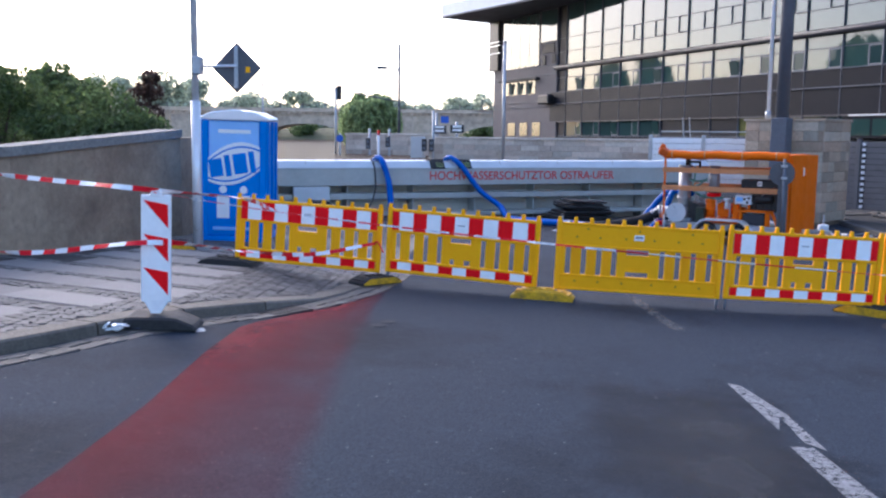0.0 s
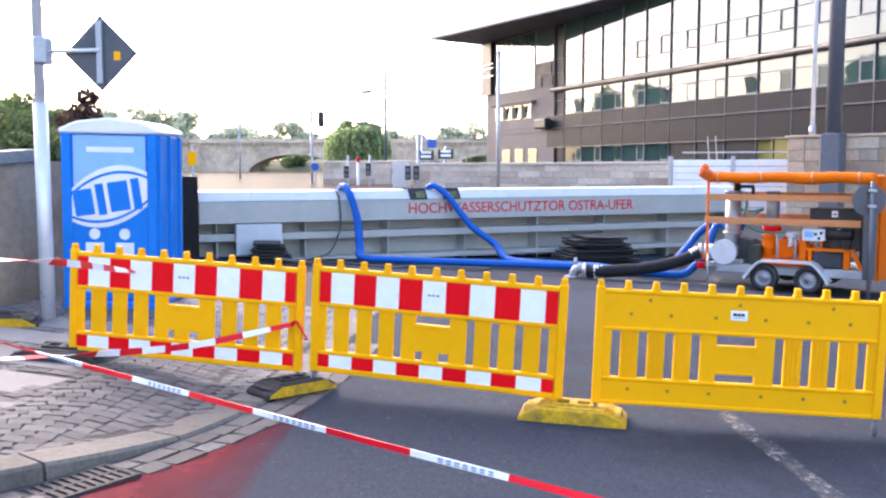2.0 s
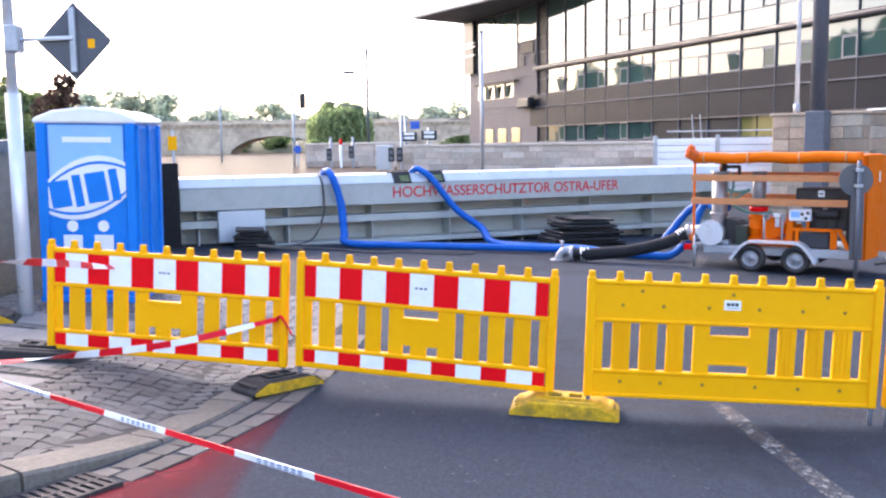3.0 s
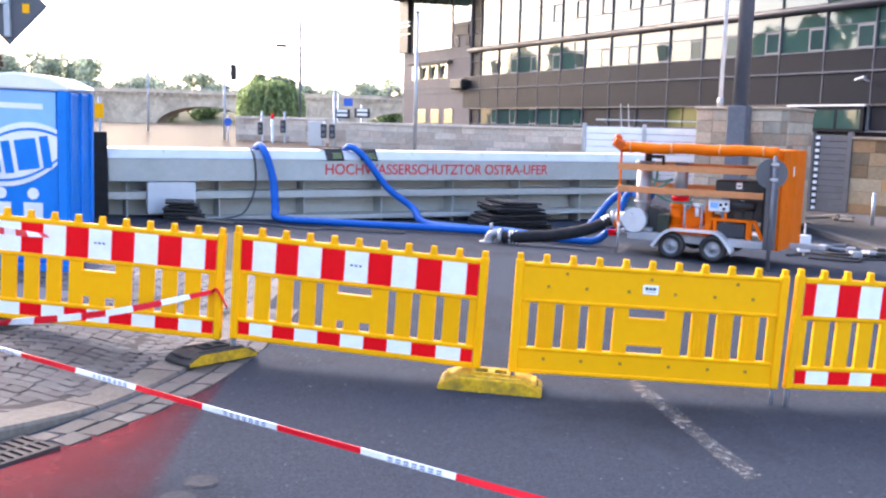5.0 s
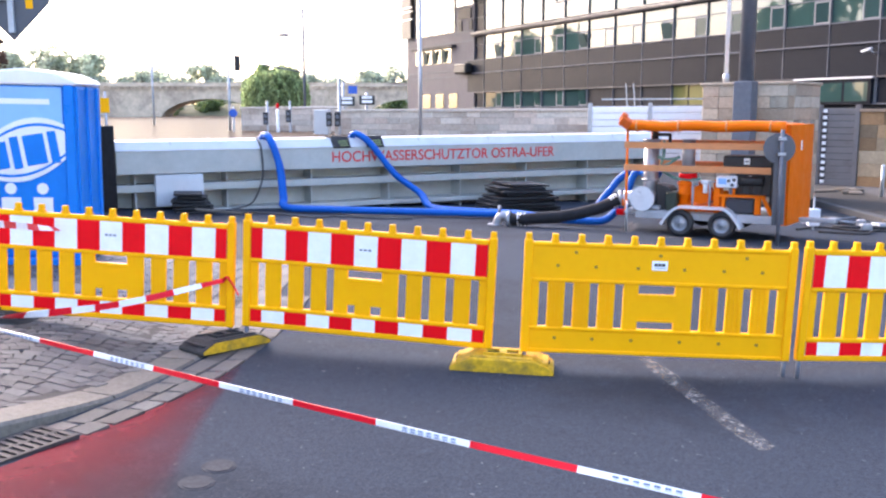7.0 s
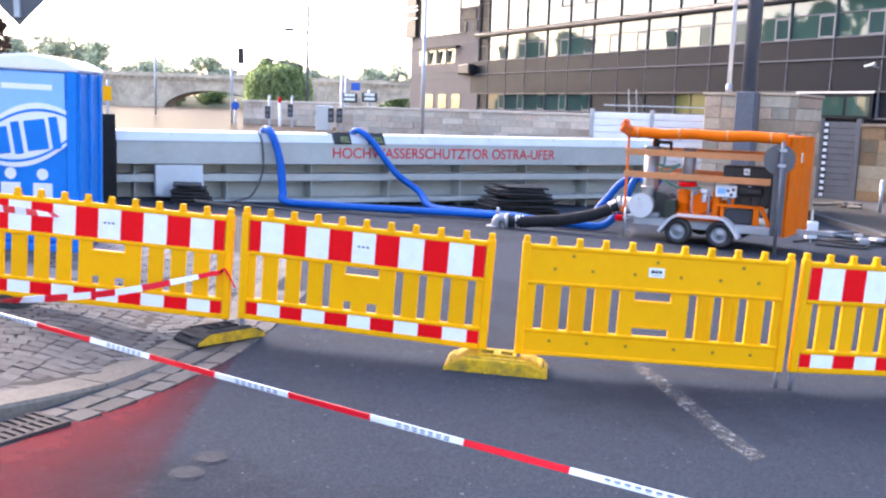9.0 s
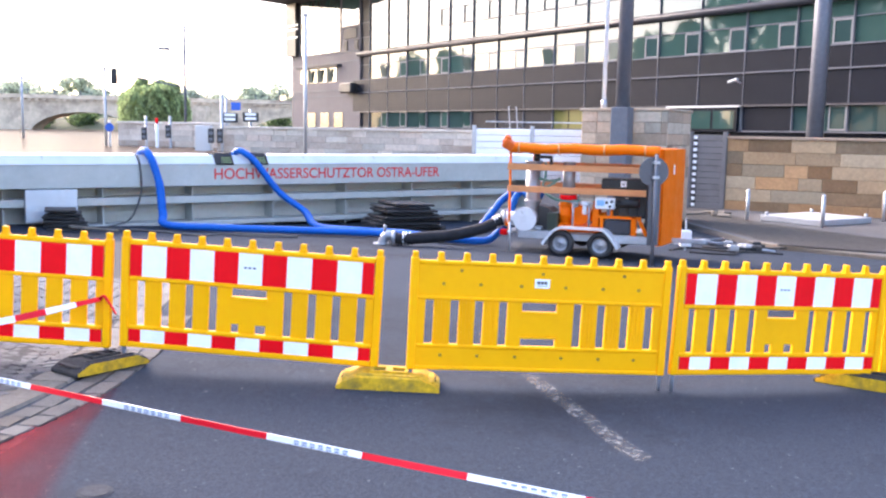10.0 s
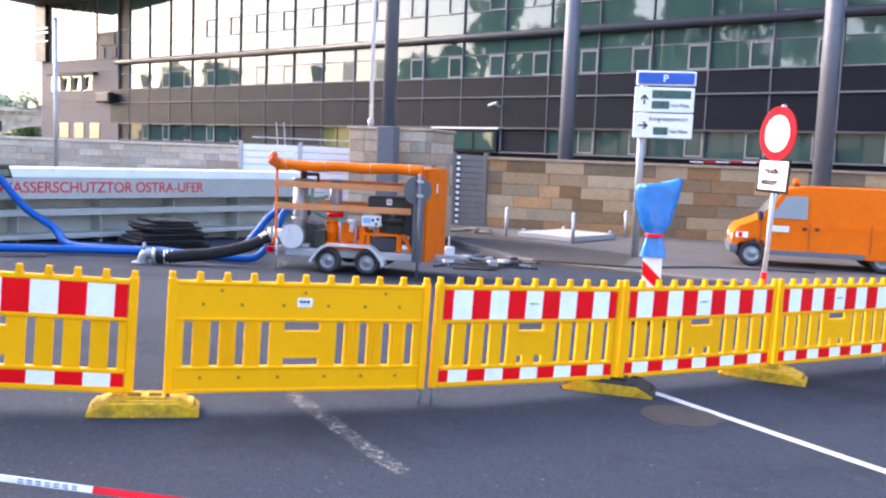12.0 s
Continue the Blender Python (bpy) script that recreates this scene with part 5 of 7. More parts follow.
rod(bm, (-0.12, 0, 0.0), (-0.12, 0, 0.03), 0.14, seg=16)
part("flange", bm, M_ALU, elbow)
bm = bmesh.new()
rod(bm, (-0.05, 0, 0.2), (-0.05, 0, 0.34), 0.03, seg=8)
part("grip", bm, M_ALU, elbow)

# chafing pads over the gate's edge
M_PADGREEN = paint("pale_green_mark", (0.4, 0.5, 0.2), 0.6, grain=0.1)
for s in (4.66, 5.45):
    pad = thing("chafing_pad", pose(*gate_point(s, 0, 0), 0, 0, GA), "black rubber pad hung over the gate edge", "rubber pad", "pads under the hoses")
    bm = bmesh.new()
    prism(bm, [(0.33, 1.0), (0.33, 1.23), (0.0, 1.23), (-0.17, 1.0), (-0.15, 0.98), (0.02, 1.2), (0.3, 1.205), (0.3, 1.0)], "x", -0.2, 0.2)
    part("mat", bm, M_RUBBER, pad)
    for k in range(3):
        z = 1.03 + 0.045 * k
        y = -0.155 + 0.75 * (z - 1.0)
        part("mark", bx(-0.05, 0.15, y - 0.022, y - 0.005, z, z + 0.014), M_PADGREEN, pad)


def mat_stack(x, y, rz, n, w, d, label):
    st = thing("mat_stack", pose(x, y, slope(x, y), 0.9, 1.8, rz), label, "stack of mats", "stacks of rubber mats")
    r = random.Random(int(x * 10) + 50)
    for k in range(n):
        sx = w / 2 * (1 - 0.06 * k) * r.uniform(0.92, 1.05)
        bm = bmesh.new()
        m = pose(r.uniform(-0.08, 0.08), r.uniform(-0.05, 0.05), 0.07 * k, 0, r.uniform(-1.5, 1.5), r.uniform(-6, 6))
        box(bm, -sx, sx, -d / 2, d / 2, 0, 0.05, m)
        soften(bm, 0.012)
        part("mat", bm, M_RUBBER, st)
    return st


mat_stack(1.75, 25.3, 24, 9, 1.9, 0.9, "heap of dark rubber mats before the gate")
mat_stack(-4.9, 22.7, 15, 6, 0.8, 0.6, "small heap of dark mats by the gate")
scrap = thing("plank", pose(-4.3, 22.35, slope(-4.3, 22.3), 0, 8, 30), "weathered brown plank lying by the gate", "plank")
part("board", bx(-0.45, 0.45, -0.06, 0.06, 0.05, 0.09, 0.006), M_KERB, scrap)

# ================= pump trailer =================
tr = thing("pump_trailer", pose(3.36, 21.46, -0.474, 0, 0, -30), "orange two-axle pump trailer with an open frame", "pump trailer")
TL, TW = 2.82, 1.6
for y in (0.0, TW - 0.08):
    part("side_rail", bx(0.2, TL, y, y + 0.07, 0.3, 0.43, 0.01), M_STEEL, tr)
for x in (0.2, 0.9, 1.6, 2.3, 2.7):
    part("cross_beam", bx(x, x + 0.07, 0.07, TW - 0.08, 0.32, 0.42), M_STEEL, tr)
part("floor_plate", bx(0.0, TL - 0.03, 0.07, TW - 0.08, 0.425, 0.44), M_STEEL, tr)
part("tow_bar", bx(TL, TL + 0.7, 0.7, 0.78, 0.3, 0.38, 0.01), M_STEEL, tr)


def wheel(parent, x, y, z, r, w, back):
    k = -1 if back else 1
    bm = bmesh.new()
    prof = [(r * 0.6, -w * 0.45), (r * 0.93, -w * 0.5), (r, -w * 0.36), (r, w * 0.36), (r * 0.93, w * 0.5), (r * 0.6, w * 0.45)]
    seg = 24
    rings = [[bm.verts.new((x + q * math.cos(6.28319 * i / seg), y + o, z + q * math.sin(6.28319 * i / seg))) for i in range(seg)] for q, o in prof]
    for a, b in zip(rings, rings[1:] + rings[:1]):
        for i in range(seg):
            bm.faces.new((a[i], a[(i + 1) % seg], b[(i + 1) % seg], b[i])).smooth = True
    wh = part("wheel", bm, M_BLACK, parent, "black tyre with a silver rim")
    bm = bmesh.new()
    prof = [(r * 0.62, -w * 0.44 * k), (r * 0.57, -w * 0.3 * k), (r * 0.42, -w * 0.2 * k), (r * 0.3, -w * 0.32 * k), (r * 0.14, -w * 0.34 * k), (r * 0.12, -w * 0.44 * k), (0.001, -w * 0.46 * k)]
    rings = [[bm.verts.new((x + q * math.cos(6.28319 * i / seg), y + o, z + q * math.sin(6.28319 * i / seg))) for i in range(seg)] for q, o in prof]
    for a, b in zip(rings, rings[1:]):
        for i in range(seg):
            bm.faces.new((a[i], a[(i + 1) % seg], b[(i + 1) % seg], b[i])).smooth = True
    part("rim", bm, M_ALU, wh)
    for i in range(5):
        a = 6.28319 * i / 5
        bm = bmesh.new()
        c = (x + r * 0.24 * math.cos(a), y - w * 0.32 * k, z + r * 0.24 * math.sin(a))
        rod(bm, c, (c[0], c[1] - 0.02 * k, c[2]), 0.012, seg=6)
        part("wheel_bolt", bm, M_STEEL, wh)
    return wh


for x in (1.05, 1.78):
    wheel(tr, x, -0.04, 0.255, 0.235, 0.17, False)
    wheel(tr, x, TW + 0.04, 0.255, 0.235, 0.17, True)
for y in (-0.16, TW - 0.1):
    bm = bmesh.new()
    out = []
    for i in range(25):
        t = i / 24
        e = min(t, 1 - t)
        out.append((0.71 + 1.42 * t, 0.24 + 0.32 * (math.sin(math.pi / 2 * e / 0.24) if e < 0.24 else 1)))
    prism(bm, out + [(0.71 + 1.42 * 0.5 + (x - 1.42) * 0.95, z - 0.035) for x, z in out[::-1]], "y", y - 0.03, y + 0.24)
    part("mudguard", bm, M_GUARD, tr, "pale metal double mudguard")
# frame and canopy
for x, y in ((0.0, 0.0), (0.0, TW - 0.05)):
    part("corner_post", bx(x, x + 0.04, y, y + 0.04, 0.42, 1.9, 0.006), M_ORANGE, tr)
part("canopy", bx(-0.02, TL, 0.0, TW, 1.96, 2.0, 0.012), M_ORANGE, tr, "orange sheet canopy")
bm = bmesh.new()
hose(bm, [Vector((x, -0.03 + 0.008 * math.sin(x * 9), 1.962 + 0.01 * math.sin(x * 6.5))) for x in [0.02 + 0.114 * k for k in range(25)]], 0.094, 14, 1.0, 0.05)
roll = part("rolled_tarpaulin", bm, M_ORANGE, tr, "rolled orange tarpaulin along the roof edge")
for x in (0.2, 0.95, 1.78, 2.5):
    bm = bmesh.new()
    rod(bm, (x, -0.03, 1.962), (x + 0.028, -0.03, 1.962), 0.104, seg=16)
    part("strap", bm, M_WOOD, roll)
bm = bmesh.new()
m = pose(0.0, -0.06, 2.02, 14, 32, 20)
box(bm, -0.11, 0.1, -0.1, 0.1, -0.08, 0.09, m)
box(bm, -0.14, -0.02, -0.05, 0.07, -0.02, 0.14, m)
soften(bm, 0.025, 2)
part("tarpaulin_end", bm, M_TARPEND, tr, "crumpled end of the tarpaulin")
bm = bmesh.new()
prism(bm, [(2.6, 1.95), (TL + 0.02, 1.98), (TL + 0.02, 0.3), (2.7, 0.3), (2.66, 1.2), (2.68, 1.6)], "y", -0.03, 0.0)
part("end_curtain", bm, M_ORANGE, tr, "orange side curtain")
bm = bmesh.new()
prism(bm, [(TL - 0.02, -0.03), (TL + 0.02, -0.03), (TL + 0.12, TW * 0.5), (TL + 0.16, TW), (TL + 0.12, TW)], "z", 0.3, 1.99)
part("end_panel", bm, M_ORANGE, tr, "orange closed end panel")
bm = bx(-0.035, 0.035, -0.004, 0.0, 1.55, 1.72)
bm.transform(pose(TL + 0.106, 0.6, 0, 0, 0, 83))
part("plate_label", bm, M_WHITE, tr)
for z, x1 in ((1.56, 2.42), (1.155, 2.55)):
    part("side_board", bx(-0.02, x1, -0.035, -0.008, z, z + 0.115, 0.005), M_WOOD, tr, "orange-brown wooden side board")
    part("side_board", bx(-0.02, 2.7, TW, TW + 0.03, z, z + 0.115, 0.005), M_WOOD, tr)
# machinery
part("riser_pipe", cyl((0.36, 0.4, 0.44), (0.36, 0.4, 1.72), 0.135), M_ALU, tr, "silver upright pipe")
for z in (0.95, 1.68):
    part("riser_collar", cyl((0.36, 0.4, z), (0.36, 0.4, z + 0.04), 0.165), M_ALU, tr)
part("valve", cyl((0.42, 0.4, 1.72), (0.42, 0.4, 1.86), 0.06, 12), M_BLACK, tr)
part("valve_arm", bx(0.38, 0.72, 0.36, 0.41, 1.77, 1.83, 0.015), M_BLACK, tr)
part("valve_drop", cyl((0.7, 0.385, 1.58), (0.7, 0.385, 1.8), 0.03, 10), M_BLACK, tr)
part("suction_flange", cyl((0.33, -0.03, 0.65), (0.33, 0.03, 0.65), 0.222, 28), M_GUARD, tr, "large pale blank flange")
part("suction_pipe", cyl((0.33, 0.03, 0.65), (0.33, 0.5, 0.65), 0.18), M_STEEL, tr)
part("pipe_mouth", cyl((-0.06, 0.12, 0.64), (0.2, 0.2, 0.65), 0.125), M_GUARD, tr)
for k in range(3):
    part("lever", bx(-0.05 + 0.03 * k, -0.02 + 0.03 * k, 0.0, 0.05, 0.5 + 0.11 * k, 0.64 + 0.11 * k, 0.008), M_GUARD if k % 2 else M_ORANGE, tr)
part("pipe_saddle", bx(0.12, 0.62, 0.1, 0.7, 0.44, 0.52, 0.02), M_STEEL, tr)
part("hose_stub", cyl((0.12, 0.75, 1.12), (0.4, 0.55, 1.12), 0.1), M_BLUEHOSE, tr)
part("hose_stub", cyl((0.05, 0.95, 1.08), (0.4, 0.75, 1.08), 0.1), M_BLUEHOSE, tr)
bm = bmesh.new()
prism(bm, [(0.52, 0.44), (0.78, 0.44), (0.78, 0.8), (0.7, 0.86), (0.52, 0.9)], "y", 0.25, 0.75)
part("pump_cover", bm, M_BLACK, tr)
part("case_dark", bx(0.72, 0.92, 0.12, 0.6, 0.44, 0.78, 0.02), M_DARKGREEN, tr, "dark green metal case")
part("second_riser", cyl((1.04, 0.42, 1.1), (1.04, 0.42, 1.72), 0.115), M_ALU, tr)
part("second_collar", cyl((1.04, 0.42, 1.12), (1.04, 0.42, 1.17), 0.16), M_ALU, tr)
part("red_collar", cyl((1.04, 0.42, 1.02), (1.04, 0.42, 1.11), 0.16), M_RED, tr)
part("pump_barrel", cyl((1.0, 0.4, 0.55), (1.0, 0.4, 1.0), 0.115, 20), M_ORANGE, tr, "upright orange pump barrel")
for z in (0.56, 0.72, 0.9):
    part("barrel_ring", cyl((1.0, 0.4, z), (1.0, 0.4, z + 0.035), 0.135, 20), M_ORANGE, tr)
part("pump_volute", cyl((1.3, 0.3, 0.74), (1.3, 0.66, 0.74), 0.17, 24), M_ORANGE, tr, "round orange pump housing")
part("pump_neck", cyl((1.3, 0.48, 0.86), (1.3, 0.48, 0.98), 0.075), M_ORANGE, tr)
part("pump_foot", bx(0.88, 1.62, 0.2, 0.8, 0.44, 0.56, 0.02), M_ORANGE, tr)
part("bearing_case", cyl((1.4, 0.48, 0.72), (1.75, 0.48, 0.72), 0.1), M_ORANGE, tr)
part("frame_upright", bx(1.56, 1.68, 0.16, 0.4, 0.44, 1.02, 0.015), M_ORANGE, tr)
pot = part("filter_pot", cyl((1.42, 0.17, 0.78), (1.42, 0.17, 0.96), 0.045), M_GUARD, tr)
part("pot_lid", cyl((1.42, 0.17, 0.95), (1.42, 0.17, 1.01), 0.085), M_WHITEPL, pot)
for x in (1.21, 1.51):
    part("stay_rod", cyl((x, 0.12, 0.52), (x, 0.12, 1.0), 0.02, 8), M_ALU, tr)
part("stay_bar", bx(1.16, 1.6, 0.1, 0.14, 0.98, 1.0), M_ALU, tr)
M_GREEN = paint("green_hose", (0.1, 0.24, 0.2), 0.5, grain=0.1)
for pts in ([(0.52, 0.3, 1.2), (0.66, 0.25, 1.12), (0.85, 0.3, 1.02), (1.1, 0.3, 1.0), (1.3, 0.3, 1.02)], [(0.6, 0.35, 1.7), (0.62, 0.3, 1.45), (0.58, 0.3, 1.25), (0.75, 0.3, 1.3), (0.9, 0.32, 1.42)], [(0.5, 0.3, 1.4), (0.7, 0.28, 1.36), (0.92, 0.3, 1.4)]):
    bm = bmesh.new()
    hose(bm, glide(pts, 6), 0.024, 8)
    part("green_line", bm, M_GREEN, tr)
part("engine", bx(1.9, 2.6, 0.25, 1.2, 0.74, 1.16, 0.04, 2), M_BLACK, tr, "black diesel engine")
for x in (2.0, 2.16, 2.32):
    part("engine_rib", bx(x, x + 0.05, 0.22, 0.26, 0.8, 1.08, 0.01), M_BLACK, tr)
part("engine_hood", bx(1.68, 2.52, 0.28, 1.0, 1.25, 1.44, 0.02), M_BLACK, tr, "flat black engine hood")
hood_label = part("hood_label", bx(2.04, 2.14, 0.272, 0.28, 1.3, 1.41), M_WHITE, tr)
part("bar", bx(2.06, 2.12, 0.268, 0.272, 1.34, 1.36), M_BLACK, hood_label)
part("radiator", bx(2.5, 2.68, 0.2, 1.3, 0.5, 1.4, 0.03), M_BLACK, tr)
part("engine_label", bx(2.14, 2.2, 0.215, 0.22, 1.06, 1.11), M_WHITE, tr)
part("air_filter", cyl((1.95, 0.2, 1.02), (2.4, 0.2, 1.02), 0.08), M_BLACK, tr)
ctl = part("control_box", bx(1.62, 1.98, 0.06, 0.26, 0.9, 1.1, 0.02), M_WHITEPL, tr, "pale control box with dials")
for x, z in ((1.84, 1.02), (1.9, 0.95), (1.93, 1.04)):
    part("dial", cyl((x, 0.058, z), (x, 0.05, z), 0.028, 12), M_BLACK, ctl)
part("screen", bx(1.66, 1.8, 0.053, 0.06, 0.96, 1.06), M_PALEBLUE, ctl)
for x0, x1, z0, z1 in ((1.72, 1.78, 0.44, 0.78), (2.28, 2.38, 0.44, 0.78), (1.64, 2.45, 0.73, 0.78), (1.9, 1.94, 0.78, 0.92)):
    part("engine_frame", bx(x0, x1, 0.1, 0.18, z0, z1, 0.008), M_ORANGE, tr)
bm = bmesh.new()
prism(bm, [(2.38, 0.76), (2.44, 0.76), (2.6, 0.44), (2.53, 0.44)], "y", 0.1, 0.16)
part("engine_brace", bm, M_ORANGE, tr)
part("battery_box", bx(1.8, 2.27, 0.1, 0.42, 0.45, 0.7, 0.02), M_BATTERY, tr, "dark grey battery box")
part("jack_leg", cyl((0.06, -0.05, 0.03), (0.06, -0.05, 0.6), 0.02, 10), M_STEEL, tr)
part("jack_plate", bx(-0.04, 0.16, -0.15, 0.05, 0.0, 0.03), M_STEEL, tr)
part("tail_lamp", bx(-0.25, -0.12, 0.3, 0.42, 0.3, 0.4), M_RED, tr)
part("lamp_arm", bx(-0.16, 0.22, 0.34, 0.4, 0.34, 0.38), M_STEEL, tr)

# round sign on a post, seen from behind
rs = thing("round_sign", pose(5.56, 19.75, slope(5.56, 19.75), 0, 0, -8), "round road sign on a grey post seen from behind", "road sign")
part("post", cyl((0, 0, 0), (0, 0, 1.92), 0.032, 10), M_GREYMETAL, rs)
part("sign_disc", cyl((-0.03, 0.04, 1.62), (-0.03, 0.055, 1.62), 0.255, 32), M_SIGNBACK, rs, "dark grey sign back")
part("lower_board", bx(-0.1, 0.1, 0.035, 0.05, 0.35, 1.4, 0.004), M_SIGNBACK, rs)
for z in (1.5, 1.75):
    part("clamp", bx(-0.06, 0.06, -0.04, 0.042, z, z + 0.05, 0.006), M_STEEL, rs)

# ================= the far pavement and its things =================
PZ = -0.56
bm = bmesh.new()
outline = [(9.6, 24.2), (9.95, 23.3), (11.6, 20.9), (14.5, 17.0), (24, 4.0), (60, 4.0), (60, 30), (27, 21.6), (12.8, 33.2), (10.3, 33.2), (10.3, 29.0), (9.8, 28.7)]
prism(bm, outline, "z", PZ - 0.3, PZ)
pav2 = solid("pavement_far", bm, M_PAVE, "grey paved forecourt below the sandstone wall", "pavement", kind="structure")
kerb2 = thing("kerb_far", Matrix.Identity(4), "grey kerb stones edging the forecourt", "kerb", kind="structure")
for (x0, y0), (x1, y1) in zip(outline[:4], outline[1:5]):
    n = max(1, int(math.hypot(x1 - x0, y1 - y0)))
    for k in range(n):
        a, b = k / n, (k + 1) / n
        p, q = Vector((x0 + (x1 - x0) * a, y0 + (y1 - y0) * a, 0)), Vector((x0 + (x1 - x0) * b, y0 + (y1 - y0) * b, 0))
        L = (q - p).length
        ob = part("kerb_stone", bx(0.006, L - 0.006, -0.12, 0.1, -0.3, 0.006, 0.012), M_KERB, kerb2)
        ob.matrix_basis = pose(p.x, p.y, PZ, 0, 0, math.degrees(math.atan2(q.y - p.y, q.x - p.x)))

# damp mud left by the flood beside the kerb
M_MUD = paint("damp_mud", (0.034, 0.029, 0.025), 0.7, grain=0.35, scale=14, stain=0.6, stain_scale=1.5, stain_color=(0.02, 0.018, 0.016), bump=0.5, bump_scale=30)
crumbled(M_MUD, 0.24, 0.42)
bm = bmesh.new()
bm.faces.new([bm.verts.new((x, y, PZ + 0.004)) for x, y in ((9.85, 24.3), (10.15, 23.5), (11.3, 22.0), (13.2, 24.2), (12.6, 26.4), (11.9, 28.4), (12.2, 30.6), (12.5, 32.8), (10.5, 32.8), (10.45, 29.0), (9.95, 28.5))])
solid("mud_patch", bm, M_MUD, "damp dark mud drying on the forecourt", "mud", kind="structure")

# stop-log closure with marker strip beside the pier
M_LOGGREY = paint("weathered_aluminium", (0.17, 0.16, 0.16), 0.6, 0.2, grain=0.08, scale=6, stain=0.4, stain_scale=2, stain_color=(0.1, 0.085, 0.07))
sl = thing("stop_logs", pose(12.05, 33.66, PZ, 0, 0, -39), "stacked grey aluminium stop logs with a marker strip", "flood barrier", kind="structure")
for k in range(12):
    part("log", bx(-1.6, 1.14, 0, 0.12, 0.2 * k + 0.006, 0.2 * k + 0.194, 0.01), M_LOGGREY, sl)
for x in (-0.04, 1.1):
    part("guide_post", bx(x - 0.06, x + 0.08, -0.05, 0.2, 0, 2.5, 0.01), M_LOGGREY, sl)
strip = part("marker_strip", bx(0.08, 0.24, -0.012, 0.0, 0.05, 2.36), M_BLACK, sl)
for k in range(12):
    part("mark", bx(0.1, 0.22, -0.02, -0.012, 0.2 * k + 0.06, 0.2 * k + 0.16), M_WHITE, strip)

# white stop logs behind the gate
wl = thing("white_stop_logs", pose(4.62, 32.7, 0.1, 0, 0, -14), "stacked white stop logs between steel posts", "flood barrier", kind="structure")
for k in range(9):
    part("log", bx(0.0, 3.4, 0, 0.12, 0.2 * k + 0.006, 0.2 * k + 0.194, 0.012), M_LOGWHITE, wl)
for x in (-0.06, 1.72, 3.56):
    part("guide_post", bx(x, x + 0.12, -0.06, 0.2, -0.5, 1.9, 0.01), M_STEEL, wl)
for x in (1.15, 1.38):
    bm = bmesh.new()
    rod(bm, (x, 0.3, 1.0), (x - 0.12, 0.3, 2.5), 0.02, seg=6)
    part("prop_rod", bm, M_STEEL, wl)
part("hand_rail", bx(0.3, 3.5, 0.5, 0.54, 2.0, 2.04), M_STEEL, wl)

# white raised slab and bollards
slab = thing("concrete_slab", pose(13.15, 27.35, PZ, 0, 0, 26), "low white concrete slab on the forecourt", "concrete slab")
part("plate", bx(0, 2.35, 0, 1.95, 0, 0.17, 0.02), M_CONCRETE, slab)
for x, y in ((0.12, 1.83), (2.23, 0.12), (2.23, 1.83)):
    bm = bmesh.new()
    rod(bm, (x, y, 0.16), (x, y, 0.26), 0.05, seg=8)
    part("lifting_eye", bm, M_STEEL, slab)
for x, y in ((11.95, 29.2), (13.02, 27.1), (15.6, 32.4), (15.94, 28.87)):
    bo = thing("bollard", pose(x, y, PZ), "slim grey steel bollard on the forecourt", "bollard", "bollards round the slab")
    bm = bmesh.new()
    rod(bm, (0, 0, 0), (0, 0, 0.84), 0.05, seg=12)
    part("tube", bm, M_STEEL, bo)
    bm = bmesh.new()
    rod(bm, (0, 0, 0.84), (0, 0, 0.88), 0.05, 0.03, seg=12)
    part("cap", bm, M_WHITEPL, bo)

# odds and ends by the trailer
jb = thing("power_box", pose(7.35, 22.6, slope(7.35, 22.6)), "small white power box on a spike", "power box")
part("case", bx(-0.11, 0.11, -0.07, 0.07, 0.08, 0.42, 0.015), M_WHITEPL, jb)
part("spike", bx(-0.015, 0.015, -0.015, 0.015, 0, 0.65), M_STEEL, jb)
rnd = random.Random(21)
for k in range(9):
    x, y = 8.6 + rnd.uniform(-0.5, 1.1), 23.6 + rnd.uniform(-0.9, 0.9)
    pc = thing("metal_scrap", pose(x, y, slope(x, y) + 0.03, 0, 0, rnd.uniform(0, 180)), "loose metal rods and clamps on the road", "scrap", "scrap by the trailer")
    L = rnd.uniform(0.25, 0.8)
    bm = bmesh.new()
    rod(bm, (-L, 0, 0), (L, 0, 0.05), 0.03, seg=8)
    part("rod", bm, M_ALU if k % 2 else M_BLACK, pc)
    part("clamp", bx(-0.12, 0.1, -0.09, 0.09, -0.03, 0.1, 0.02), M_BLACK if k % 2 else M_ALU, pc)
for pts in ([(6.9, 22.3), (7.6, 22.9), (8.3, 22.3), (9.0, 23.0), (9.6, 22.6)], [(7.2, 22.0), (8.0, 21.8), (8.5, 22.4), (9.3, 22.2)], [(9.7, 23.2), (11.5, 21.8), (13.5, 21.6), (15.5, 20.5)]):
    bm = bmesh.new()
    hose(bm, glide([(x, y, (slope(x, y) if x < 9.6 else PZ) + 0.03) for x, y in pts], 8), 0.022, 6)
    solid("power_cable", bm, M_RUBBER, "black power cable snaking over the ground", "cable")
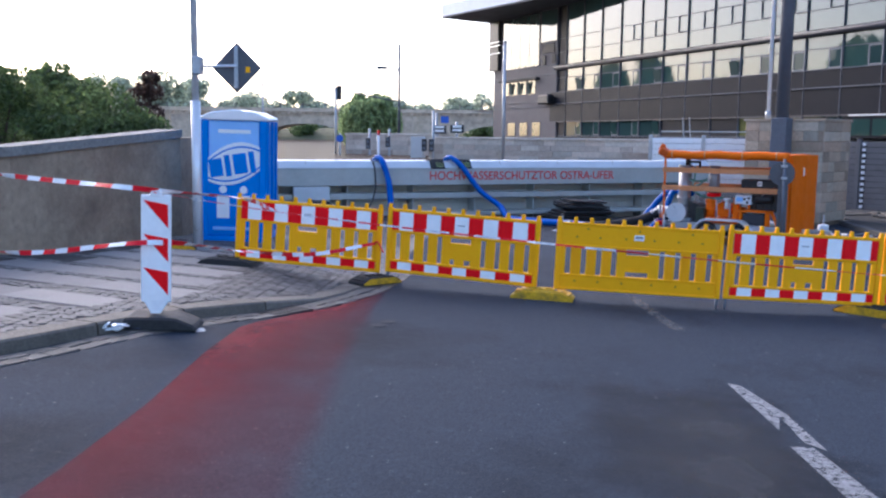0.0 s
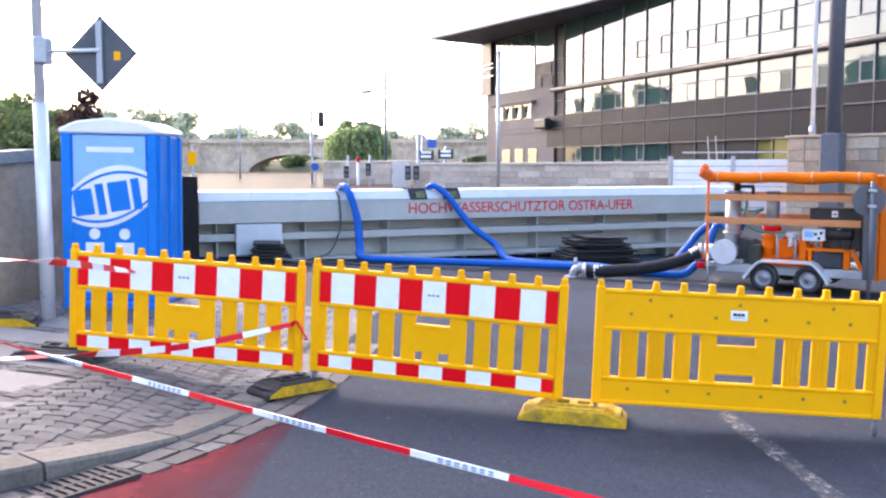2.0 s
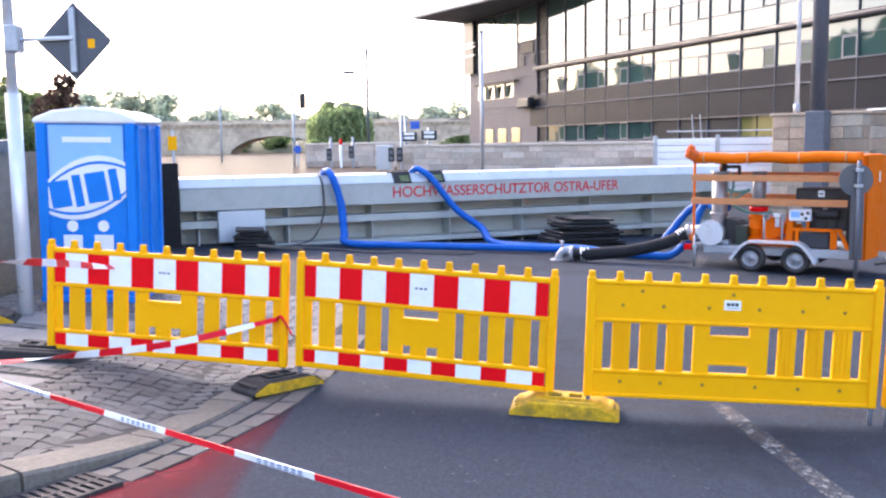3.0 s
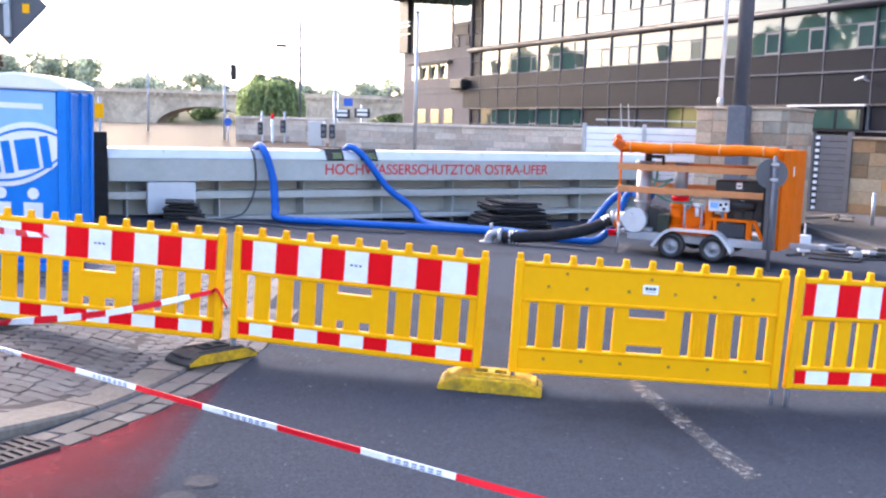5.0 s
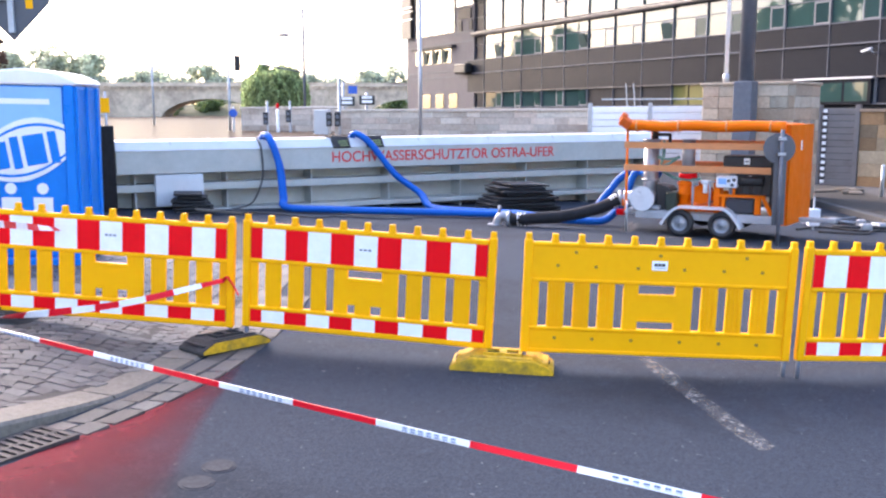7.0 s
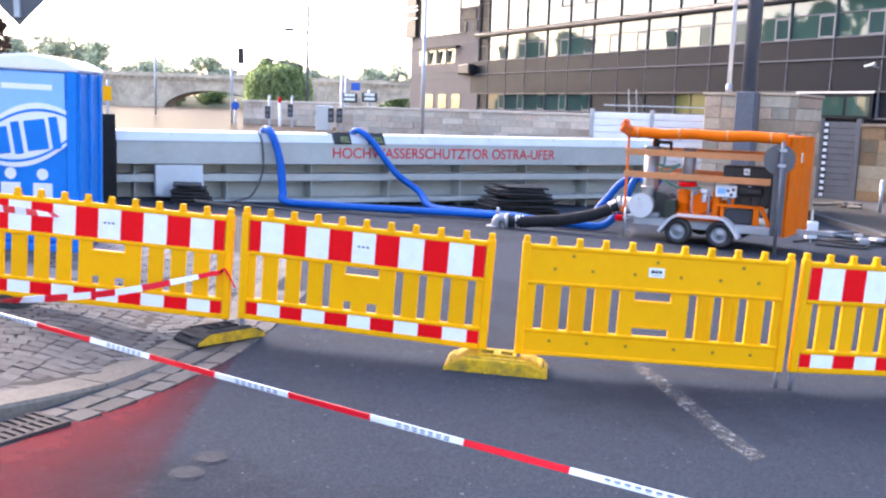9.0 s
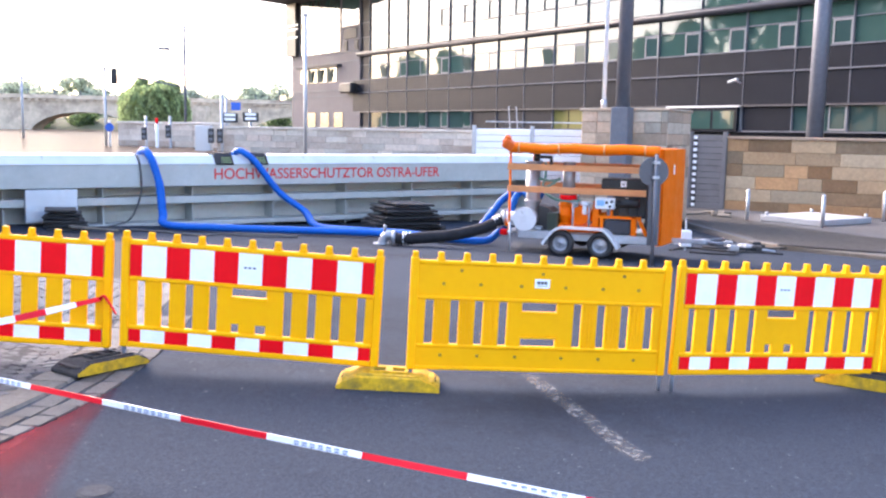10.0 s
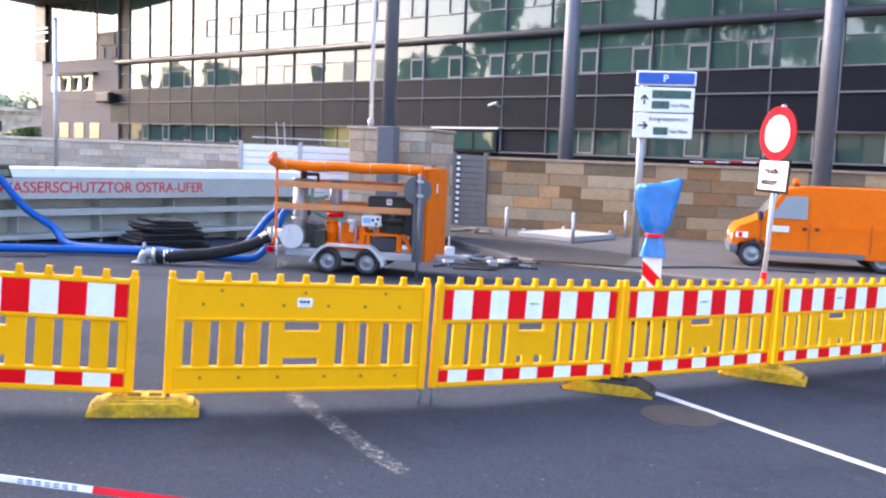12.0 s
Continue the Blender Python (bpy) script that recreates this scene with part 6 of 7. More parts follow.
for x, y, w, r in ((11.0, 30.9, 0.5, 20), (11.7, 30.2, 0.35, 70), (12.0, 31.3, 0.4, 120)):
    rb = thing("rubble", pose(x, y, PZ, 0, 0, r), "pale broken stone pieces on the forecourt", "rubble", "rubble by the wall")
    bm = bx(-w, w, -0.2, 0.2, 0, 0.07, 0.03)
    part("lump", bm, M_KERB, rb)
    part("chip", bx(-w * 0.4, w * 0.3, 0.15, 0.35, 0, 0.1, 0.03), M_KERB, rb)

# parking guide sign
M_SIGNBLUE = paint("sign_blue", (0.01, 0.1, 0.5), 0.4, grain=0.05)
M_DISPLAY = paint("display_green", (0.03, 0.1, 0.085), 0.3, grain=0.1)
ps = thing("parking_sign", pose(12.95, 23.93, PZ, 0, 0, -34), "parking guide sign with blue head and two white boards", "parking sign")
part("post", cyl((0, 0, 0), (0, 0, 4.5), 0.09, 14), M_STEEL, ps)
h1 = part("head_board", bx(-0.16, 1.18, -0.2, -0.1, 4.28, 4.56, 0.02), M_SIGNBLUE, ps, "blue board with a white letter")
part("rim", bx(-0.2, 1.22, -0.18, -0.05, 4.25, 4.59, 0.02), M_WHITE, h1)
words("letter", "P", 0.24, M_WHITE, h1, pose(0.44, -0.203, 4.335))
for z, word, arrow in ((3.6, "", 0), (2.97, "Kongresszentrum", -90)):
    b = part("direction_board", bx(-0.22, 1.2, -0.2, -0.08, z, z + 0.6, 0.02), M_WHITE, ps, "white board with arrow and display fields")
    part("display", bx(0.27 if word else 0.2, 0.62, -0.204, -0.2, z + 0.08, z + 0.27), M_DISPLAY, b)
    if word:
        words("lettering", word, 0.15, M_BLACK, b, pose(0.16, -0.203, z + 0.42), squeeze=0.85)
    else:
        part("display", bx(0.2, 1.12, -0.204, -0.2, z + 0.33, z + 0.53), M_DISPLAY, b)
    words("lettering", "freie Plätze", 0.12, M_BLACK, b, pose(0.66, -0.203, z + 0.13), squeeze=0.8)
    bm = bmesh.new()
    prism(bm, [(-0.02, -0.12), (0.02, -0.12), (0.02, 0.04), (0.08, -0.02), (0.09, 0.03), (0.0, 0.13), (-0.09, 0.03), (-0.08, -0.02), (-0.02, 0.04)], "y", -0.206, -0.2)
    bm.transform(pose(0.02, 0, z + 0.3, 0, -arrow, 0))
    part("arrow", bm, M_BLACK, b)

# no-entry sign with supplementary plate
ne = thing("no_entry_sign", pose(7.77, 13.57, slope(7.84, 13.57), -1.85, 1.5, -94), "red-rimmed round closed road sign on a post", "road sign")
part("post", cyl((0, 0, 0), (0, 0, 3.0), 0.032, 10), M_STEEL, ne)
part("post_band", cyl((0, 0, 0.5), (0, 0, 0.72), 0.036, 10), M_WHITE, ne)
part("post_band", cyl((0, 0, 0.72), (0, 0, 0.95), 0.036, 10), M_RED, ne)
dsc = part("sign_disc", cyl((0, -0.05, 2.65), (0, -0.035, 2.65), 0.33, 36), M_REDDIM, ne, "red disc with white centre")
part("sign_field", cyl((0, -0.056, 2.65), (0, -0.05, 2.65), 0.222, 36), M_WHITE, dsc)
sp = part("plate", bx(-0.265, 0.265, -0.05, -0.035, 1.96, 2.32, 0.01), M_WHITE, ne, "white plate with black writing")
part("plate_rim", bx(-0.29, 0.29, -0.046, -0.03, 1.93, 2.35), M_PRINT, sp)
words("lettering", "Hoch-", 0.125, M_PRINT, sp, pose(-0.16, -0.056, 2.16), squeeze=0.9)
words("lettering", "wasser", 0.125, M_PRINT, sp, pose(-0.2, -0.056, 2.025), squeeze=0.9)

# warning post with its sign wrapped in a blue bag
M_BAG = paint("blue_bag", (0.008, 0.18, 0.56), 0.28, grain=0.25, scale=6, bump=1.0, bump_scale=9, stain=0.3, stain_scale=5, stain_color=(0.1, 0.45, 0.85))
wp = thing("wrapped_sign", pose(7.35, 15.25, slope(7.35, 15.25), 0, 0, -33), "road sign wrapped in a blue plastic bag", "road sign")
part("board", bx(-0.13, 0.13, -0.02, 0.02, 0.1, 1.0, 0.01), M_WHITE, wp)
for z in (0.25, 0.6):
    bm = bmesh.new()
    prism(bm, [(-0.13, z + 0.3), (0.13, z + 0.05), (0.13, z - 0.15), (-0.13, z + 0.1)], "y", -0.024, -0.019)
    part("red_stripe", bm, M_RED, wp)
part("foot", bx(-0.4, 0.4, -0.2, 0.2, 0, 0.11, 0.03), M_RUBBER, wp)
bm = bmesh.new()
seg, rings = 28, []
for z, r in ((0.95, 0.17), (1.0, 0.165), (1.12, 0.14), (1.2, 0.115), (1.26, 0.1), (1.33, 0.15), (1.42, 0.2), (1.52, 0.24), (1.64, 0.265), (1.76, 0.27), (1.86, 0.275), (1.94, 0.275), (1.99, 0.24)):
    ring = []
    for i in range(seg):
        a = 6.28319 * i / seg
        k = 1 + 0.1 * math.sin(5 * a + z * 9) * math.sin(3 * a - z * 5) + 0.07 * math.sin(11 * a + 14 * z) * math.sin(7 * z + 2 * a)
        ring.append(bm.verts.new((r * k * math.cos(a) + 0.06 * max(0, z - 1.7) * (1 if math.cos(a) > 0 else 0) * 4, (0.42 if z < 1.5 else 0.3) * r * k * math.sin(a), z + 0.02 * math.cos(2 * a) * (z > 1.9) + 0.05 * math.cos(a) * (z > 1.8))))
    rings.append(ring)
for a, b in zip(rings, rings[1:]):
    for i in range(seg):
        bm.faces.new((a[i], a[(i + 1) % seg], b[(i + 1) % seg], b[i])).smooth = True
bm.faces.new(rings[-1])
part("bag", bm, M_BAG, wp, "crumpled blue plastic bag")
part("tie", cyl((0, 0, 1.235), (0, 0, 1.275), 0.13, 16), M_RED, wp)

# ---- orange van ----
van = thing("van", pose(14.15, 22.51, PZ, 0, 0, -36), "orange panel van parked by the wall", "van")
# the grey base colour carries part of the sky mirrored in the panes
M_VANGLASS = glassy("sky_toned_van_glass", (0.16, 0.18, 0.2), 0.0, 0.05, ior=1.7)
W = 1.84
side = [(0.52, 0.35), (0.48, 0.55), (0.5, 0.78), (0.62, 0.95), (1.12, 1.16), (1.55, 1.76), (1.72, 1.88), (2.1, 1.94), (4.55, 1.94), (4.72, 1.86), (4.8, 1.2), (4.8, 0.4), (4.7, 0.3)]
arch = []
for cx in (3.87, 0.95):
    arch += [(cx + 0.4 * math.cos(a), 0.3 + 0.4 * math.sin(a)) for a in [math.pi * k / 10 for k in range(11)]]
bm = bmesh.new()
prism(bm, side + arch, "y", 0, W)
bmesh.ops.triangulate(bm, faces=[f for f in bm.faces if len(f.verts) > 4])
for q in bm.verts:
    if q.co.z > 1.1:
        q.co.y += (0.11 if q.co.y < 0.5 else -0.11) * (q.co.z - 1.1) / 0.84
part("body", bm, M_ORANGE, van, "orange painted van body")
def pane(pts, y, t=0.008):
    bm = bmesh.new()
    vs = [bm.verts.new((x, y + 0.11 * (z - 1.1) / 0.84 - 0.006, z)) for x, z in pts]
    ws = [bm.verts.new((q.co.x, q.co.y + t, q.co.z)) for q in vs]
    n = len(vs)
    bm.faces.new(vs)
    bm.faces.new(ws[::-1])
    for i in range(n):
        bm.faces.new((vs[i], vs[(i + 1) % n], ws[(i + 1) % n], ws[i]))
    return bm


part("side_window", pane([(1.3, 1.18), (1.66, 1.7), (2.14, 1.72), (2.14, 1.18)], 0), M_VANGLASS, van)
bm = bmesh.new()
vs = [bm.verts.new(p) for p in ((1.13, 0.1, 1.2), (1.13, W - 0.1, 1.2), (1.53, W - 0.2, 1.76), (1.53, 0.2, 1.76))]
bm.faces.new(vs)
part("windscreen", bm, M_VANGLASS, van)
for x in (1.12, 2.2, 3.55):
    part("door_seam", bx(x, x + 0.012, -0.004, 0.01, 0.42, 1.1), M_BLACK, van)
part("waist_line", bx(0.9, 4.75, -0.008, 0.0, 0.98, 1.0), M_ORANGE, van)
for x, z in ((2.05, 0.92), (2.32, 0.92)):
    part("door_handle", bx(x, x + 0.1, -0.02, 0.0, z, z + 0.07, 0.01), M_BLACK, van)
bump = part("front_bumper", bx(0.43, 0.62, -0.02, W + 0.02, 0.3, 0.52, 0.05, 2), M_GREYMETAL, van, "dark grey plastic bumper")
part("sill", bx(1.35, 3.45, -0.012, 0.02, 0.3, 0.42), M_GREYMETAL, van)
part("rear_bumper", bx(4.35, 4.86, -0.02, W + 0.02, 0.3, 0.5, 0.05), M_GREYMETAL, van)
for y in (0.08, W - 0.45):
    part("headlight", bx(0.47, 0.58, y, y + 0.37, 0.6, 0.76, 0.03), M_WHITE, van)
part("stripe_board", bx(0.56, 0.84, -0.01, 0.0, 0.68, 0.82), M_WHITE, van)
part("stripe_red", bx(0.62, 0.71, -0.014, -0.01, 0.69, 0.81), M_RED, van)
part("door_badge", bx(1.3, 1.75, -0.01, 0.0, 0.86, 1.0), M_WHITEPL, van)
part("wing_mirror", bx(1.02, 1.14, -0.2, -0.02, 1.12, 1.34, 0.03), M_BLACK, van)
part("beacon_base", cyl((1.95, 0.9, 1.93), (1.95, 0.9, 1.98), 0.09), M_BLACK, van)
part("beacon_lens", cyl((1.95, 0.9, 1.98), (1.95, 0.9, 2.12), 0.075), M_ORANGE, van)
for x in (0.95, 3.87):
    wheel(van, x, 0.14, 0.31, 0.31, 0.2, False)
    wheel(van, x, W - 0.14, 0.31, 0.31, 0.2, True)
# camera arm on the office wall
cctv = thing("wall_camera", pose(-2.1, 77.4, 0, 0, 0, -63) @ pose(41.75, -0.1, 3.95) @ Matrix.Diagonal((0.75, 0.75, 0.75, 1)), "white camera on a short wall arm", "camera")
bm = bmesh.new()
rod(bm, (0, 0.05, 0), (0, -0.5, 0.12), 0.04, seg=8)
part("arm", bm, M_WHITEPL, cctv)
part("case", bx(-0.35, 0.25, -0.62, -0.42, 0.08, 0.2, 0.02), M_GUARD, cctv).rotation_euler = (0, -0.25, 0)
tapew = thing("wall_tape", pose(17.5, 29.25, 1.86, 0, 0, -39), "red and white tape along the wall top", "barrier tape")
for k in range(2, 9):
    part("length", bx(k * 0.4, k * 0.4 + 0.4, -0.02, -0.017, 0.012 * k, 0.035 + 0.012 * k), M_TAPE_R if k % 2 else M_TAPE_W, tapew)

# ================= across the river =================
M_BRIDGE = paint("bridge_stone", (0.6, 0.47, 0.34), 0.9, grain=0.25, scale=0.8, stain=1.0, stain_scale=0.22, stain_color=(0.2, 0.13, 0.105), bump=0.4, bump_scale=2)
M_LEAF = paint("leaf_green", (0.1, 0.145, 0.05), 0.6, grain=0.35, scale=3)
M_WILLOW = paint("willow_green", (0.32, 0.4, 0.18), 0.6, grain=0.35, scale=2)
# far crowns: distance haze is mixed into this pale leaf colour
M_HAZEDLEAF = paint("hazed_leaf_green", (0.46, 0.5, 0.37), 0.7, grain=0.3, scale=1)
M_BROWNLEAF = paint("copper_leaf", (0.075, 0.045, 0.035), 0.6, grain=0.3, scale=3)
M_BARK = paint("bark", (0.08, 0.06, 0.045), 0.9, grain=0.3, scale=8, bump=0.5)
for mat in (M_LEAF, M_WILLOW, M_HAZEDLEAF, M_BROWNLEAF):
    t = mat.node_tree
    g = t.nodes.new("ShaderNodeNewGeometry")
    hs = t.nodes.new("ShaderNodeHueSaturation")
    mr = t.nodes.new("ShaderNodeMapRange")
    mr.inputs["To Min"].default_value, mr.inputs["To Max"].default_value = 0.55, 1.5
    t.links.new(g.outputs["Random Per Island"], mr.inputs["Value"])
    t.links.new(mr.outputs["Result"], hs.inputs["Value"])
    p = t.nodes["Principled BSDF"]
    t.links.new(p.inputs["Base Color"].links[0].from_socket, hs.inputs["Color"])
    t.links.new(hs.outputs["Color"], p.inputs["Base Color"])
    tr_node = t.nodes.new("ShaderNodeBsdfTranslucent")
    t.links.new(hs.outputs["Color"], tr_node.inputs["Color"])
    both = t.nodes.new("ShaderNodeMixShader")
    both.inputs[0].default_value = 0.5
    t.links.new(p.outputs[0], both.inputs[1])
    t.links.new(tr_node.outputs[0], both.inputs[2])
    t.links.new(both.outputs[0], t.nodes["Material Output"].inputs["Surface"])

bridge = thing("stone_bridge", pose(-70, 183, 0, 0, 0, 5.5), "long pale stone arch bridge over the river", "bridge")
BL = 110.0
ARCHES = ((-30, 9.5, 4.3), (26.5, 9.5, 4.4), (66, 9.5, 4.3), (92, 9.5, 4.3))


def underside(x):
    """Height of the bridge's underside: shallow arches between solid piers."""
    for c, half, top in ARCHES:
        if abs(x - c) < half:
            return 0.1 + (top - 0.1) * math.sqrt(1 - ((x - c) / half) ** 2)
    return -3.0


stops = {-60.0, BL}
for c, half, top in ARCHES:
    for k in range(25):
        stops.add(round(c - half * math.cos(math.pi * k / 24), 4))
stops = sorted(stops)
bm = bmesh.new()
for x0, x1 in zip(stops, stops[1:]):
    mid = underside((x0 + x1) / 2)
    za, zb = (-3.0, -3.0) if mid < -2 else (max(underside(x0), 0.1), max(underside(x1), 0.1))
    vs = [bm.verts.new(p) for p in ((x0, 0, za), (x1, 0, zb), (x1, 0, 6.85), (x0, 0, 6.85), (x0, 11, za), (x1, 11, zb), (x1, 11, 6.85), (x0, 11, 6.85))]
    for f in ((0, 1, 2, 3), (7, 6, 5, 4), (4, 5, 1, 0), (3, 2, 6, 7)):
        bm.faces.new([vs[i] for i in f])
for c, half, top in ARCHES:
    for x in (c - half, c + half):
        bm.faces.new([bm.verts.new(p) for p in ((x, 0, -3), (x, 11, -3), (x, 11, 0.1), (x, 0, 0.1))])
bmesh.ops.remove_doubles(bm, verts=list(bm.verts), dist=0.001)
part("arch_wall", bm, M_BRIDGE, bridge)
part("cornice", bx(-60, BL, -0.5, 11.5, 6.75, 7.05, 0.05), M_BRIDGE, bridge)
part("parapet", bx(-60, BL, -0.35, -0.1, 7.05, 7.55), M_BRIDGE, bridge)
corbel = mesh_of("corbel", bx(-0.3, 0.3, -0.45, 0.0, 6.3, 6.75), M_BRIDGE)
for k in range(100):
    piece("corbel", corbel, bridge, pose(-20 + 1.2 * k, 0, 0))
for c in (2.0, 46.5, 78):
    bm = bmesh.new()
    prism(bm, [(c - 3.2, 0), (c + 3.2, 0), (c + 2.2, -2.4), (c - 2.2, -2.4)], "z", -3, 6.0)
    part("cutwater", bm, M_BRIDGE, bridge)
for k in range(26):
    x = -20 + 4.6 * k
    bm = bmesh.new()
    rod(bm, (x, 0.3, 6.8), (x, 0.3, 7.5 + (2.2 if k % 6 == 0 else 1.0)), 0.09, seg=6)
    part("rail_post", bm, M_GREYMETAL, bridge)
part("rail", bx(-20, BL - 10, 0.25, 0.35, 8.2, 8.26), M_GREYMETAL, bridge)
car = thing("white_van_far", pose(-36.5, 187.5, 6.85, 0, 0, 5.5), "white van driving on the far bridge", "van")
bm = bmesh.new()
prism(bm, [(0, 0.4), (0, 1.3), (0.6, 1.5), (1.4, 2.2), (5, 2.3), (5.2, 0.4)], "y", 0, 1.9)
part("body", bm, M_WHITEPL, car)
for x in (1.0, 4.2):
    part("tyre", cyl((x, -0.02, 0.35), (x, 0.2, 0.35), 0.35), M_BLACK, car)
part("window_strip", bx(1.3, 2.2, -0.02, 0.0, 1.5, 2.05), M_VANGLASS, car)


def foliage(rnd, blobs, count, size, droop=0.0):
    """Leaf sprays: small bent quads scattered through the shells of several blobs."""
    verts, faces = [], []
    weights = [b[3] ** 2 for b in blobs]
    for _ in range(count):
        x, y, z, r, sq = rnd.choices(blobs, weights)[0]
        d = Vector((rnd.gauss(0, 1), rnd.gauss(0, 1), rnd.gauss(0, 1))).normalized()
        k = r * (0.62 + 0.42 * rnd.random() ** 0.6)
        c = Vector((x, y, z)) + Vector((d.x * k, d.y * k, d.z * k * sq))
        a = Vector((rnd.gauss(0, 1), rnd.gauss(0, 1), rnd.gauss(0, 1) - droop)).normalized() * size * rnd.uniform(0.6, 1.4)
        b = a.cross(Vector((rnd.gauss(0, 1), rnd.gauss(0, 1), rnd.gauss(0, 1)))).normalized() * size * rnd.uniform(0.35, 0.7)
        o = len(verts)
        verts += [c - a, c + b, c + a, c - b]
        faces.append((o, o + 1, o + 2, o + 3))
    data = bpy.data.meshes.new("crown")
    data.from_pydata([tuple(q) for q in verts], [], faces)
    return data


def tree(name, x, y, z, blobs, count, size, leaf, label, trunk=0.15, droop=0.0, seed=1, group=""):
    t = thing(name, pose(x, y, z), label, "tree", group)
    rnd = random.Random(seed)
    bm = bmesh.new()
    top = max(b[2] for b in blobs)
    rod(bm, (0, 0, -0.3), (0.05, 0, top * 0.6), trunk, trunk * 0.6, seg=9)
    part("trunk", bm, M_BARK, t)
    for b in blobs[:7]:
        bm = bmesh.new()
        rod(bm, (0.03, 0, top * rnd.uniform(0.25, 0.5)), (b[0] * 0.8, b[1] * 0.8, b[2]), trunk * 0.5, trunk * 0.12, seg=6)
        part("limb", bm, M_BARK, t)
    data = foliage(rnd, blobs, count, size, droop)
    data.materials.append(leaf)
    c = new("crown", data)
    c.parent = t
    return t


def blobs_for(rnd, w, d, z0, z1, n, r):
    out = []
    for _ in range(n):
        a, q = rnd.uniform(0, 6.28), rnd.random() ** 0.5
        z = rnd.uniform(z0, z1)
        f = 1 - 0.55 * ((z - z0) / max(0.1, z1 - z0)) ** 2
        out.append((w * q * f * math.cos(a), d * q * f * math.sin(a), z, r * rnd.uniform(0.6, 1.15), rnd.uniform(0.7, 0.95)))
    return out


rnd = random.Random(31)
# willow on the far side of the gate
tree("willow_tree", -14.9, 92, 0.6, [(q * math.cos(2.4 * k), q * math.sin(2.4 * k), 4.8 - 0.17 * q * q + 0.42 * math.sin(5.0 * k), 0.6, 1.0) for k in range(26) for q in (2.5 * math.sqrt((k + 0.5) / 26),)] + [(q * math.cos(a), q * math.sin(a), 2.4 - 0.2 * math.sin(9 * a), 0.5, 3.4) for q, n in ((2.75, 17), (1.6, 9)) for k in range(n) for a in (6.28319 * k / n,)], 19000, 0.17, M_WILLOW, "drooping green willow standing in the flood water", 0.25, 4.5, 3)
# shrubs and trees behind the left wall
for x, y, w, h, n, s in ((-12.6, 21.5, 1.5, 3.75, 22, 1), (-10.8, 22.5, 1.2, 3.6, 18, 2), (-14.8, 23.0, 1.6, 3.3, 16, 3), (-9.85, 23.2, 0.75, 2.7, 12, 4), (-16.8, 21.0, 1.6, 3.4, 16, 5)):
    r = random.Random(s)
    tree("leafy_tree", x, y, slope(x, y), blobs_for(r, w, w, 0.9, h - 0.55, n, 0.62), 9000, 0.062, M_LEAF, "dense dark green bushy tree behind the wall", 0.09, 0.3, s, "trees behind the wall")
tree("copper_tree", -13.5, 32.5, 0.1, blobs_for(random.Random(9), 0.7, 0.6, 1.5, 4.0, 14, 0.45), 2600, 0.09, M_BROWNLEAF, "small copper-brown tree behind the wall", 0.1, 0.2, 9)
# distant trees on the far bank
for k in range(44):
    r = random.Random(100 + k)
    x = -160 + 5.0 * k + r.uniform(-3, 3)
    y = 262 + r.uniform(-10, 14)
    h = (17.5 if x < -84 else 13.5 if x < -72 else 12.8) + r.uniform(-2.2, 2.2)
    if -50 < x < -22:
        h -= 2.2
    tree("far_tree", x, y, 0.7, blobs_for(r, 4.6, 3.0, h * 0.3, h - 1.8, 16, 2.5), 1500, 0.7, M_HAZEDLEAF, "hazy green tree on the far river bank", 0.3, 0.2, 100 + k, "trees on the far bank")
# earth bank on the far side of the river
bm = bmesh.new()
rb0, rows = random.Random(77), []
for k in range(80):
    x = -190 + 5.0 * k
    rows.append([bm.verts.new((x, 226 + rb0.uniform(-1, 1), -1)), bm.verts.new((x, 229, 1.4 + rb0.uniform(-0.2, 0.3))), bm.verts.new((x, 236, 3.6 + rb0.uniform(-0.4, 0.5))), bm.verts.new((x, 275, 3.4)), bm.verts.new((x, 280, -1))])
for a, b in zip(rows, rows[1:]):
    for j in range(4):
        bm.faces.new((a[j], b[j], b[j + 1], a[j + 1])).smooth = True
M_BANK = paint("bank_earth", (0.13, 0.12, 0.06), 0.95, grain=0.4, scale=0.6, stain=0.7, stain_scale=0.15, stain_color=(0.06, 0.07, 0.03), bump=0.4, bump_scale=3)
solid("far_bank", bm, M_BANK, "grassy earth bank on the far river side", "bank", kind="structure")
# shrubs low on the far bank
for k in range(14):
    r = random.Random(200 + k)
    x = -130 + 11.0 * k
    tree("bank_shrub", x, 232 + r.uniform(-4, 4), 0.6, blobs_for(r, 5.5, 2.5, 1.0, 3.6, 12, 1.5), 700, 0.5, M_LEAF, "dark shrubs along the far river bank", 0.15, 0.2, 200 + k, "shrubs on the far bank")

# poles, lamps and signals standing in the flood
for x, y, h, r in ((-18.6, 66, 5.6, 0.07), (-9.2, 46, 4.2, 0.06), (-0.55, 34.3, 5.3, 0.06)):
    pl = thing("slim_pole", pose(x, y, 0), "slim grey pole standing in the flood", "pole", "poles in the flood")
    part("shaft", cyl((0, 0, 0), (0, 0, h), r, 8), M_STEEL, pl)
    part("cap", cyl((0, 0, h), (0, 0, h + 0.06), r * 1.3, 8), M_STEEL, pl)
sgm = thing("signal_mast", pose(-10.6, 66, 0), "hanging traffic signal on a long mast arm", "traffic light")
part("mast", cyl((2.0, 0, 0), (2.0, 0, 8.4), 0.09, 10), M_GREYMETAL, sgm)
part("arm", cyl((2.0, 0, 4.35), (-1.6, 0, 5.0), 0.05, 8), M_GREYMETAL, sgm)
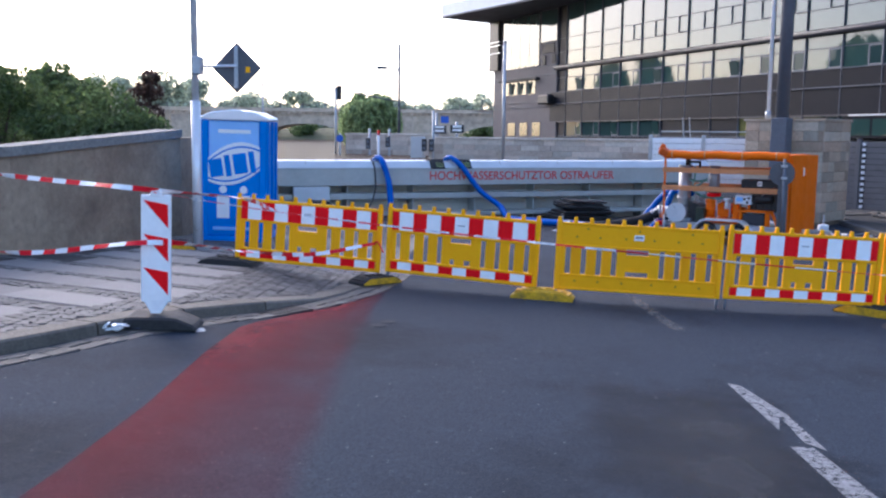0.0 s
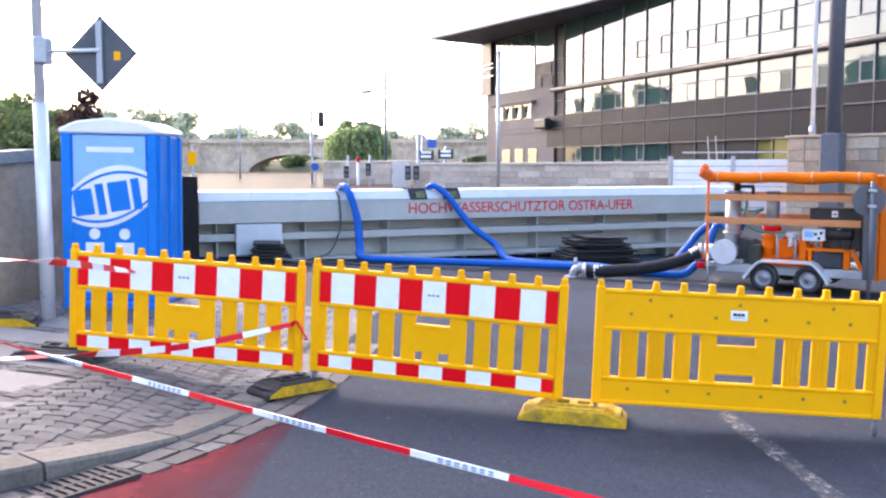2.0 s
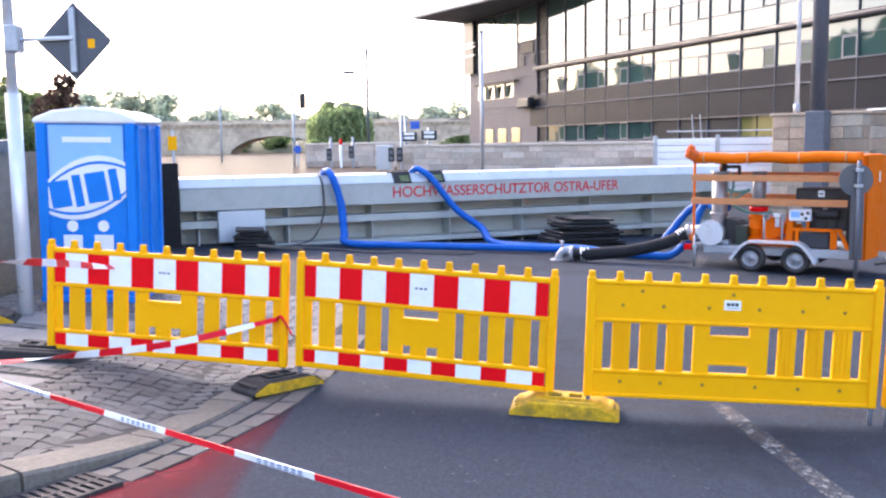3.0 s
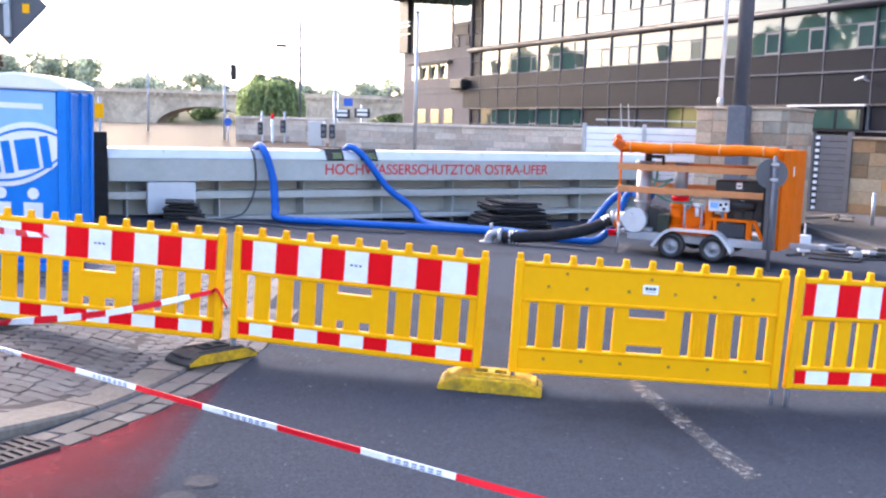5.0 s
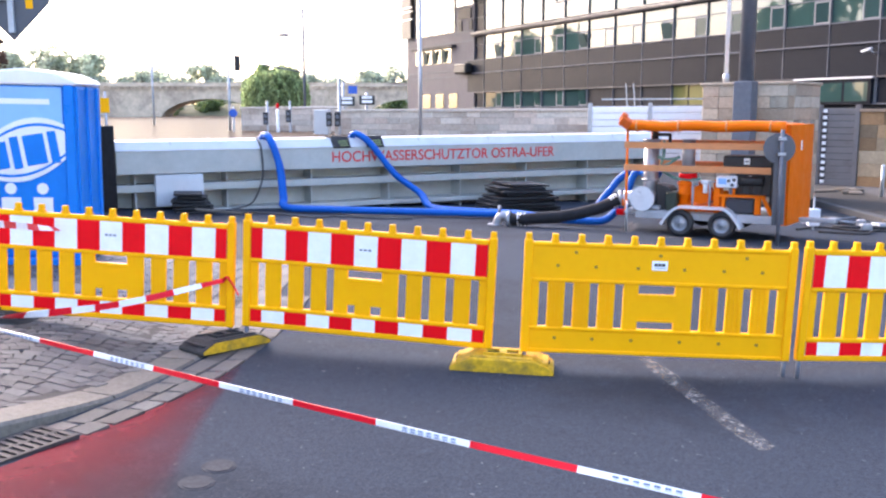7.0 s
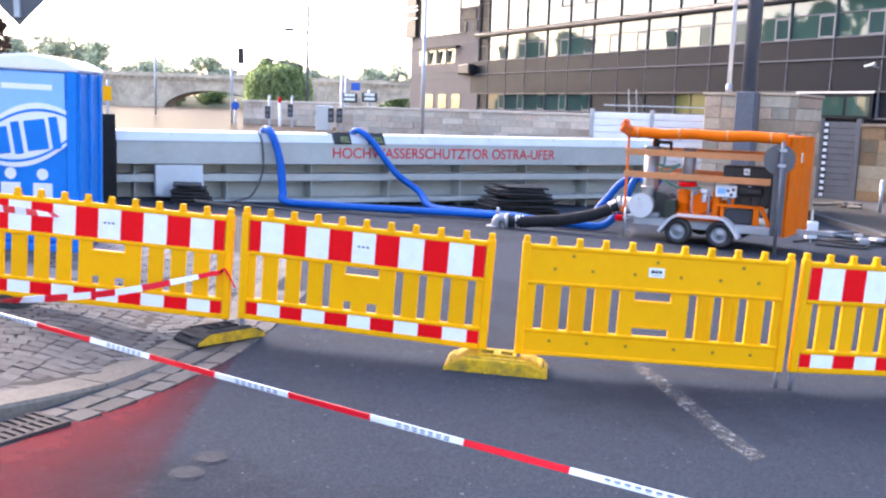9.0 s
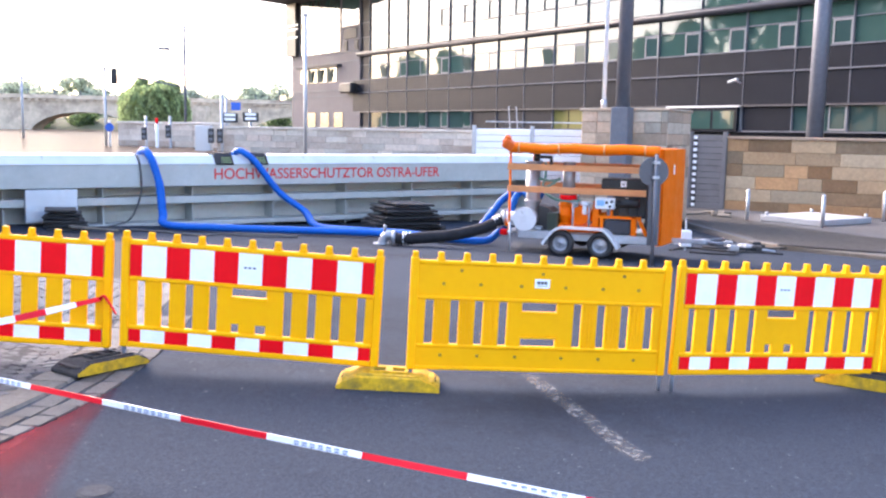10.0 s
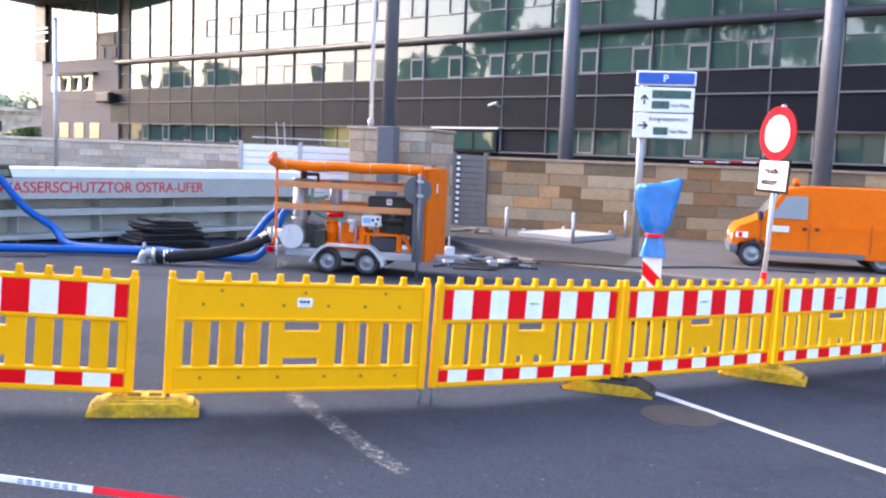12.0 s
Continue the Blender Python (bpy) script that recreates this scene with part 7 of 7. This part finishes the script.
part("lamp_arm", cyl((2.0, 0, 6.6), (1.0, 0, 6.75), 0.05, 8), M_GREYMETAL, sgm)
part("lamp_head", bx(0.4, 1.1, -0.15, 0.15, 6.65, 6.85, 0.04), M_GREYMETAL, sgm)
part("signal_head", bx(-2.55, -2.2, -0.2, 0.2, 4.45, 5.45, 0.05), M_BLACK, sgm, "black signal head")
for x, y, z0, n in ((-6.9, 42.5, 1.25, 1), (-5.9, 42.0, 1.35, 1), (-3.45, 37.4, 1.25, 2)):
    tl = thing("traffic_light", pose(x, y, 0), "small black traffic signals half drowned", "traffic light", "signals in the flood")
    part("post", cyl((0, 0, -0.3), (0, 0, 2.2 if n == 1 else 2.9), 0.05, 10), M_STEEL, tl)
    for k in range(n):
        hd = part("signal_head", bx(-0.16 - 0.3 * k, 0.04 - 0.3 * k, -0.16, -0.04, z0, z0 + 0.5, 0.02), M_BLACK, tl)
        for z in (0.12, 0.34):
            part("lens", cyl((-0.06 - 0.3 * k, -0.16, z0 + z), (-0.06 - 0.3 * k, -0.2, z0 + z), 0.07, 12), M_GREYMETAL, hd)
cone = thing("marker_post", pose(-6.5, 42.6, 0), "white and red marker post in the flood", "post")
part("shaft", cyl((0, 0, -0.4), (0, 0, 1.9), 0.06, 10), M_WHITEPL, cone)
part("red_cap", cyl((0, 0, 1.9), (0, 0, 2.12), 0.062, 10), M_RED, cone)
bs = thing("direction_sign", pose(-3.6, 40.5, 0), "cluster of blue and black road signs on posts", "road sign")
part("post", cyl((0, 0, 0), (0, 0, 2.9), 0.05, 8), M_STEEL, bs)
part("post", cyl((0.9, 0, 0), (0.9, 0, 2.5), 0.05, 8), M_STEEL, bs)
part("blue_board", bx(0.2, 0.55, -0.1, -0.05, 2.45, 2.75), M_SIGNBLUE, bs)
for x0, z0 in ((-0.15, 1.98), (0.62, 2.02)):
    b = part("black_board", bx(x0, x0 + 0.6, -0.12, -0.05, z0, z0 + 0.36), M_BLACK, bs)
    for k in range(2):
        part("bar", bx(x0 + 0.1, x0 + 0.5, -0.126, -0.12, z0 + 0.08 + 0.16 * k, z0 + 0.18 + 0.16 * k), M_WHITE, b)
rb = thing("round_blue_sign", pose(-8.5, 43.5, 0), "round blue cycle sign above the water", "road sign")
part("post", cyl((0, 0, 0), (0, 0, 2.0), 0.04, 8), M_STEEL, rb)
part("disc", cyl((0, -0.05, 1.72), (0, -0.03, 1.72), 0.17, 20), M_SIGNBLUE, rb)
ys = thing("yellow_sign", pose(-10.3, 33.5, 0), "small yellow sign on a pole by the river", "road sign")
part("post", cyl((0, 0, 0), (0, 0, 2.4), 0.04, 8), M_STEEL, ys)
part("board", bx(-0.14, 0.14, -0.05, -0.03, 1.75, 2.2), M_YELLOW, ys)
# low river wall farther out, and a grey gate post in it
course_wall("wall_outer", (-8.6, 45.5), (-4.0, 43.0), 0.5, 1.9, 0.23, M_RIVERSTONE, "low pale stone wall rising from the flood", lengths=(0.6, 0.9, 1.3), cap=M_RIVERSTONE, seed=15, joint=M_RIVERSTONE)
gp = thing("wall_post", pose(-3.95, 38.4, 0, 0, 0, -28), "pale grey metal wall closure post", "post", kind="structure")
part("panel", bx(-0.6, 0.05, -0.1, 0.1, 0.2, 1.85, 0.02), M_GATETOP, gp)

# tall trees across the square, seen mirrored in the office windows
for k, (x, y, h) in enumerate(((-45, 92, 8.4), (-45, 86, 8.6), (-46, 75, 8.2), (-45, 61.5, 13), (-45, 56.5, 14.5), (-45, 52, 25), (-45, 47.5, 17.5), (-46, 43, 21), (-44, 38.5, 26), (-46, 34, 30), (-45, 29.5, 32), (-45, 25, 33), (-45, 20, 33), (-44, 14.5, 34), (-46, 8, 34), (-43, 1, 32), (-45, -7, 32), (-42, -15, 31))):
    r = random.Random(300 + k)
    tree("tall_tree", x, y, slope(x, y), blobs_for(r, 2.9, 2.9, h * 0.2, h - 1.4, 34, 1.7), 4600, 0.42, M_LEAF, "tall green tree mirrored in the office windows", 0.25, 0.2, 300 + k, "trees across the square")
for k, (x, y, h) in enumerate(((-91, 117, 17), (-92, 110, 17.5), (-95, 98, 14.5))):
    r = random.Random(340 + k)
    tree("tall_tree", x, y, -0.6, blobs_for(r, 3.6, 3.6, h * 0.2, h - 2.0, 30, 2.2), 4200, 0.5, M_LEAF, "tall green tree mirrored in the office windows", 0.3, 0.2, 340 + k, "trees across the square")
